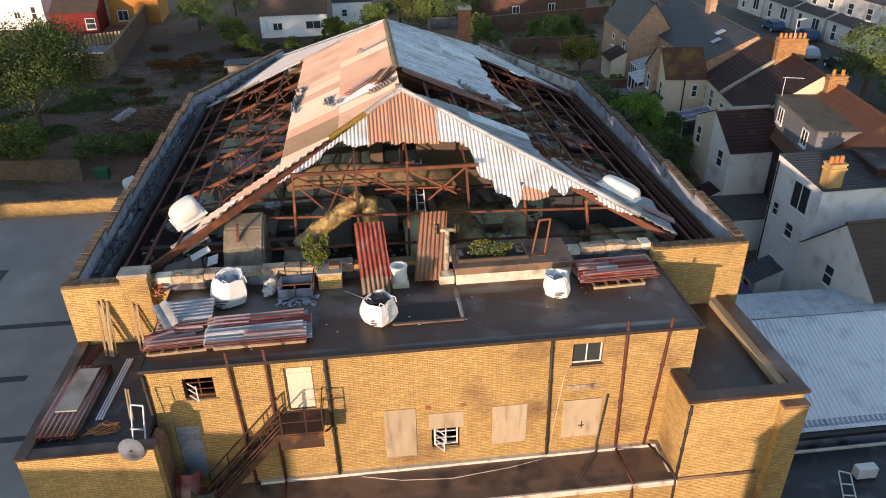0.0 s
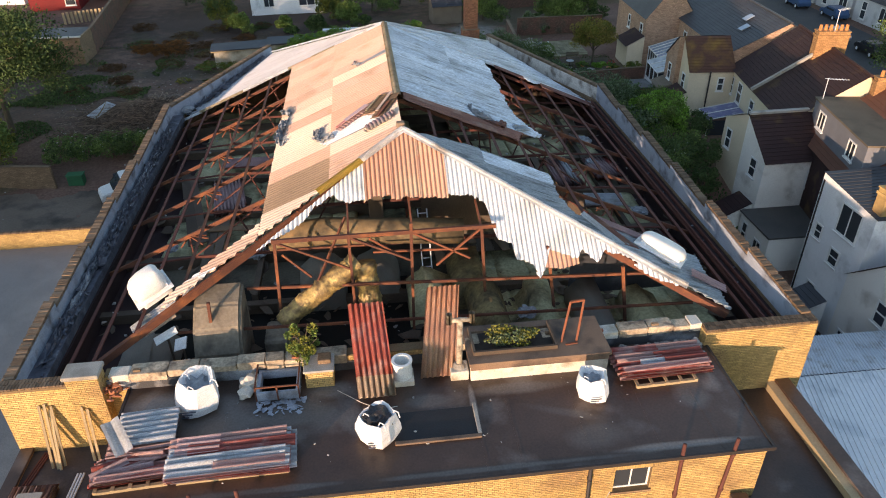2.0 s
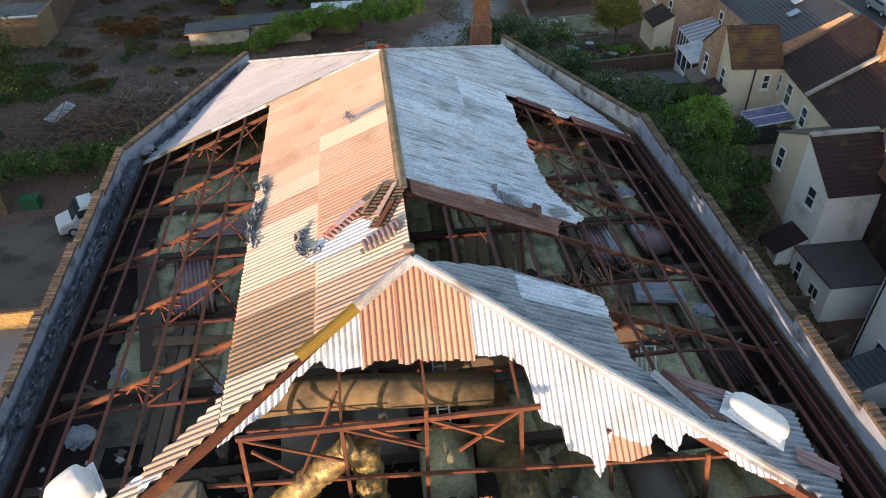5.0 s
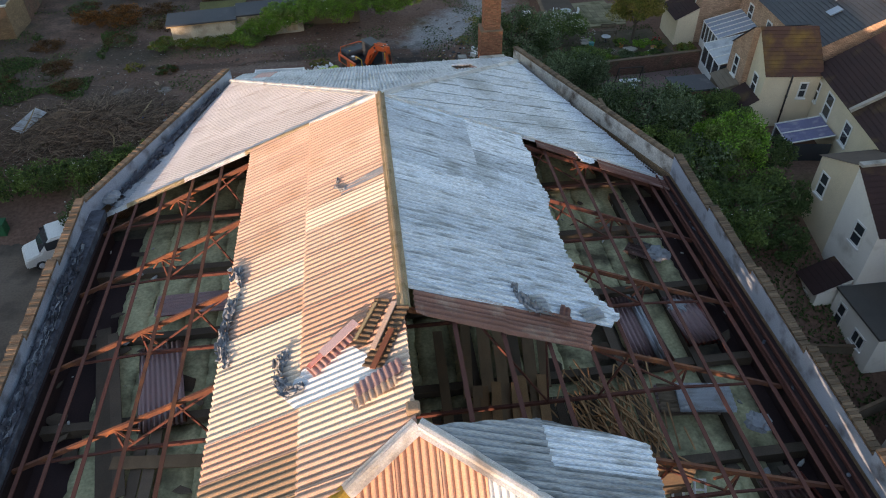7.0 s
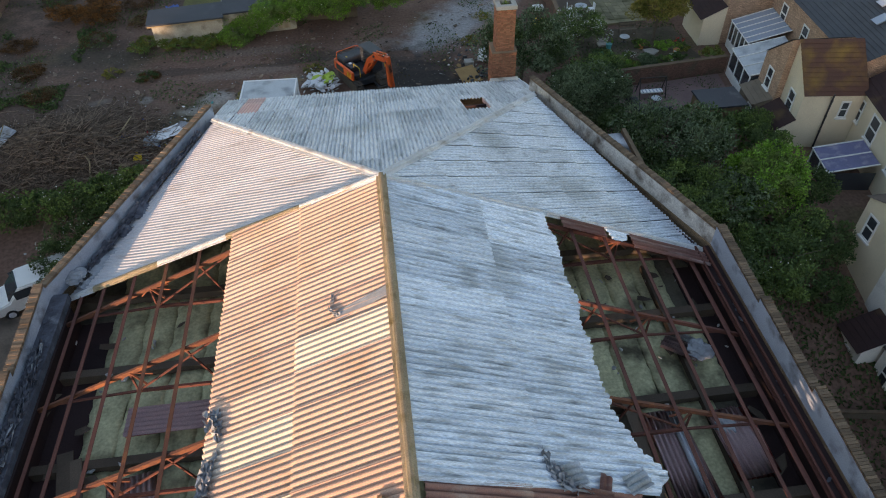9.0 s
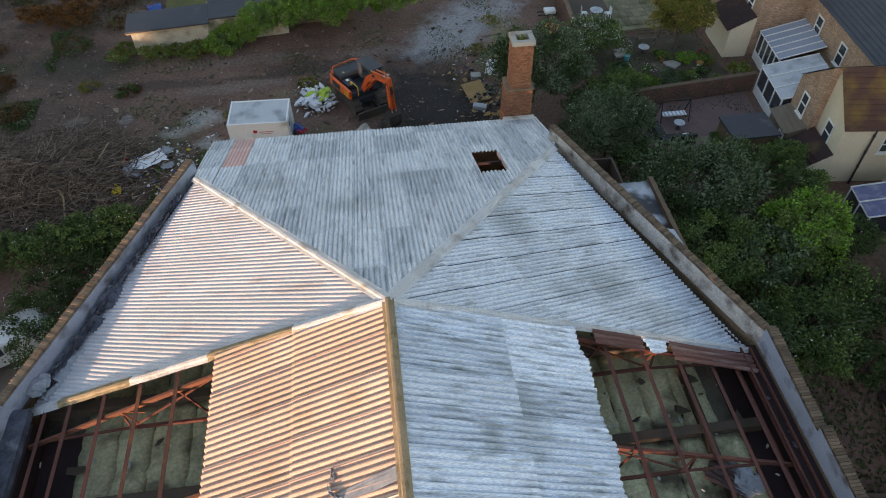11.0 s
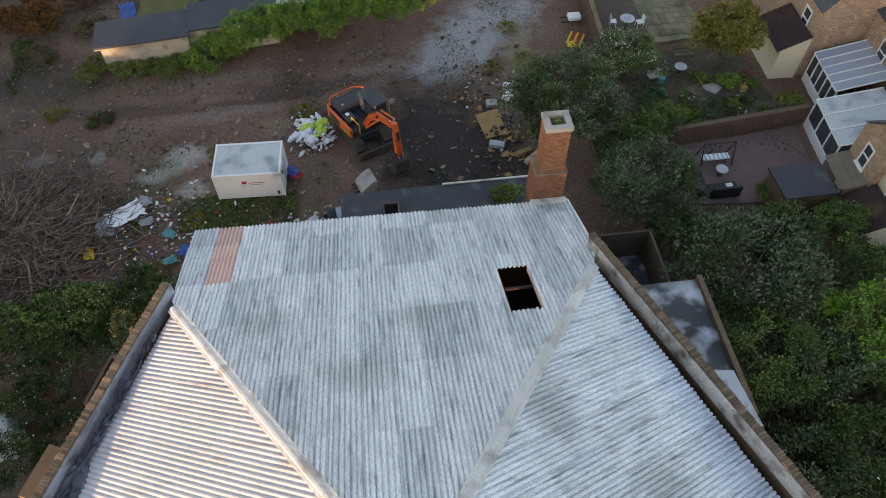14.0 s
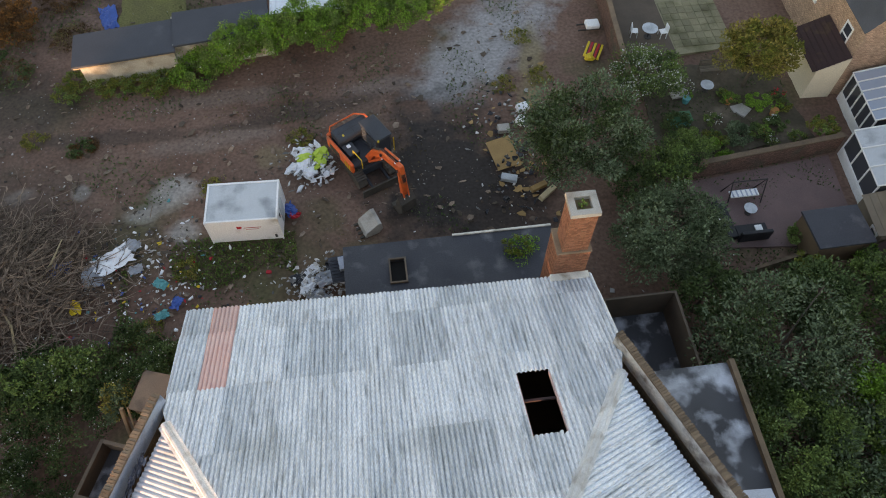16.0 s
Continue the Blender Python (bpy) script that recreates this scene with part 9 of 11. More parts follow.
m = pose(-10.3, 57.3, 0, 0, 0, -20)
part("side_wall", boxes((-0.9, -0.75, -1.2, 1.2, 0, 2.9), (-0.75, 0.9, 1.05, 1.2, 0, 2.9), (-0.75, 0.9, -1.2, -1.05, 0, 2.9), m=m), TIMBER, an3)
part("floor_slab", boxes((-0.75, 0.9, -1.05, 1.05, 1.9, 2.0), m=m), FELT_MOSS, an3)
bm = bmesh.new(); bar(bm, (-10.15, 58.6, 0.2), (-10.0, 59.9, 3.0), 0.14); bar(bm, (-9.85, 58.6, 0.2), (-9.75, 59.9, 3.0), 0.07); part("post", bm, TIMBER_BROWN, an3)
an4 = thing("west_buttress", (-11.0, 51.8, 0), "brick buttress with sloping top", "buttress")
part("brick_body", boxes((-0.5, 0.5, -0.9, 0.9, 0, 7.2), m=pose(-10.2, 51.9, 0, 0, 0, -22)), BRICK_FAR, an4)
# lean-to behind the hall
rl = thing("rear_lean_to", (4.8, 64.4, 0), "long low lean-to with black felt roof behind the hall", "outbuilding")
part("wall", boxes((-0.2, 9.8, 62.05, 66.7, 0, 2.6)), BRICK_FAR, rl)
part("roof_slab", boxes((-0.35, 1.85, 62.05, 66.85, 2.6, 2.75), (2.55, 9.9, 62.05, 66.85, 2.6, 2.75), (1.85, 2.55, 62.05, 64.6, 2.6, 2.75), (1.85, 2.55, 65.8, 66.85, 2.6, 2.75)), FELT_BLUE, rl)
part("rooflight_kerb", boxes((1.78, 1.86, 64.6, 65.8, 2.75, 2.87), (2.54, 2.62, 64.6, 65.8, 2.75, 2.87), (1.78, 2.62, 64.52, 64.6, 2.75, 2.87), (1.78, 2.62, 65.8, 65.88, 2.75, 2.87)), TIMBER, rl)
part("edge_strip", boxes((5.0, 9.9, 66.8, 66.9, 2.75, 2.83)), WHITE_FLASH, rl)
part("dark_inside", boxes((1.85, 2.55, 64.6, 65.8, 2.3, 2.601)), DARKVOID, rl)

# ---- tall chimney at the back ----
ch = thing("brick_chimney", (8.85, 62.6, 0), "square red brick chimney with offset shoulder and pale cap", "chimney")
def stack_face(x0, x1, y0, y1, z0, z1, name, seed):
    part(name, boxes((x0, x1, y0, y1, z0, z1)), MORTAR, ch)
    lst = []
    for O, U, N_, w in (((x0, y0, z0), (1, 0, 0), (0, -1, 0), x1 - x0), ((x0, y0, z0), (0, 1, 0), (-1, 0, 0), y1 - y0), ((x1, y0, z0), (0, 1, 0), (1, 0, 0), y1 - y0), ((x0, y1, z0), (1, 0, 0), (0, 1, 0), x1 - x0)):
        lst += brick_course(O, U, N_, w, z1 - z0, seed=seed)
    brickwork("bricks", lst, BRICK_RED, ch)
stack_face(8.42, 9.75, 61.95, 63.1, 0, 8.35, "lower_shaft", 101)
stack_face(8.6, 9.6, 62.0, 62.9, 8.35, 10.8, "upper_shaft", 103)
part("shoulder", rbox(8.38, 9.79, 61.91, 63.14, 8.3, 8.4, 0.03), COPING, ch)
part("cap", boxes((8.54, 9.66, 61.93, 62.17, 10.8, 11.0), (8.54, 9.66, 62.73, 62.97, 10.8, 11.0), (8.54, 8.8, 62.17, 62.73, 10.8, 11.0), (9.4, 9.66, 62.17, 62.73, 10.8, 11.0)), CONC, ch, "pale concrete cap ring")
part("lead_apron", rbox(8.3, 9.9, 61.62, 61.95, 6.5, 6.8, 0.03), WHITE_FLASH, ch, "white cement apron at the roof")
bm = bmesh.new(); foliage(bm, (9.1, 62.45, 10.9), (0.2, 0.2, 0.2), 60, 0.07, random.Random(5)); part("weeds", bm, LEAF_GREEN, ch)

# ---- site cabin ----
cab = thing("site_cabin", (-5.5, 70.9, 0.1), "white steel site cabin with dusty roof and small red logo", "site cabin")
m = pose(-7.32, 69.6, 0.08, 0, 0, -2.5)
part("body", rbox(0, 3.68, 0, 2.45, 0.1, 1.93, 0.03, m), CABINWHITE, cab)
part("roof_panel", rbox(0.08, 3.6, 0.08, 2.37, 1.93, 1.96, 0.01, m), CABINTOP, cab)
part("top_rail", boxes((-0.02, 3.7, -0.02, 0.08, 1.86, 1.99), (-0.02, 3.7, 2.37, 2.47, 1.86, 1.99), (-0.02, 0.08, 0.08, 2.37, 1.86, 1.99), (3.6, 3.7, 0.08, 2.37, 1.86, 1.99), m=m), CABINWHITE, cab)
part("skid", boxes((0.1, 3.6, 0.3, 0.45, 0, 0.1), (0.1, 3.6, 2.0, 2.15, 0, 0.1), m=m), MACHINE, cab)
for x in (-0.025, 3.635):
    for y in (-0.025, 2.405):
        part("corner_post", boxes((x, x + 0.07, y, y + 0.07, 0.08, 2.0), m=m), CABINWHITE, cab)
bm = bmesh.new(); prism(bm, [m @ Vector(p) for p in ((1.5, -0.012, 1.25), (1.72, -0.012, 1.25), (1.78, -0.012, 1.45), (1.5, -0.012, 1.48))], m.to_3x3() @ Vector((0, 0.008, 0))); part("logo", bm, LOGORED, cab, "small red logo shape")
part("logo_bar", boxes((1.85, 2.75, -0.012, -0.004, 1.3, 1.34), (1.95, 2.6, -0.012, -0.004, 1.16, 1.19), m=m), LOGORED, cab, "thin red line of print")
part("lock_box", boxes((3.3, 3.42, -0.03, -0.001, 0.3, 0.55), (3.69, 3.72, 0.5, 0.62, 1.3, 1.6), m=m), TAR, cab)
part("window_shutter", rbox(3.69, 3.73, 0.9, 1.6, 0.3, 1.6, 0.01, m), CABINTOP, cab)

# ---- digger ----
dg = thing("excavator", (1.15, 74.2, 0.1), "orange tracked excavator with dark engine cover and folded boom", "excavator")
m = pose(1.0, 74.0, 0.1, 0, 0, -66) @ Matrix.Scale(1.06, 4)          # forward is +x
for sy in (-1, 1):
    bm = bmesh.new()
    y0, y1 = (0.62, 1.12) if sy > 0 else (-1.12, -0.62)
    prof = [(-1.45, 0.1), (-1.25, 0.0), (1.25, 0.0), (1.45, 0.1), (1.58, 0.35), (1.45, 0.6), (1.25, 0.7), (-1.25, 0.7), (-1.45, 0.6), (-1.58, 0.35)]
    prism(bm, [m @ Vector((x, y0, z)) for x, z in prof], m.to_3x3() @ Vector((0, y1 - y0, 0)))
    bmesh.ops.recalc_face_normals(bm, faces=bm.faces)
    tr = part("track", bm, TRACK, dg, "muddy rubber-padded track")
    for k in range(17):
        x = -1.36 + k * 0.17
        part("track_pad", boxes((x, x + 0.12, y0 - 0.03, y1 + 0.03, 0.69, 0.745), m=m), TRACK, tr)
part("undercarriage", rbox(-0.9, 0.9, -0.62, 0.62, 0.25, 0.75, 0.05, m), MACHINE, dg)
mu = m @ pose(-0.1, 0, 0, 0, 0, 6)
part("turntable", boxes((-0.8, 0.8, -0.8, 0.8, 0.75, 0.92), m=mu), MACHINE, dg)
part("deck", rbox(-1.55, 0.85, -1.1, 1.15, 0.92, 1.18, 0.06, mu), MACHINE, dg)
part("engine_cover", rbox(-1.6, -0.55, -0.95, 1.1, 1.18, 1.72, 0.14, mu), MACHINE, dg, "dark blue-grey engine cover")
part("cover_seam", boxes((-1.3, -0.6, 0.05, 0.07, 1.722, 1.726), (-1.1, -1.08, -0.8, 0.95, 1.722, 1.726), m=mu), TAR, dg)
part("tool_box", rbox(-0.5, 0.35, -0.95, -0.35, 1.18, 1.5, 0.05, mu), MACHINE, dg)
part("filler_cap", rbox(-0.35, -0.15, -0.75, -0.55, 1.5, 1.56, 0.02, mu), SHEET_TIN, dg)
part("warning_label", boxes((-0.95, -0.8, -0.6, -0.5, 1.722, 1.728), m=mu), YELLOWP, dg, "yellow warning label")
part("counterweight", rbox(-1.82, -1.56, -1.1, 1.05, 0.92, 1.42, 0.1, mu), ORANGE, dg)
part("side_skirt", rbox(-1.5, 0.95, -1.26, -1.08, 0.88, 1.52, 0.06, mu), ORANGE, dg)
part("side_skirt", rbox(-1.5, -0.7, 1.1, 1.22, 0.88, 1.5, 0.05, mu), ORANGE, dg)
part("skirt_panel", boxes((-1.15, -0.2, -1.275, -1.262, 1.0, 1.4), m=mu), MACHINE, dg, "dark louvred panel")
cabp = part("cab", rbox(-0.5, 1.05, 0.3, 1.18, 0.95, 2.42, 0.1, mu), MACHINE, dg, "dark glazed cab")
part("cab_roof", rbox(-0.56, 1.12, 0.26, 1.22, 2.4, 2.5, 0.05, mu), MACHINE, cabp, "dark blue-grey cab roof")
part("windscreen", boxes((1.05, 1.062, 0.4, 1.08, 1.15, 2.3), m=mu), PANE, cabp)
part("side_window", boxes((-0.35, 0.9, 1.18, 1.192, 1.35, 2.3), m=mu), PANE, cabp)
part("side_window", boxes((-0.35, 0.9, 0.288, 0.3, 1.35, 2.3), m=mu), PANE, cabp)
part("work_lamp", rbox(1.05, 1.15, 0.32, 0.42, 2.38, 2.5, 0.02, mu), YELLOWP, cabp)
for s in (0.35, 0.55, 0.75):
    part("handle_stripe", boxes((s - 0.05, s + 0.03, -1.285, -1.27, 1.0, 1.4), m=mu), YELLOWP, dg)
for pts, mt in ((((0.3, -0.72, 1.2), (0.3, -0.72, 1.75), (1.1, -0.72, 1.75), (1.1, -0.72, 1.1)), YELLOWP), (((1.15, 1.25, 1.2), (1.15, 1.25, 2.2)), YELLOWP), (((-1.72, -0.9, 1.4), (-1.76, -0.8, 1.78), (-1.76, 0.7, 1.78), (-1.4, 1.12, 1.78), (-0.75, 1.16, 1.78), (-0.75, 1.16, 1.5)), ORANGE)):
    bm = bmesh.new(); tube(bm, [mu @ Vector(p) for p in pts], 0.028 if mt is YELLOWP else 0.05, 6); part("guard_rail", bm, mt, dg)
def arm(pts, w, th, mat, name, label=""):
    bm = bmesh.new()
    prism(bm, [mu @ Vector((x, -0.1 - w / 2, z)) for x, z in pts], mu.to_3x3() @ Vector((0, w, 0)))
    bmesh.ops.recalc_face_normals(bm, faces=bm.faces)
    bmesh.ops.bevel(bm, geom=list(bm.edges), offset=0.02, segments=1, affect="EDGES")
    return part(name, bm, mat, dg, label)
arm([(0.5, 1.1), (0.85, 1.0), (1.5, 2.1), (2.5, 2.85), (3.75, 3.12), (3.85, 3.28), (3.65, 3.36), (2.25, 3.18), (1.3, 2.42)], 0.24, 0, ORANGE, "boom", "orange cranked boom")
arm([(3.5, 3.55), (3.9, 3.6), (4.0, 3.2), (4.05, 1.5), (3.9, 1.35), (3.75, 1.5), (3.6, 3.0)], 0.24, 0, ORANGE, "dipper", "orange dipper arm")
arm([(3.95, 1.55), (4.3, 1.2), (4.35, 0.6), (4.0, 0.15), (3.4, 0.15), (3.3, 0.35), (3.75, 0.55), (3.85, 1.2)], 0.9, 0, TRACK, "bucket", "worn steel bucket")
for a, b, r in (((1.0, 1.2), (2.3, 2.7), 0.07), ((2.3, 3.3), (3.5, 3.6), 0.06), ((3.8, 3.3), (4.15, 1.5), 0.05)):
    for y in (-0.24, 0.04):
        bm = bmesh.new(); tube(bm, [mu @ Vector((a[0], y, a[1])), mu @ Vector((b[0], y, b[1]))], r, 8); part("ram", bm, ORANGE, dg)
        e0, e1 = Vector((a[0], y, a[1])), Vector((b[0], y, b[1]))
        bm = bmesh.new(); tube(bm, [mu @ e0.lerp(e1, 0.62), mu @ e0.lerp(e1, 1.06)], r * 0.55, 8); part("ram_rod", bm, SHEET_TIN, dg, "bright steel rod")
for y in (-0.16, -0.1, -0.04):
    bm = bmesh.new(); tube(bm, [mu @ Vector((x, y, z)) for x, z in ((0.9, 1.6), (1.35, 2.55), (2.25, 3.26), (3.6, 3.44), (3.95, 3.3), (4.08, 2.6))], 0.022, 6); part("hose", bm, TAR, dg, "black hydraulic hose")
for x, z in ((0.7, 1.1), (2.3, 3.0), (3.75, 3.22), (3.92, 1.5)):
    bm = bmesh.new(); tube(bm, [mu @ Vector((x, -0.3, z)), mu @ Vector((x, 0.1, z))], 0.08, 10); part("pin", bm, MACHINE, dg)
part("blade", boxes((1.95, 2.05, -1.15, 1.15, 0.0, 0.5), m=m), TRACK, dg, "worn dozer blade")
for y in (-0.5, 0.5):
    part("blade_arm", boxes((0.8, 1.95, y - 0.06, y + 0.06, 0.2, 0.35), m=m), MACHINE, dg)
bkt = thing("spare_bucket", (1.0, 68.6, 0.1), "pale rusty spare digging bucket on the soil", "bucket")
bm = bmesh.new()
mm = pose(0.95, 69.6, 0.1, 0, 0, 20)
prism(bm, [mm @ Vector((x, -0.55, z)) for x, z in ((-0.5, 0.0), (0.3, 0.0), (0.55, 0.3), (0.5, 0.75), (0.3, 0.8), (-0.4, 0.35))], mm.to_3x3() @ Vector((0, 1.1, 0)))
bmesh.ops.recalc_face_normals(bm, faces=bm.faces); part("shell", bm, CONC, bkt)
for k in range(4):
    part("tooth", boxes((-0.75, -0.5, -0.5 + k * 0.3, -0.38 + k * 0.3, 0.02, 0.1), m=mm), TRACK, bkt)

# ---- waste ground: sheds, walls, heaps ----
gs = thing("long_shed", (-9, 83, 0), "long low outbuilding with dark felt roof and pale wall", "outbuilding")
m = pose(-15.3, 82.0, 0, 0, 0, 6.5)
part("wall", boxes((0, 5.5, 0, 2.5, 0, 1.9), (5.5, 11.3, 0.3, 2.9, 0, 2.0), m=m), WORN_WALL, gs)
part("roof_slab", crumbled(boxes((-0.35, 5.62, -0.22, 2.65, 1.9, 2.02), m=m), random.Random(31), 0.03), FELT_SHED, gs)
part("roof_slab", crumbled(boxes((5.62, 11.5, 0.08, 3.05, 2.02, 2.14), m=m), random.Random(32), 0.03), FELT_SHED, gs)
part("fascia", boxes((-0.3, 5.5, -0.2, -0.17, 1.78, 1.897), m=m), TIMBER_PALE, gs)
for x in (6.6, 8.4, 9.8):
    part("boarded_panel", boxes((x, x + 1.0, 0.27, 0.297, 0.2, 1.7), m=m), PLY, gs)
patch("lawn", [(-14.2, 86.2), (-9.9, 86.6), (-10.0, 92.0), (-14.4, 92.0)], 0.12, surface("worn_olive_lawn", (0.16, 0.15, 0.05), (0.11, 0.10, 0.045), 0.8, 0.95, bump=0.6, grain=9, speck=0.4), "worn olive lawn behind the shed", "lawn", ragged=0.15)
ms = thing("metal_shed", (0.4, 86, 0), "shed with ribbed metal roof behind the hedge", "shed")
part("wall", boxes((-3.8, 1.0, 84.9, 88, 0, 2.0)), FENCEWOOD, ms)
bm = wavy((0, 0, 0), (1, 0, 0), (0, 1, -0.02), -4.0, 1.2, 84.7, 88.2, None, 0.3, 0.02); bmesh.ops.translate(bm, vec=(0, 0, 3.9), verts=bm.verts); part("metal_roof", bm, SHEET_TIN, ms)
house("white bungalow with brown tiled roof", -14.0, -4.6, 104.5, 111.0, 0, 3.2, 6.4, "x", BLUEWHITE_PAINT, SLATE_BROWN, [(S, -11.6, 1.0, 1.4, 1.1), (S, -6.6, 1.0, 2.2, 1.2)], rot=2)
house("white cottage end between trees", -4.0, 2.0, 112.0, 118, 0, 3.4, 6.0, "x", BLUEWHITE_PAINT, SLATE, [(S, -2.2, 1.2, 0.9, 1.1)], rot=2)
house("white terrace house with slate roof", -62, -47.5, 117.5, 124, 0, 4.6, 8.0, "x", BLUEWHITE_PAINT, SLATE, [(S, -55.5, 1.4, 1.8, 1.2), (S, -51.5, 1.6, 1.0, 1.1), (S, -49.0, 1.4, 0.8, 2.0)], rot=-3)
house("red painted house with brown lean-to roof", -45.0, -38.5, 112.0, 118, 0, 3.0, 5.6, "x", surface("crimson_masonry_paint", (0.20, 0.025, 0.025), (0.16, 0.022, 0.022), 0.8, 0.85), SLATE_BROWN, [(S, -39.6, 0.6, 1.4, 1.6)], rot=4, mono="n")
house("orange painted house with white awning", -38.4, -31.0, 118.0, 126, 0, 6.5, 9.5, "x", surface("ochre_masonry_paint", (0.52, 0.24, 0.06), (0.46, 0.2, 0.05), 0.8, 0.85), TILE_RED, [(S, -34.5, 3.8, 2.2, 1.4), (S, -36.5, 0.6, 1.6, 1.6)], rot=4)
yd = thing("walled_yard", (-33, 92, 0), "brick walled yard with dark flat roof", "outbuilding")
part("wall", boxes((-38.5, -29.9, 86.0, 86.25, 0, 2.9), (-30.1, -29.9, 86.25, 90, 0, 2.9)), BRICK_FAR, yd)
part("roof_slab", boxes((-38.5, -30.1, 86.25, 91.0, 2.6, 2.8)), FELT_BLUE, yd)
part("white_coping", boxes((-38.6, -29.8, 85.95, 86.3, 2.9, 3.02)), WHITE_FLASH, yd)
garden_wall((-30.0, 90.0), (-33.5, 122.0), 0, 2.8, GARDEN_BRICK, "long brick boundary wall beside the waste ground")
garden_wall((-58, 86.1), (-38.5, 86.1), 0, 2.6, BRICK_FAR, "pale sunlit yard wall")
fn = thing("picket_fence", (-34, 104, 0), "grey timber fence panels in the yard", "fence")
for k in range(14):
    part("paling", boxes((-38 + k * 0.45, -37.7 + k * 0.45, 104 + k * 0.2, 104.06 + k * 0.2, 0, 1.5)), TIMBER_PALE, fn)
# street on the east
patch("street", [(50, 40), (58, 40), (62, 140), (53, 140)], 0.1, ASPHALT, "asphalt street beyond the terrace", "street", thick=0.2)
for k in range(5):
    house("white rendered terrace house with slate bay roofs", 63.5, 71, 74 + k * 8.0, 81.8 + k * 8.0, 0, 6.0, 9.0, "y", STREET_WHITE, SLATE, [(W, 76 + k * 8.0, 0.8, 1.6, 1.8), (W, 79.8 + k * 8.0, 0.6, 1.0, 2.1), (W, 76 + k * 8.0, 3.7, 1.2, 1.5), (W, 79.8 + k * 8.0, 3.7, 1.2, 1.5)], group="street terrace")
    pr = house("slate bay canopy of a terrace house", 61.9, 63.5, 74.2 + k * 8.0, 81.6 + k * 8.0, 0, 2.9, 3.6, "y", STREET_WHITE, SLATE, [(W, 76.0 + k * 8, 0.8, 1.7, 1.8), (W, 79.8 + k * 8, 0.5, 1.0, 2.1)], mono="e", category="porch", name="porch", group="street porches")
def car(x, y, z, rot, paint, label, van=False):
    c = thing("van" if van else "car", (x, y, z), label, "van" if van else "car", "parked vehicles")
    m = pose(x, y, z, 0, 0, rot)
    L, Wd, H = (4.6, 1.8, 1.9) if van else (4.2, 1.72, 1.42)
    prof = [(-L / 2, 0.35), (-L / 2, 0.95), (-L / 2 + 0.1, H - 0.1), (-L / 2 + 0.3, H), (0.6, H), (1.35, 1.1), (L / 2 - 0.15, 0.95), (L / 2, 0.7), (L / 2, 0.35)] if van else [(-L / 2, 0.35), (-L / 2, 0.8), (-L / 2 + 0.25, 0.95), (-L / 2 + 0.75, H), (0.35, H), (1.1, 0.95), (L / 2 - 0.2, 0.85), (L / 2, 0.6), (L / 2, 0.35)]
    bm = bmesh.new()
    prism(bm, [m @ Vector((a, -Wd / 2, b)) for a, b in prof], m.to_3x3() @ Vector((0, Wd, 0)))
    bmesh.ops.recalc_face_normals(bm, faces=bm.faces)
    bmesh.ops.bevel(bm, geom=list(bm.edges), offset=0.07, segments=2, affect="EDGES")
    part("body", bm, paint, c)
    zz = 1.12 if van else 0.98
    bm = bmesh.new(); prism(bm, [m @ Vector(p) for p in ((0.62, -Wd / 2 + 0.14, H - 0.06), (1.3, -Wd / 2 + 0.14, zz + 0.02), (1.3, Wd / 2 - 0.14, zz + 0.02), (0.62, Wd / 2 - 0.14, H - 0.06))] if van else [m @ Vector(p) for p in ((0.42, -Wd / 2 + 0.16, H - 0.06), (1.05, -Wd / 2 + 0.12, zz + 0.02), (1.05, Wd / 2 - 0.12, zz + 0.02), (0.42, Wd / 2 - 0.16, H - 0.06))], m.to_3x3() @ Vector((0.05, 0, 0.05))); part("windscreen", bm, PANE, c)
    for sy in (-1, 1):
        yy = sy * Wd / 2
        a0, a1 = (0.0, 0.95) if van else (-1.2, 0.5)
        part("side_window", boxes((a0, a1, min(yy, yy + sy * 0.012), max(yy, yy + sy * 0.012), zz + 0.06, H - 0.16), m=m), PANE, c)
        for xx in (-L / 2 + 0.75, L / 2 - 0.8):
            bm = bmesh.new(); tube(bm, [m @ Vector((xx, yy - sy * 0.2, 0.32)), m @ Vector((xx, yy + sy * 0.02, 0.32))], 0.32, 16)
            wh = part("wheel", bm, TAR, c, "black tyre")
            bm = bmesh.new(); tube(bm, [m @ Vector((xx, yy + sy * 0.0, 0.32)), m @ Vector((xx, yy + sy * 0.035, 0.32))], 0.19, 12); part("rim", bm, SHEET_TIN, wh)
    return c
CARSILVER = surface("silver_car_paint", (0.45, 0.5, 0.56), (0.42, 0.46, 0.52), 1.0, 0.3, 0.4, bump=0)
CARBLUE = surface("blue_car_paint", (0.05, 0.11, 0.22), (0.04, 0.09, 0.19), 1.0, 0.3, 0.2, bump=0)
CARDARK = surface("black_car_paint", (0.03, 0.03, 0.035), (0.025, 0.025, 0.03), 1.0, 0.3, 0.2, bump=0)
car(54.5, 81.5, 0.1, 84, CARSILVER, "silver hatchback parked in the street")
car(55.0, 75.6, 0.1, 84, CARDARK, "black car parked in the street")
car(58.8, 97.0, 0.1, 86, CARBLUE, "blue car parked in the street")
car(60.0, 90.5, 0.1, 86, CARBLUE, "dark blue car parked by the terrace")
car(-18.1, 56.5, -1.7, 205, WHITE_PAINT, "white van parked in the yard behind the hall", True)
patch("yard", [(-40, 44), (-11.5, 44), (-11.5, 56.5), (-20, 58), (-40, 58)], -1.62, YARD, "dusty brown yard beside the hall", "yard", thick=0.3)
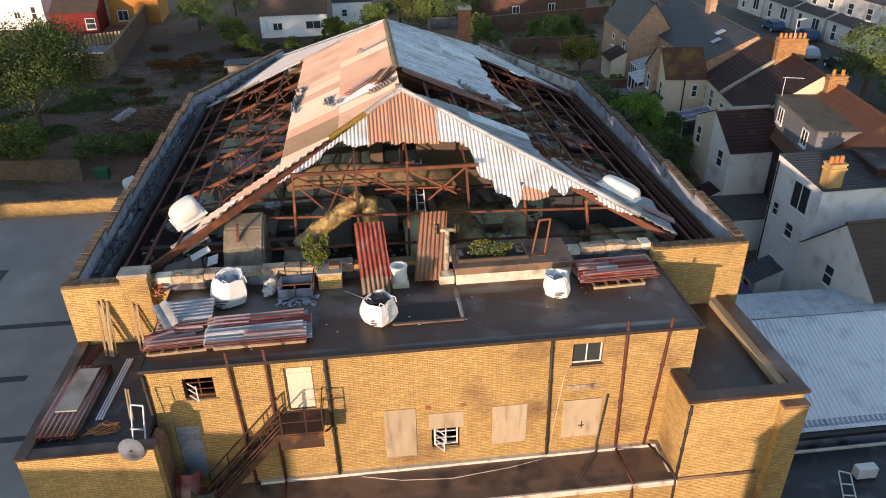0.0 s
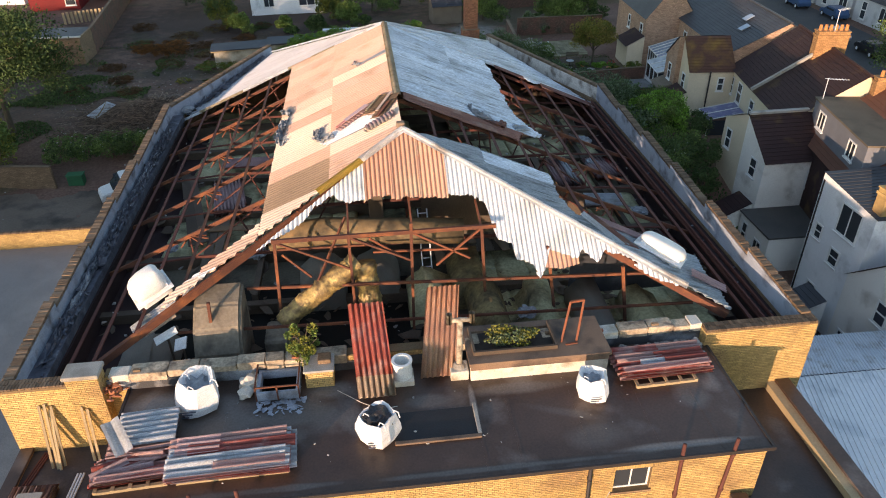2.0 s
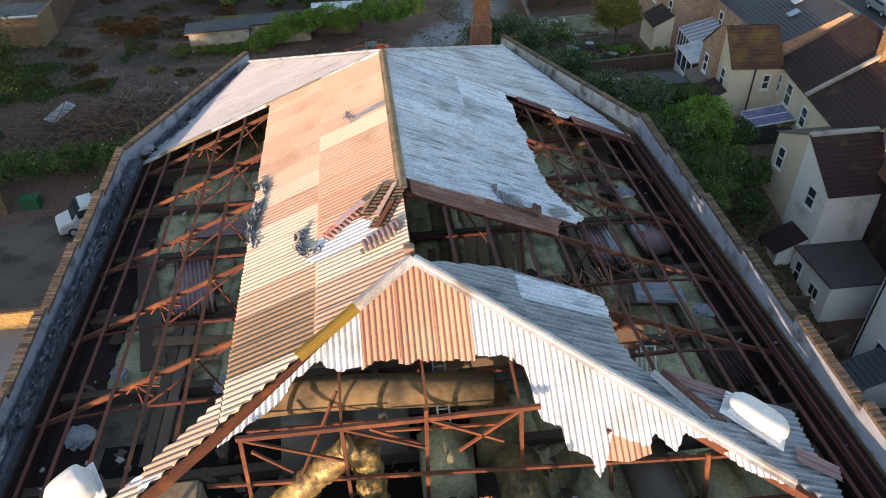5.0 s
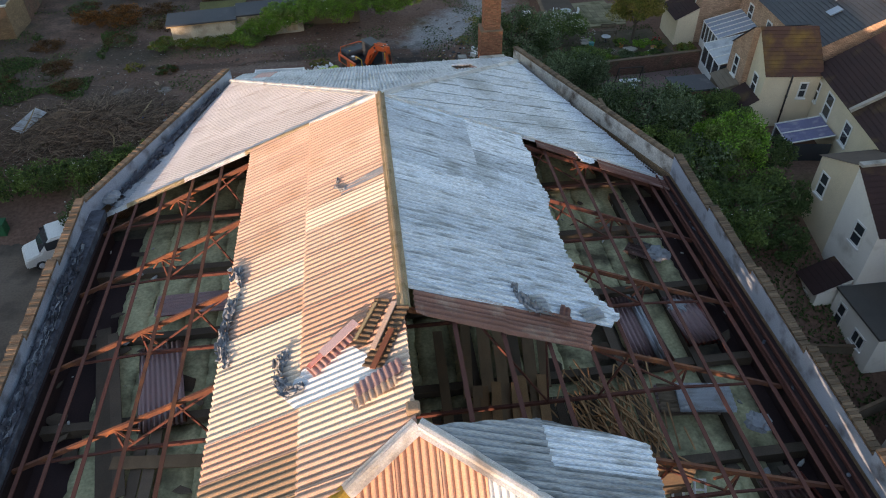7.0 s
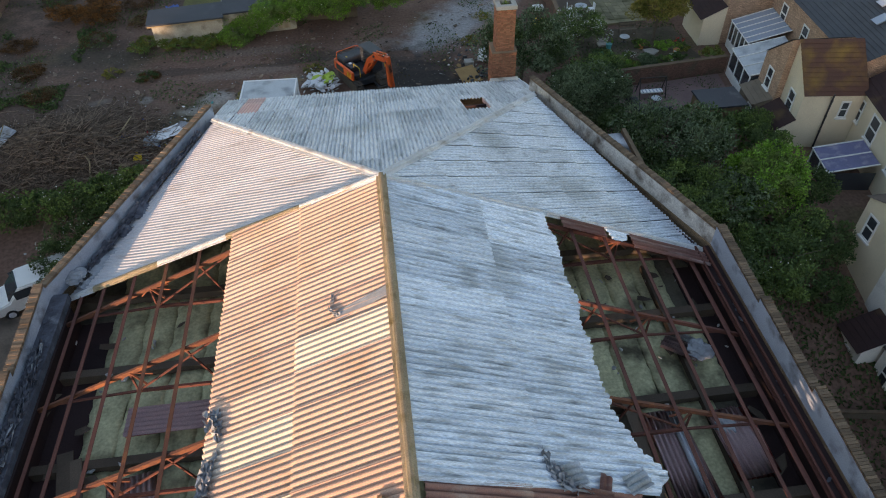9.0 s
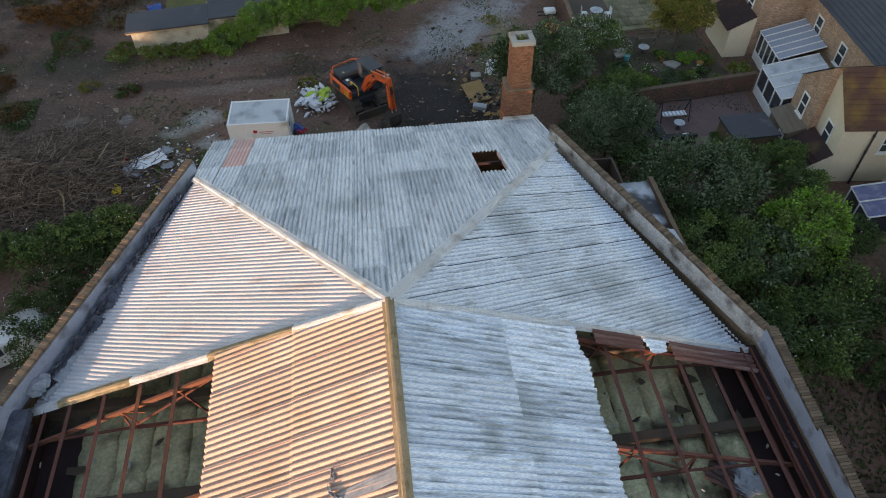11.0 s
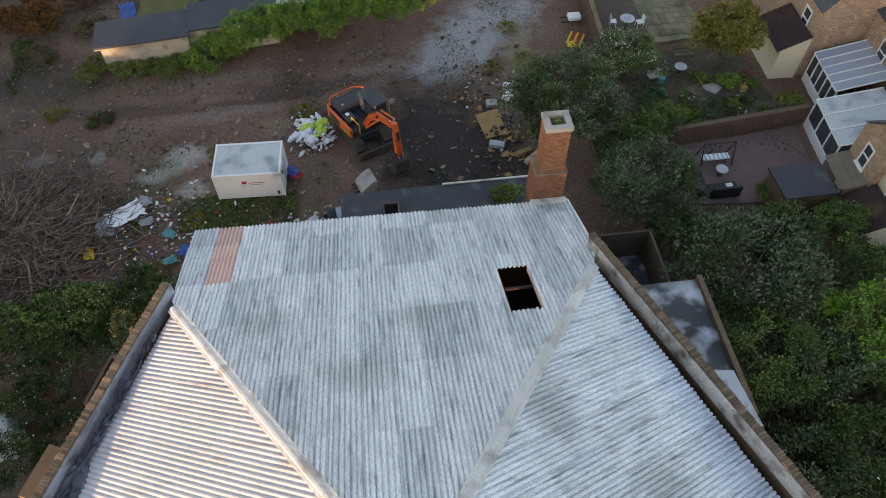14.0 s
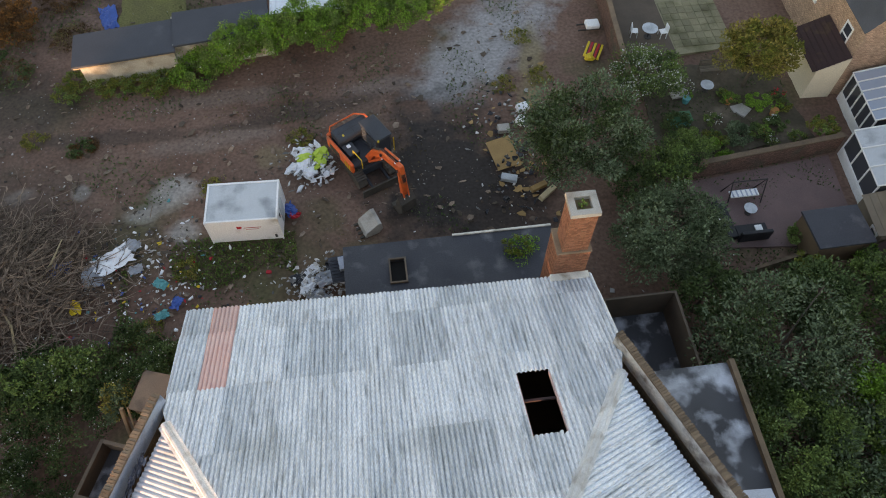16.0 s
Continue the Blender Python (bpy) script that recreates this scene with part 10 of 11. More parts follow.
garden_wall((-45, 61.6), (-24.3, 58.3), -1.7, 0.3, BRICK_FAR, "low brick wall along the yard")
binn = thing("garden_skip", (-22.9, 58.8, -1.6), "green plastic bin in the yard", "bin")
part("body", rbox(-23.5, -22.3, 58.5, 59.2, -1.6, -0.7, 0.05), GREENP, binn)
part("lid", rbox(-23.55, -22.25, 58.45, 59.25, -0.7, -0.62, 0.03), GREENP, binn)
# heaps
def litter(name, n, cx, cy, sx, sy, size, mat, label, seed, lift=0.12, flat=0.12):
    return debris(name, n, lambda r: (r.gauss(cx, sx), r.gauss(cy, sy), 0.1 + lift * r.random()), size, mat, label, seed, flat=flat)
litter("litter", 200, -11.0, 68.6, 2.2, 1.6, 0.13, LITTER, "white litter scattered on the earth", 201)
litter("litter", 160, -6, 76, 12, 4.0, 0.07, LITTER, "small pale stones and litter over the waste ground", 202, 0.05)
litter("litter", 170, -24, 72, 9, 7.0, 0.09, LITTER, "pale rubbish scattered over the waste ground", 203, 0.05)
litter("litter", 110, 9.6, 74.5, 1.2, 2.6, 0.18, LITTER, "pale rubbish heaped beside the tree", 204, 0.25)
litter("rubbish_heap", 420, -2.0, 66.0, 0.95, 1.0, 0.15, LITTER, "heap of broken panels and plastic by the lean-to", 205, 0.6)
litter("rubbish_heap", 110, -2.1, 74.2, 0.7, 0.8, 0.2, LITTER, "heap of pale plastic sacks", 206, 0.4)
litter("rubbish_heap", 120, 14.2, 61.6, 1.2, 1.2, 0.2, LITTER, "rubbish inside the roofless outhouse", 207, 0.3)
litter("stone_litter", 90, 2, 80, 18, 6.0, 0.06, STONE, "small stones over the trampled earth", 208, 0.04)
debris("brown_stones", 1500, lambda r: (r.uniform(-30, 13), r.uniform(63.5, 92), 0.04), 0.06, BROWN_STONES, "brown stones and crumbs of earth over the waste ground", 211, flat=0.5)
debris("pale_crumbs", 1300, lambda r: (r.uniform(-28, 13), r.uniform(63.5, 84), 0.06), 0.045, LITTER, "small pale crumbs of plaster and stone on the earth", 215, flat=0.5)
debris("twig_scraps", 700, lambda r: (r.uniform(-28, 12), r.uniform(63.5, 86), 0.07), 0.26, TWIG, "broken twigs strewn over the earth", 216, flat=0.05)
debris("white_scraps", 110, lambda r: (r.gauss(-10, 7), r.gauss(69, 4.0), 0.1), 0.08, BAG, "white scraps of paper and plastic on the ground", 212, flat=0.2)
debris("grey_slabs", 16, lambda r: (r.gauss(-9, 8), r.gauss(71, 4), 0.08), 0.22, CONC, "broken grey slabs trodden into the earth", 213, flat=0.15)
debris("dark_holes", 120, lambda r: (r.uniform(-30, 13), r.uniform(63.5, 95), 0.03), 0.11, SOIL_BLACK, "dark wet clods over the waste ground", 214, flat=0.3)
debris("earth_clods", 300, lambda r: (r.uniform(-30, 12), r.uniform(63.5, 100), 0.05), 0.10, SOIL_BLACK, "dark clods of earth over the waste ground", 209, flat=0.5)
debris("wood_scraps", 160, lambda r: (r.gauss(-8, 10), r.gauss(74, 6), 0.12), 0.3, TIMBER, "dark wood scraps on the waste ground", 210, flat=0.06)
debris("crumpled_sacks", 80, lambda r: (r.gauss(-2.0, 0.6), r.gauss(74.2, 0.65), 0.15 + 0.3 * r.random()), 0.38, BAG, "crumpled white sacks heaped on the ground", 240, flat=0.3)
debris("crumpled_lime_sacks", 14, lambda r: (r.gauss(-1.9, 0.5), r.gauss(74.5, 0.45), 0.3 + 0.2 * r.random()), 0.24, LIME, "crumpled lime green sacks heaped on the ground", 241, flat=0.7)
def crumple(name, x, y, z, s, mat, label, cat, seed, squash=0.4, group="", sub=2):
    bm = lump(random.Random(seed), s, squash, sub); bmesh.ops.transform(bm, matrix=pose(x, y, z, 0, 0, seed * 40), verts=bm.verts)
    return tagged(part(name, bm, mat), label, cat, group)
for k, (x, y, s, mt) in enumerate(((-2.4, 74.6, 0.42, LIME), (-1.5, 74.9, 0.40, LIME), (-2.0, 73.6, 0.34, BAG), (-2.6, 74.0, 0.3, BAG), (-1.5, 74.2, 0.36, LIME), (-2.2, 75.0, 0.3, BAG))):
    crumple("plastic_sack", x, y, 0.35, s, mt, "lime green plastic sack on a heap" if mt is LIME else "white plastic sack on a heap", "sack", 300 + k, 0.6, "sacks on the heap")
for k, (x, y, s, mt, lb) in enumerate(((-15.2, 68.9, 0.55, BLUE, "blue plastic sheet by the brushwood"), (-15.9, 69.2, 0.55, TAR, "black plastic sheet by the brushwood"), (-14.0, 66.5, 0.35, YELLOWP, "yellow plastic bag on the brushwood"), (-9.9, 67.4, 0.32, TEAL, "teal plastic sheet on the earth"), (-9.7, 65.6, 0.3, TEAL, "teal bag among the weeds"), (-9.0, 66.2, 0.3, BLUE, "blue bag among the weeds"), (-3.3, 71.2, 0.4, BLUE, "blue drum beside the cabin"), (-3.0, 70.8, 0.25, LOGORED, "red can beside the cabin"))):
    crinkled("plastic_scrap", x, y, 0.2, s * 2.6, s * 1.8, k * 50, mt, lb, "plastic", 320 + k)
for k, (x, y, w, l, a) in enumerate(((-12.5, 69.1, 2.3, 1.5, 30), (-13.4, 68.3, 1.2, 1.4, 10), (-11.6, 69.9, 0.9, 0.9, 60), (-11.2, 68.4, 0.8, 0.6, 15))):
    crinkled("tarpaulin", x, y, 0.2, w, l, a, POLYGREY if k else BAG, "crumpled pale tarpaulin on the earth", "tarpaulin", k, "tarpaulins")
for k, (x, y, z, w, l, a, mt) in enumerate(((-1.4, 66.5, 0.55, 1.3, 0.9, 20, POLYGREY), (-2.4, 66.2, 0.45, 1.1, 0.8, 70, BAG), (-2.9, 66.8, 0.2, 1.0, 0.7, 10, BLACKBAG), (-1.9, 65.5, 0.45, 1.0, 0.9, 130, POLYGREY), (-2.2, 67.2, 0.25, 0.9, 0.6, 40, BAG), (-1.2, 67.2, 0.3, 0.8, 0.7, 100, BLACKBAG))):
    crinkled("plastic_sheet", x, y, z, w, l, a, mt, "torn plastic sheet on the rubbish heap", "plastic sheet", 80 + k, "sheets on the rubbish heap")
for k, mt in enumerate((TEAL, BLUE, YELLOWP, LOGORED, BLACKBAG, BAG)):
    debris("plastic_scraps", 16 if k < 4 else 70, lambda r: (r.gauss(-11, 2.6), r.gauss(67.4, 2.0), 0.15), 0.16, mt, "small coloured plastic scraps trodden into the ground", 220 + k, flat=0.5)
debris("splintered_boards", 50, lambda r: (r.gauss(9.6, 1.3), r.gauss(73.5, 3.0), 0.2), 0.3, CARDBOARD, "splintered boards on the rubbish beside the tree", 230, flat=0.08)
debris("black_sacks", 90, lambda r: (r.gauss(9.4, 1.0), r.gauss(74, 2.6), 0.2), 0.22, BLACKBAG, "torn black sacks on the rubbish beside the tree", 231, flat=0.6)
cb = tagged(part("chipboard_panel", boxes((-0.7, 0.7, -1.0, 1.0, 0, 0.04), m=pose(8.9, 73.6, 0.25, 6, -5, 12)), CARDBOARD), "warped orange-brown chipboard panel on the rubbish", "panel")
for k, (x, y, w, l, a, mt) in enumerate(((8.9, 71.8, 0.9, 0.4, -15, CABINTOP), (10.6, 76.9, 0.7, 0.5, 20, BAG), (9.2, 75.4, 0.7, 0.5, 5, CONC), (10.3, 75.9, 0.6, 0.5, 50, WHITE_PAINT), (10.8, 70.5, 1.2, 0.3, 40, TIMBER_PALE), (10.4, 71.0, 1.0, 0.3, 25, CARDBOARD), (-0.3, 66.9, 0.9, 0.7, 8, RENDER_GREY), (2.7, 67.4, 1.4, 0.4, 5, BLUE))):
    tagged(part("scrap_box", rbox(-w / 2, w / 2, -l / 2, l / 2, 0, 0.3, 0.02, pose(x, y, 0.15 + (0.9 if k == 6 else 0), 8, 5, a)), mt), "discarded box or panel on the rubbish", "scrap", "scrap pieces")
bk = thing("louvre_panel", (-0.9, 66.4, 0.8), "dark louvred panel lying on the heap", "panel")
m = pose(-0.7, 66.7, 0.95, 10, 4, 8)
part("tray", boxes((-0.5, 0.5, -0.7, 0.7, 0, 0.05), m=m), FELT_BLUE, bk)
for k in range(7):
    part("louvre", boxes((-0.42, 0.42, -0.6 + k * 0.18, -0.5 + k * 0.18, 0.05, 0.08), m=m), MACHINE, bk)
tyre = thing("tyre", (3.7, 67.2, 2.8), "old tyre on the lean-to edge", "tyre")
bm = bmesh.new()
ring = [(3.4 + 0.33 * math.cos(a), 66.9 + 0.33 * math.sin(a), 0.25) for a in [k * math.pi / 8 for k in range(17)]]
tube(bm, ring, 0.11, 8); part("ring", bm, TAR, tyre)
crinkled("tarpaulin", -14.9, 88.2, 0.08, 1.2, 2.6, 15, BLUE, "crumpled blue tarpaulin behind the shed", "tarpaulin", 345, "tarpaulins")
# brushwood heap
br = thing("brushwood_heap", (-17.5, 66.5, 0), "large heap of dry grey-brown brushwood", "brushwood")
rng = random.Random(77)
bm = bmesh.new()
for k in range(6500):
    x, y = rng.gauss(-18.6, 2.6), rng.gauss(68.0, 2.0)
    hgt = 1.7 * math.exp(-((x + 18.6) / 4.4) ** 2 - ((y - 68.0) / 3.2) ** 2)
    a, e, Lg = rng.uniform(0, 6.28), rng.uniform(-0.3, 0.45), rng.uniform(0.5, 1.9)
    p = Vector((x, y, 0.1 + hgt * rng.random()))
    q = p + Vector((math.cos(a), math.sin(a), e * 0.6)) * Lg * 0.5
    r_ = q + Vector((math.cos(a + 0.3), math.sin(a + 0.3), e * 0.3)) * Lg * 0.5
    tube(bm, [p, q, r_], [0.024, 0.017, 0.008], 4, False)
tagged(part("brushwood", bm, TWIG, br), kind="stuff")
for k in range(14):
    x, y, a = rng.gauss(-18.6, 2.6), rng.gauss(68, 1.6), rng.uniform(0, 3.14)
    bm = bmesh.new(); tube(bm, [(x, y, 0.3), (x + 1.3 * math.cos(a), y + 1.3 * math.sin(a), 0.9), (x + 2.5 * math.cos(a + 0.2), y + 2.5 * math.sin(a + 0.2), 1.1)], [0.07, 0.055, 0.03], 6); part("branch", bm, TIMBER_PALE if k % 3 == 0 else TWIG, br)
# yellow barrier and garden clutter by the track
bar_ = thing("plastic_barrier", (16.0, 81.1, 0.1), "yellow and red plastic barrier lying on the ground", "barrier")
for k in range(5):
    part("slat", boxes((-0.7, 0.7, -0.5 + k * 0.22, -0.36 + k * 0.22, 0.1, 0.16), m=pose(16.0, 81.1, 0.1, 0, 0, 62)), YELLOWP if k % 2 == 0 else LOGORED, bar_)
crumple("plastic_scrap", 15.6, 80.5, 0.25, 0.35, YELLOWP, "yellow plastic scrap by the barrier", "plastic", 340)
wb = thing("wheelbarrow", (16.3, 83.1, 0.1), "dark wheelbarrow with white tray by the wall", "wheelbarrow")
part("tray", rbox(15.9, 16.8, 82.8, 83.5, 0.4, 0.7, 0.08), WHITE_PAINT, wb)
part("chassis", boxes((15.4, 16.85, 82.85, 82.92, 0.32, 0.4), (15.4, 16.85, 83.38, 83.45, 0.32, 0.4)), DARKPIPE, wb)
bm = bmesh.new(); tube(bm, [(16.78, 83.1, 0.3), (16.78, 83.2, 0.3)], 0.2, 12); part("wheel", bm, TAR, wb)

# ---- trees, shrubs and hedges ----
def P(name, x, y, h, r, mats, n, size, label, seed, cat="tree", trunk=True, blossom=0, z=None, rz=None):
    zz = ground_z(x, y) if z is None else z
    return plant(name, x, y, zz, h, (r, r * 0.92, rz or h * 0.36), mats, n, size, label, cat, seed, trunk, blossom=blossom)
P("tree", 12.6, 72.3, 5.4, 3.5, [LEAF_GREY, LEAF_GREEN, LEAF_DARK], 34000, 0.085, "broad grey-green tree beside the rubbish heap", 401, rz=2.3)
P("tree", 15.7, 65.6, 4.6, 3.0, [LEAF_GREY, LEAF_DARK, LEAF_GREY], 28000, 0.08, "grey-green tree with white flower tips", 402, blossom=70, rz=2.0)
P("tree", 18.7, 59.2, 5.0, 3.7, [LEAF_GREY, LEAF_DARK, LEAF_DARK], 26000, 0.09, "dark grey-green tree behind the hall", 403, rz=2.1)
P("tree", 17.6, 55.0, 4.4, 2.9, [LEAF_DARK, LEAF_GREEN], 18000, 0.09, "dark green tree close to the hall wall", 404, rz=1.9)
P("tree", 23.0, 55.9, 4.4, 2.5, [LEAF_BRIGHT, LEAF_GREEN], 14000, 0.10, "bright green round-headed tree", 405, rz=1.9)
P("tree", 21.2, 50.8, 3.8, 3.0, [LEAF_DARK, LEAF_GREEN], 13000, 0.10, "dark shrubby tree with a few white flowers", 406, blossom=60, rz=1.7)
P("tree", 25.4, 52.0, 2.9, 1.6, [LEAF_DARK], 4500, 0.09, "dark bush beside a beige wing", 407, rz=1.3)
P("tree", 18.3, 50.6, 3.6, 2.2, [LEAF_DARK, LEAF_GREY], 7000, 0.10, "grey-green tree below the parapet", 408, rz=1.7)
P("shrub", 18.2, 77.5, 2.6, 2.3, [LEAF_GREEN, LEAF_DARK], 8000, 0.08, "rambling shrub covered in white blossom", 409, "shrub", blossom=1300, rz=1.1)
P("tree", 24.4, 77.1, 4.8, 2.3, [LEAF_GOLD, LEAF_YEL], 13000, 0.10, "golden-green palm-like garden tree", 410, rz=1.7)
P("shrub", 24.6, 75.4, 1.0, 0.8, [LEAF_BRIGHT], 1800, 0.07, "low bright green garden bush", 411, "shrub", False)
P("shrub", 18.6, 71.6, 2.2, 1.7, [LEAF_GREEN, LEAF_DARK], 5000, 0.08, "green shrub at the garden wall", 412, "shrub", False)
P("shrub", 21.0, 71.9, 1.3, 0.9, [LEAF_BRIGHT, LEAF_GREEN], 2200, 0.07, "climbing shrub against the garden wall", 413, "shrub", False)
for k, (x, y, h, r, mt, n, lb) in enumerate(((19.6, 72.7, 1.3, 1.0, LEAF_GREEN, 2200, "leafy green border shrub behind the garden wall"), (21.0, 72.8, 1.0, 0.8, LEAF_YEL, 1500, "yellow-green border plant behind the garden wall"),
                                       (22.4, 73.0, 1.1, 0.9, LEAF_GREY, 1700, "grey-green border plant behind the garden wall"), (23.9, 73.2, 0.9, 0.7, LEAF_GREEN, 1300, "low green border plant behind the garden wall"), (25.4, 73.6, 0.8, 0.7, LEAF_DARK, 1200, "low dark border plant in the garden soil"),
                                       (19.2, 74.3, 1.2, 0.9, LEAF_DARK, 1700, "dark shrub beside the teal chest"), (23.2, 75.9, 0.8, 0.6, LEAF_GREEN, 1100, "small green shrub in the garden soil"), (26.2, 75.0, 0.7, 0.5, LEAF_YEL, 900, "small yellow-green plant in the garden soil"),
                                       (23.2, 65.8, 1.2, 0.8, LEAF_GREEN, 1600, "green shrub at the edge of the plum paving"), (26.4, 64.0, 1.5, 1.2, LEAF_BRIGHT, 2600, "bright green shrub beside the shed"))):
    P("shrub", x, y, h, r, [mt, LEAF_DARK] if k % 2 else [mt], n, 0.075, lb, 430 + k, "shrub", False)
P("shrub", -10.9, 60.9, 2.6, 1.0, [LEAF_GOLD, LEAF_GREY], 2600, 0.07, "olive feathery shrub by the outhouse", 417, "shrub", False, rz=1.1)
P("shrub", 27.3, 72.5, 1.8, 0.9, [LEAF_YEL, LEAF_GREEN], 2600, 0.07, "yellow-green shrub by the conservatory", 414, "shrub", False)
P("shrub", 22.4, 63.4, 2.4, 1.1, [LEAF_YEL, LEAF_GREEN], 2600, 0.08, "young sapling with yellow-green leaves", 415, "shrub")
P("shrub", 25.6, 62.8, 2.6, 1.6, [LEAF_GREEN, LEAF_DARK], 4500, 0.08, "green shrub beside a beige wing", 416, "shrub", False)
P("tree", 24.2, 49.2, 2.6, 1.3, [LEAF_DARK], 3500, 0.09, "dark bush by the yard", 417, rz=1.2)
P("shrub", 8.2, 65.7, 1.0, 1.0, [LEAF_BRIGHT, LEAF_YEL], 1500, 0.06, "low moss and weeds on the lean-to roof", 418, "shrub", False, z=2.3, rz=0.25)
P("tree", -30.2, 66.5, 10.5, 6.6, [LEAF_DARK, LEAF_YEL, LEAF_DARK], 36000, 0.14, "tall leafy green tree catching the sun", 420, rz=4.3)
P("tree", -38, 72, 9, 4.6, [LEAF_YEL, LEAF_DARK, LEAF_GREEN], 20000, 0.14, "leafy green tree behind the yard", 421, rz=3.8)
P("tree", -29.5, 60.5, 4.5, 2.6, [LEAF_YEL, LEAF_GREEN], 7000, 0.13, "yellow-green young tree by the yard wall", 422, rz=2.0)
for k in range(7):
    P("hedge_bush", -24.5 + k * 1.9, 61.3 + 0.25 * k, 2.5, 1.6, [LEAF_GREEN, LEAF_DARK], 3600, 0.09, "dense green hedge bush along the yard", 430 + k, "hedge", False, blossom=40, rz=1.2)
for k, (x, y, h) in enumerate(((-13.2, 60.6, 2.0), (-14.6, 58.6, 2.2), (-12.4, 62.9, 1.5), (-15.6, 61.6, 2.0), (-10.6, 63.6, 1.6), (-16.6, 59.4, 2.2), (-13.4, 56.4, 2.2), (-15.2, 63.6, 1.4), (-12.0, 54.0, 2.4), (-9.6, 61.4, 2.4), (-15.4, 55.2, 3.3), (-16.4, 57.2, 3.0), (-8.4, 62.3, 2.0))):
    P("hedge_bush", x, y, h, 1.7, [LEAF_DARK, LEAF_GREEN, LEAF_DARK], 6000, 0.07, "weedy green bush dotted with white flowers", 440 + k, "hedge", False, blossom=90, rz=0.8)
for k in range(12):
    P("hedge_bush", -8.9 + k * 1.35, 82.1 + 0.22 * k + (0.5 if k % 2 else 0), (1.7, 2.0, 2.6, 3.0)[min(k, 3)] + 0.3 * (k % 3), 1.6, [LEAF_BRIGHT, LEAF_GREEN], 6200, 0.075, "bright green hedge bush in front of the long shed", 460 + k, "hedge", False, rz=1.15, blossom=14 if k < 5 else 0)
for k, (x, y) in enumerate(((-14.4, 81.6), (-12.4, 81.7), (-10.8, 82.0), (-16.0, 82.4), (-9.8, 81.8), (-13.4, 81.3), (-16.6, 81.3), (-11.4, 81.2))):
    P("shrub", x, y, 0.9, 1.0, [LEAF_YEL, LEAF_GREEN], 1400, 0.07, "low weeds beside the shed wall", 480 + k, "shrub", False, rz=0.4)
for k, (x, y) in enumerate(((-21.6, 86.8), (-20.3, 86.6), (-22.8, 87.6), (-24.2, 87.8), (-21.4, 88.6), (-20.2, 88.4))):
    P("shrub", x, y, 1.5, 1.35, [LEAF_ORANGE, LEAF_RUST], 3000, 0.075, "dead orange bramble bush on the waste ground", 485 + k, "shrub", False, rz=0.6)
for k, (x, y) in enumerate(((-2.6, 76.2), (11.5, 83.0), (9.8, 79.0), (12.2, 79.4), (-7.5, 73.2), (-8.6, 68.2), (-10.4, 64.8), (-18, 78))):
    P("shrub", x, y, 0.55, 0.9, [LEAF_GOLD, LEAF_YEL], 900, 0.06, "patch of dry yellow-green weeds", 490 + k, "weeds", False, rz=0.28)
for k, (x, y, h, mt) in enumerate(((2, 104, 4.5, LEAF_GREEN), (6, 108, 6.5, LEAF_YEL), (10.5, 106, 5, LEAF_GREEN), (-3.5, 100, 3.5, LEAF_YEL), (-1, 97, 3.2, LEAF_GREEN), (13, 101, 5, LEAF_DARK), (16, 97, 4, LEAF_GREEN), (24, 94, 4, LEAF_GREEN), (29, 96, 3.5, LEAF_DARK), (21, 90.5, 2.4, LEAF_GREY), (25.5, 91.5, 4.4, LEAF_GREEN), (-17, 99, 4, LEAF_YEL), (-14.5, 96, 2.5, LEAF_GREEN), (-5, 93.5, 2.6, LEAF_DARK), (-9, 95, 2.2, LEAF_GREEN), (50, 64, 8, LEAF_GREEN), (53, 60, 8, LEAF_YEL), (57, 66, 7, LEAF_GREEN), (-45, 80, 7, LEAF_GREEN), (-50, 90, 6, LEAF_DARK), (40, 112, 6, LEAF_GREEN), (15, 115, 7, LEAF_DARK), (-24, 112, 6, LEAF_DARK), (-20, 122, 7, LEAF_GREEN))):
    P("tree", x, y, h, h * 0.5, [mt, LEAF_DARK] if k % 2 else [mt, LEAF_GREEN], 6500, 0.13, "leafy garden tree beyond the waste ground", 500 + k, rz=h * 0.47)
    P("shrub", x + h * 0.42, y - h * 0.3, h * 0.55, h * 0.42, [LEAF_DARK, mt], 2600, 0.12, "shrubby undergrowth beside a garden tree", 620 + k, "shrub", False, rz=h * 0.27)
house("red brick outbuildings with pale roofs", 19.5, 36, 108.5, 116, 0, 4.2, 6.2, "x", GARDEN_BRICK, SLATE, [(S, 24, 1.2, 1.2, 1.2), (S, 30, 1.2, 1.2, 1.2)], rot=12)
house("timber summerhouse with felt roof", 9.5, 13.2, 96, 99, 0, 2.2, 3.2, "x", FENCEWOOD, FELT_BLUE, [], rot=5, category="shed", name="garden_shed")

for k, (x, y, h, r, mt) in enumerate(((21.8, 61.6, 3.4, 2.2, LEAF_DARK), (25.0, 59.8, 3.0, 1.8, LEAF_GREEN), (16.6, 62.6, 3.2, 2.0, LEAF_DARK), (20.6, 54.6, 3.8, 2.4, LEAF_GREY), (25.8, 55.8, 2.8, 1.8, LEAF_DARK), (17.0, 70.4, 2.6, 1.7, LEAF_GREEN), (16.9, 48.0, 3.0, 1.8, LEAF_DARK), (24.2, 53.0, 2.8, 1.7, LEAF_GREEN), (19.4, 46.4, 2.6, 1.8, LEAF_DARK), (15.3, 69.6, 2.2, 1.4, LEAF_DARK))):
    P("tree", x, y, h, r, [mt, LEAF_DARK], int(1300 * r * r), 0.10, "leafy dark shrubby tree in the overgrown gardens", 560 + k, rz=h * 0.4)
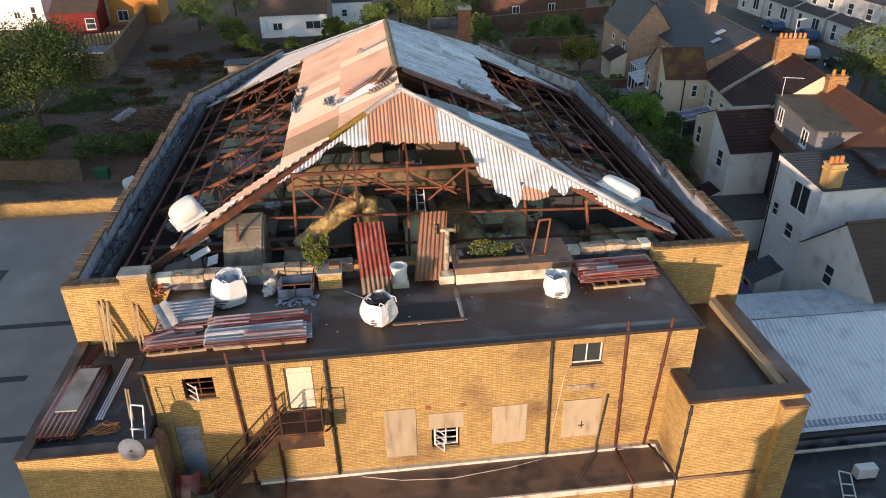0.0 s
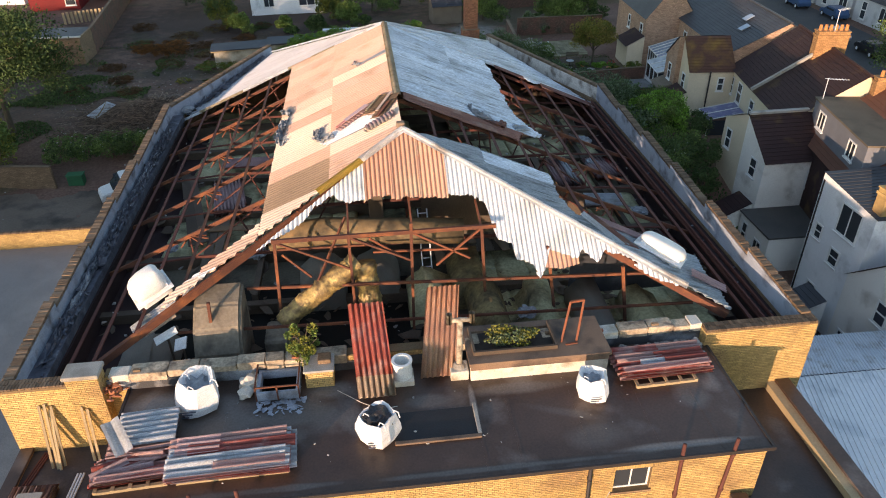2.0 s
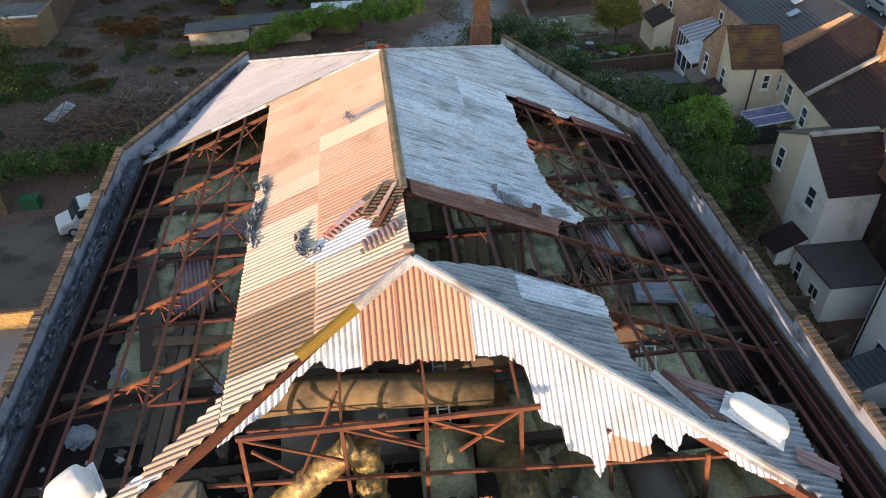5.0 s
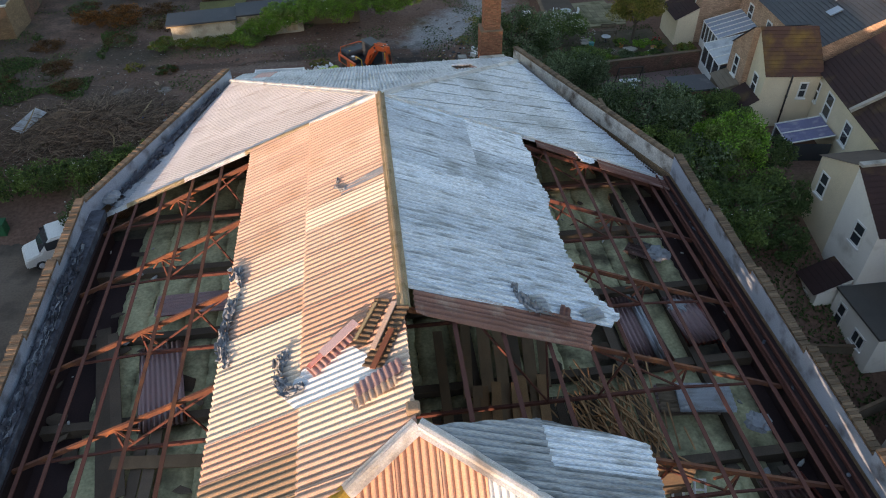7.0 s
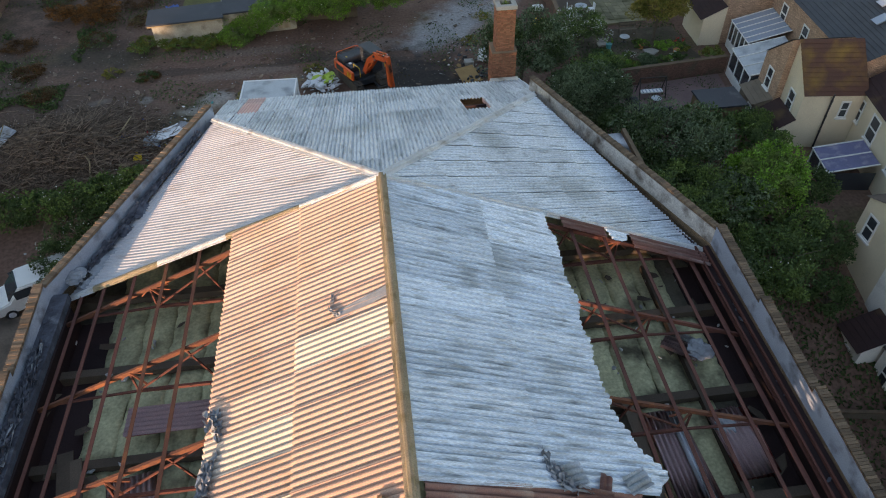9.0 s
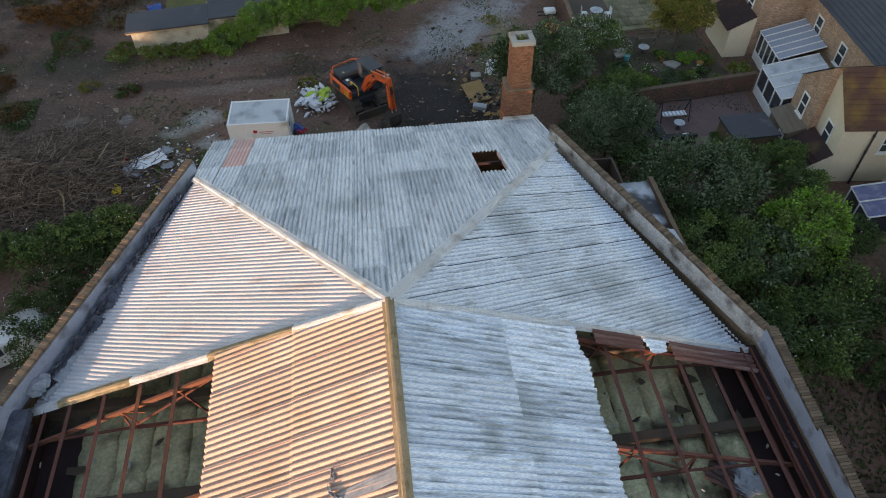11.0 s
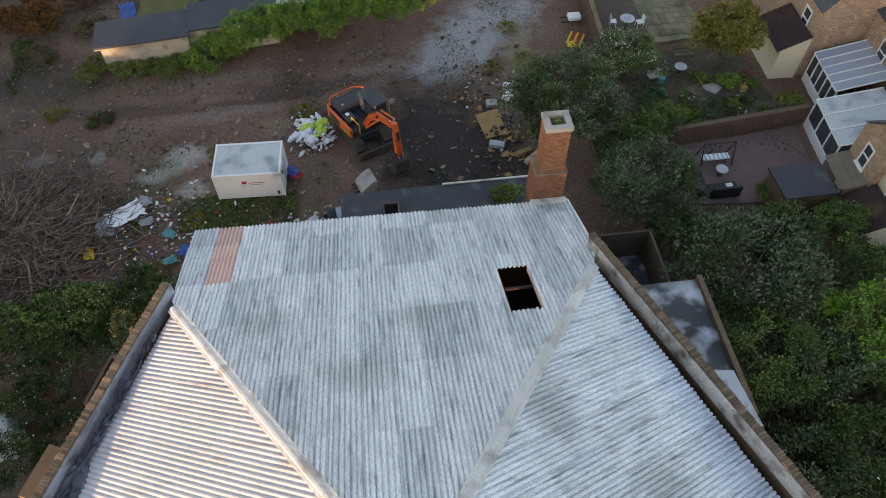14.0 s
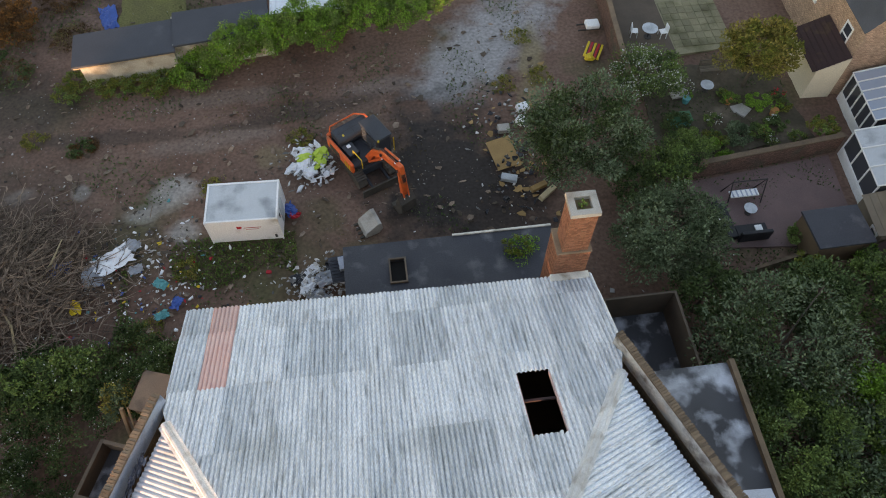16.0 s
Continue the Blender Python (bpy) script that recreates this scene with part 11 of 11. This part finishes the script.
for k, (x, y, r) in enumerate(((-24.5, 79.0, 1.5), (-20.4, 83.6, 1.7), (-17.0, 86.5, 1.6), (-26.4, 83.5, 1.6), (-15.0, 77.0, 1.0), (-22.6, 75.4, 1.4), (-18.0, 90.5, 1.8), (-25.5, 92.0, 1.8), (-21.0, 95.0, 2.0), (-13.6, 93.0, 1.5), (-28.0, 76.5, 1.5), (-17.6, 98.0, 2.0), (-27.0, 100.0, 2.0), (-12.0, 98.5, 1.6))):
    P("shrub", x, y, 0.7, r, [(LEAF_RUST, LEAF_DARK, LEAF_DRY)[k % 3], LEAF_RUST], 2200, 0.07, "low withered bramble scrub on the waste ground", 640 + k, "scrub", False, rz=0.4)
# garden bench, slabs and flowering plants in the back garden
bench = thing("garden_bench", (22.7, 78.4, 0.1), "weathered slatted timber bench in the back garden", "bench")
for k in range(4):
    part("seat_slat", boxes((22.0, 23.4, 78.15 + 0.12 * k, 78.24 + 0.12 * k, 0.5, 0.54)), FENCEWOOD, bench)
for k in range(3):
    part("back_slat", boxes((22.0, 23.4, 78.66, 78.7, 0.62 + 0.13 * k, 0.71 + 0.13 * k)), FENCEWOOD, bench)
for x, y, h in ((22.05, 78.16, 0.5), (23.3, 78.16, 0.5), (22.05, 78.6, 1.0), (23.3, 78.6, 1.0)):
    part("leg", boxes((x, x + 0.06, y, y + 0.06, 0.08, h)), FENCEWOOD, bench)
for k, (x, y, a) in enumerate(((23.5, 75.3, 12), (23.75, 75.0, 40), (20.2, 76.8, 5), (20.3, 77.3, 8))):
    tagged(part("stone_slab", rbox(-0.42, 0.42, -0.26, 0.26, 0, 0.1 + 0.02 * k, 0.02, pose(x, y, 0.1, 0, 0, a)), CONC), "loose grey stone slab in the back garden", "slab", "garden slabs")
for k, (x, y, h, r, fl) in enumerate(((26.1, 75.8, 0.7, 0.5, LOGORED), (25.0, 73.9, 0.6, 0.45, LEAF_WHITE), (22.8, 76.4, 0.7, 0.4, LEAF_YEL), (24.4, 72.6, 0.8, 0.6, LEAF_WHITE), (21.6, 74.4, 0.7, 0.6, LEAF_WHITE), (25.9, 72.4, 0.9, 0.6, LEAF_YEL))):
    fp = P("flowering_plant", x, y, h, r, [LEAF_GREEN, LEAF_DARK], 900, 0.06, "small flowering plant in the garden soil", 680 + k, "plant", False)
    bm = bmesh.new(); foliage(bm, (x, y, h * 0.7), (r * 0.9, r * 0.9, h * 0.36), 46, 0.07, random.Random(k), 1.0, 8); tagged(part("flower_cover", bm, fl, fp), kind="stuff")
# weeds: patches of small blades over the waste ground
def weeds(n, boxd, mat, size, seed, cut, label):
    r = random.Random(seed)
    bm = bmesh.new()
    k = 0
    while k < n:
        x, y = r.uniform(boxd[0], boxd[1]), r.uniform(boxd[2], boxd[3])
        if noise.noise(Vector((x * 0.22, y * 0.22, seed))) < cut or (-0.5 < x < 10 and y < 67) or (-6.6 < x < 10.1 and y < 62.4):
            continue
        k += 1
        z, a, s = ground_z(x, y) + 0.05 + 0.1 * noise.noise(Vector((x * 0.35, y * 0.35, 0))), r.uniform(0, 6.28), size * r.uniform(0.5, 1.5)
        d = Vector((math.cos(a), math.sin(a), 0)) * s * 0.5
        e = Vector((r.uniform(-0.6, 0.6), r.uniform(-0.6, 0.6), 0.8)) * s
        p = Vector((x, y, z))
        bm.faces.new([bm.verts.new(q) for q in (p - d, p + d, p + d * 0.4 + e, p - d * 0.4 + e)])
    tagged(part("weeds", bm, mat), label, "weeds", kind="stuff")
weeds(9000, (-32, 12, 62.6, 92), LEAF_DARK, 0.09, 3, 0.2, "green weeds in patches over the waste ground")
weeds(5000, (-32, 14, 62.6, 96), LEAF_DRY, 0.07, 7, 0.24, "dry straw-coloured weeds over the waste ground")
weeds(9000, (15.5, 27, 58, 80), LEAF_DARK, 0.09, 11, -0.1, "green weeds over the garden soil")
weeds(20000, (-46, -21, 64, 86), LEAF_DARK, 0.13, 17, 0.1, "rough green grass and weeds beside the brushwood")
weeds(9000, (16, 26.5, 39.5, 56), LEAF_DARK, 0.13, 19, -1.0, "dark rough grass in the back yards")
weeds(6000, (-12, -3, 62.6, 70), LEAF_GREEN, 0.1, 13, -0.1, "green weeds behind the hall")

# ---- unseen blocks added behind the camera's way, shading yards, houses and waste ground ----
house("plain unseen block added to shade the east houses", 6.3, 40, -18, -3, -3, 8.8, 0, "x", BRICK_FAR, FLATFELT, [(S, 12, 4, 1.2, 1.6), (S, 20, 4, 1.2, 1.6)], flat=True, category="building", name="shade_block")
house("plain unseen gabled block added to shade the tower side", 0.4, 6.2, -12, -3.05, -3, 6.0, 9.0, "y", BRICK_FAR, SLATE, [], category="house")
house("plain unseen low block shading the parking deck", -36.4, -21.5, -10, 2, 0, 7.3, 0, "x", BRICK_FAR, FLATFELT, [], flat=True, category="building", name="shade_block")

house("plain unseen block added to shade the far left ground", -122, -52, -30, -12, -3, 8.6, 0, "x", BRICK_FAR, FLATFELT, [], flat=True, category="building", name="shade_block")
house("plain unseen slab added to shade the hedge and long shed", -86, -67.6, -32.5, -30.5, -3, 14.2, 0, "x", BRICK_FAR, FLATFELT, [], flat=True, category="building", name="shade_block")
house("plain unseen block added to shade the walled yard", -190, -100, -52, -32, -3, 13.0, 0, "x", BRICK_FAR, FLATFELT, [], flat=True, category="building", name="shade_block")

house("plain unseen block added to shade the rear ground", -76, -36.5, -10, 2, 0, 7.25, 0, "x", BRICK_FAR, FLATFELT, [], flat=True, category="building", name="shade_block")

# ---- brickwork of the front ----
tiles = brick_course((FX0, FY, LZ), (1, 0, 0), (0, -1, 0), FX1 - FX0, FZ - 0.065 - LZ, holes=[(a - FX0 - 0.0, b - FX0, c - LZ, d_ - LZ) for a, b, c, d_ in OPEN + [(-6.6, -5.42, 7.6, 7.83), (-3.4, -2.2, 7.72, 7.95), (6.4, 7.62, 7.71, 7.94), (6.42, 7.58, 5.7, 5.92)]], seed=7)
near = [b for b in tiles if 0.9 < b[0].x < 6.0 and 5.6 < b[0].z < 6.7][:300]
keep = {id(b) for b in near}
brickwork("bricks", near + [b for b in tiles if id(b) not in keep], BRICK, block, singles=len(near))
side = brick_course((FX0, FY, 5.0), (0, 1, 0), (-1, 0, 0), 4.3, FZ - 0.065 - 5.0, seed=8) + brick_course((FX1, FY, 5.0), (0, 1, 0), (1, 0, 0), 4.3, FZ - 0.065 - 5.0, seed=9)
brickwork("bricks", side, BRICK, block)

zs = wavy((0, 0, 0), (1, 0, 0), (0, 1, 0), -0.5, 0.5, -1.0, 1.0, None, 0.16, 0.025, 0, thick=0.008)
bmesh.ops.transform(zs, matrix=pose(-23.4, 69.1, 0.75, 14, 6, -34) @ Matrix.Scale(1.2, 4), verts=zs.verts)
tagged(part("loose_sheet", zs, SHEET_TIN), "pale zinc sheet lying by the brushwood", "roofing sheet")
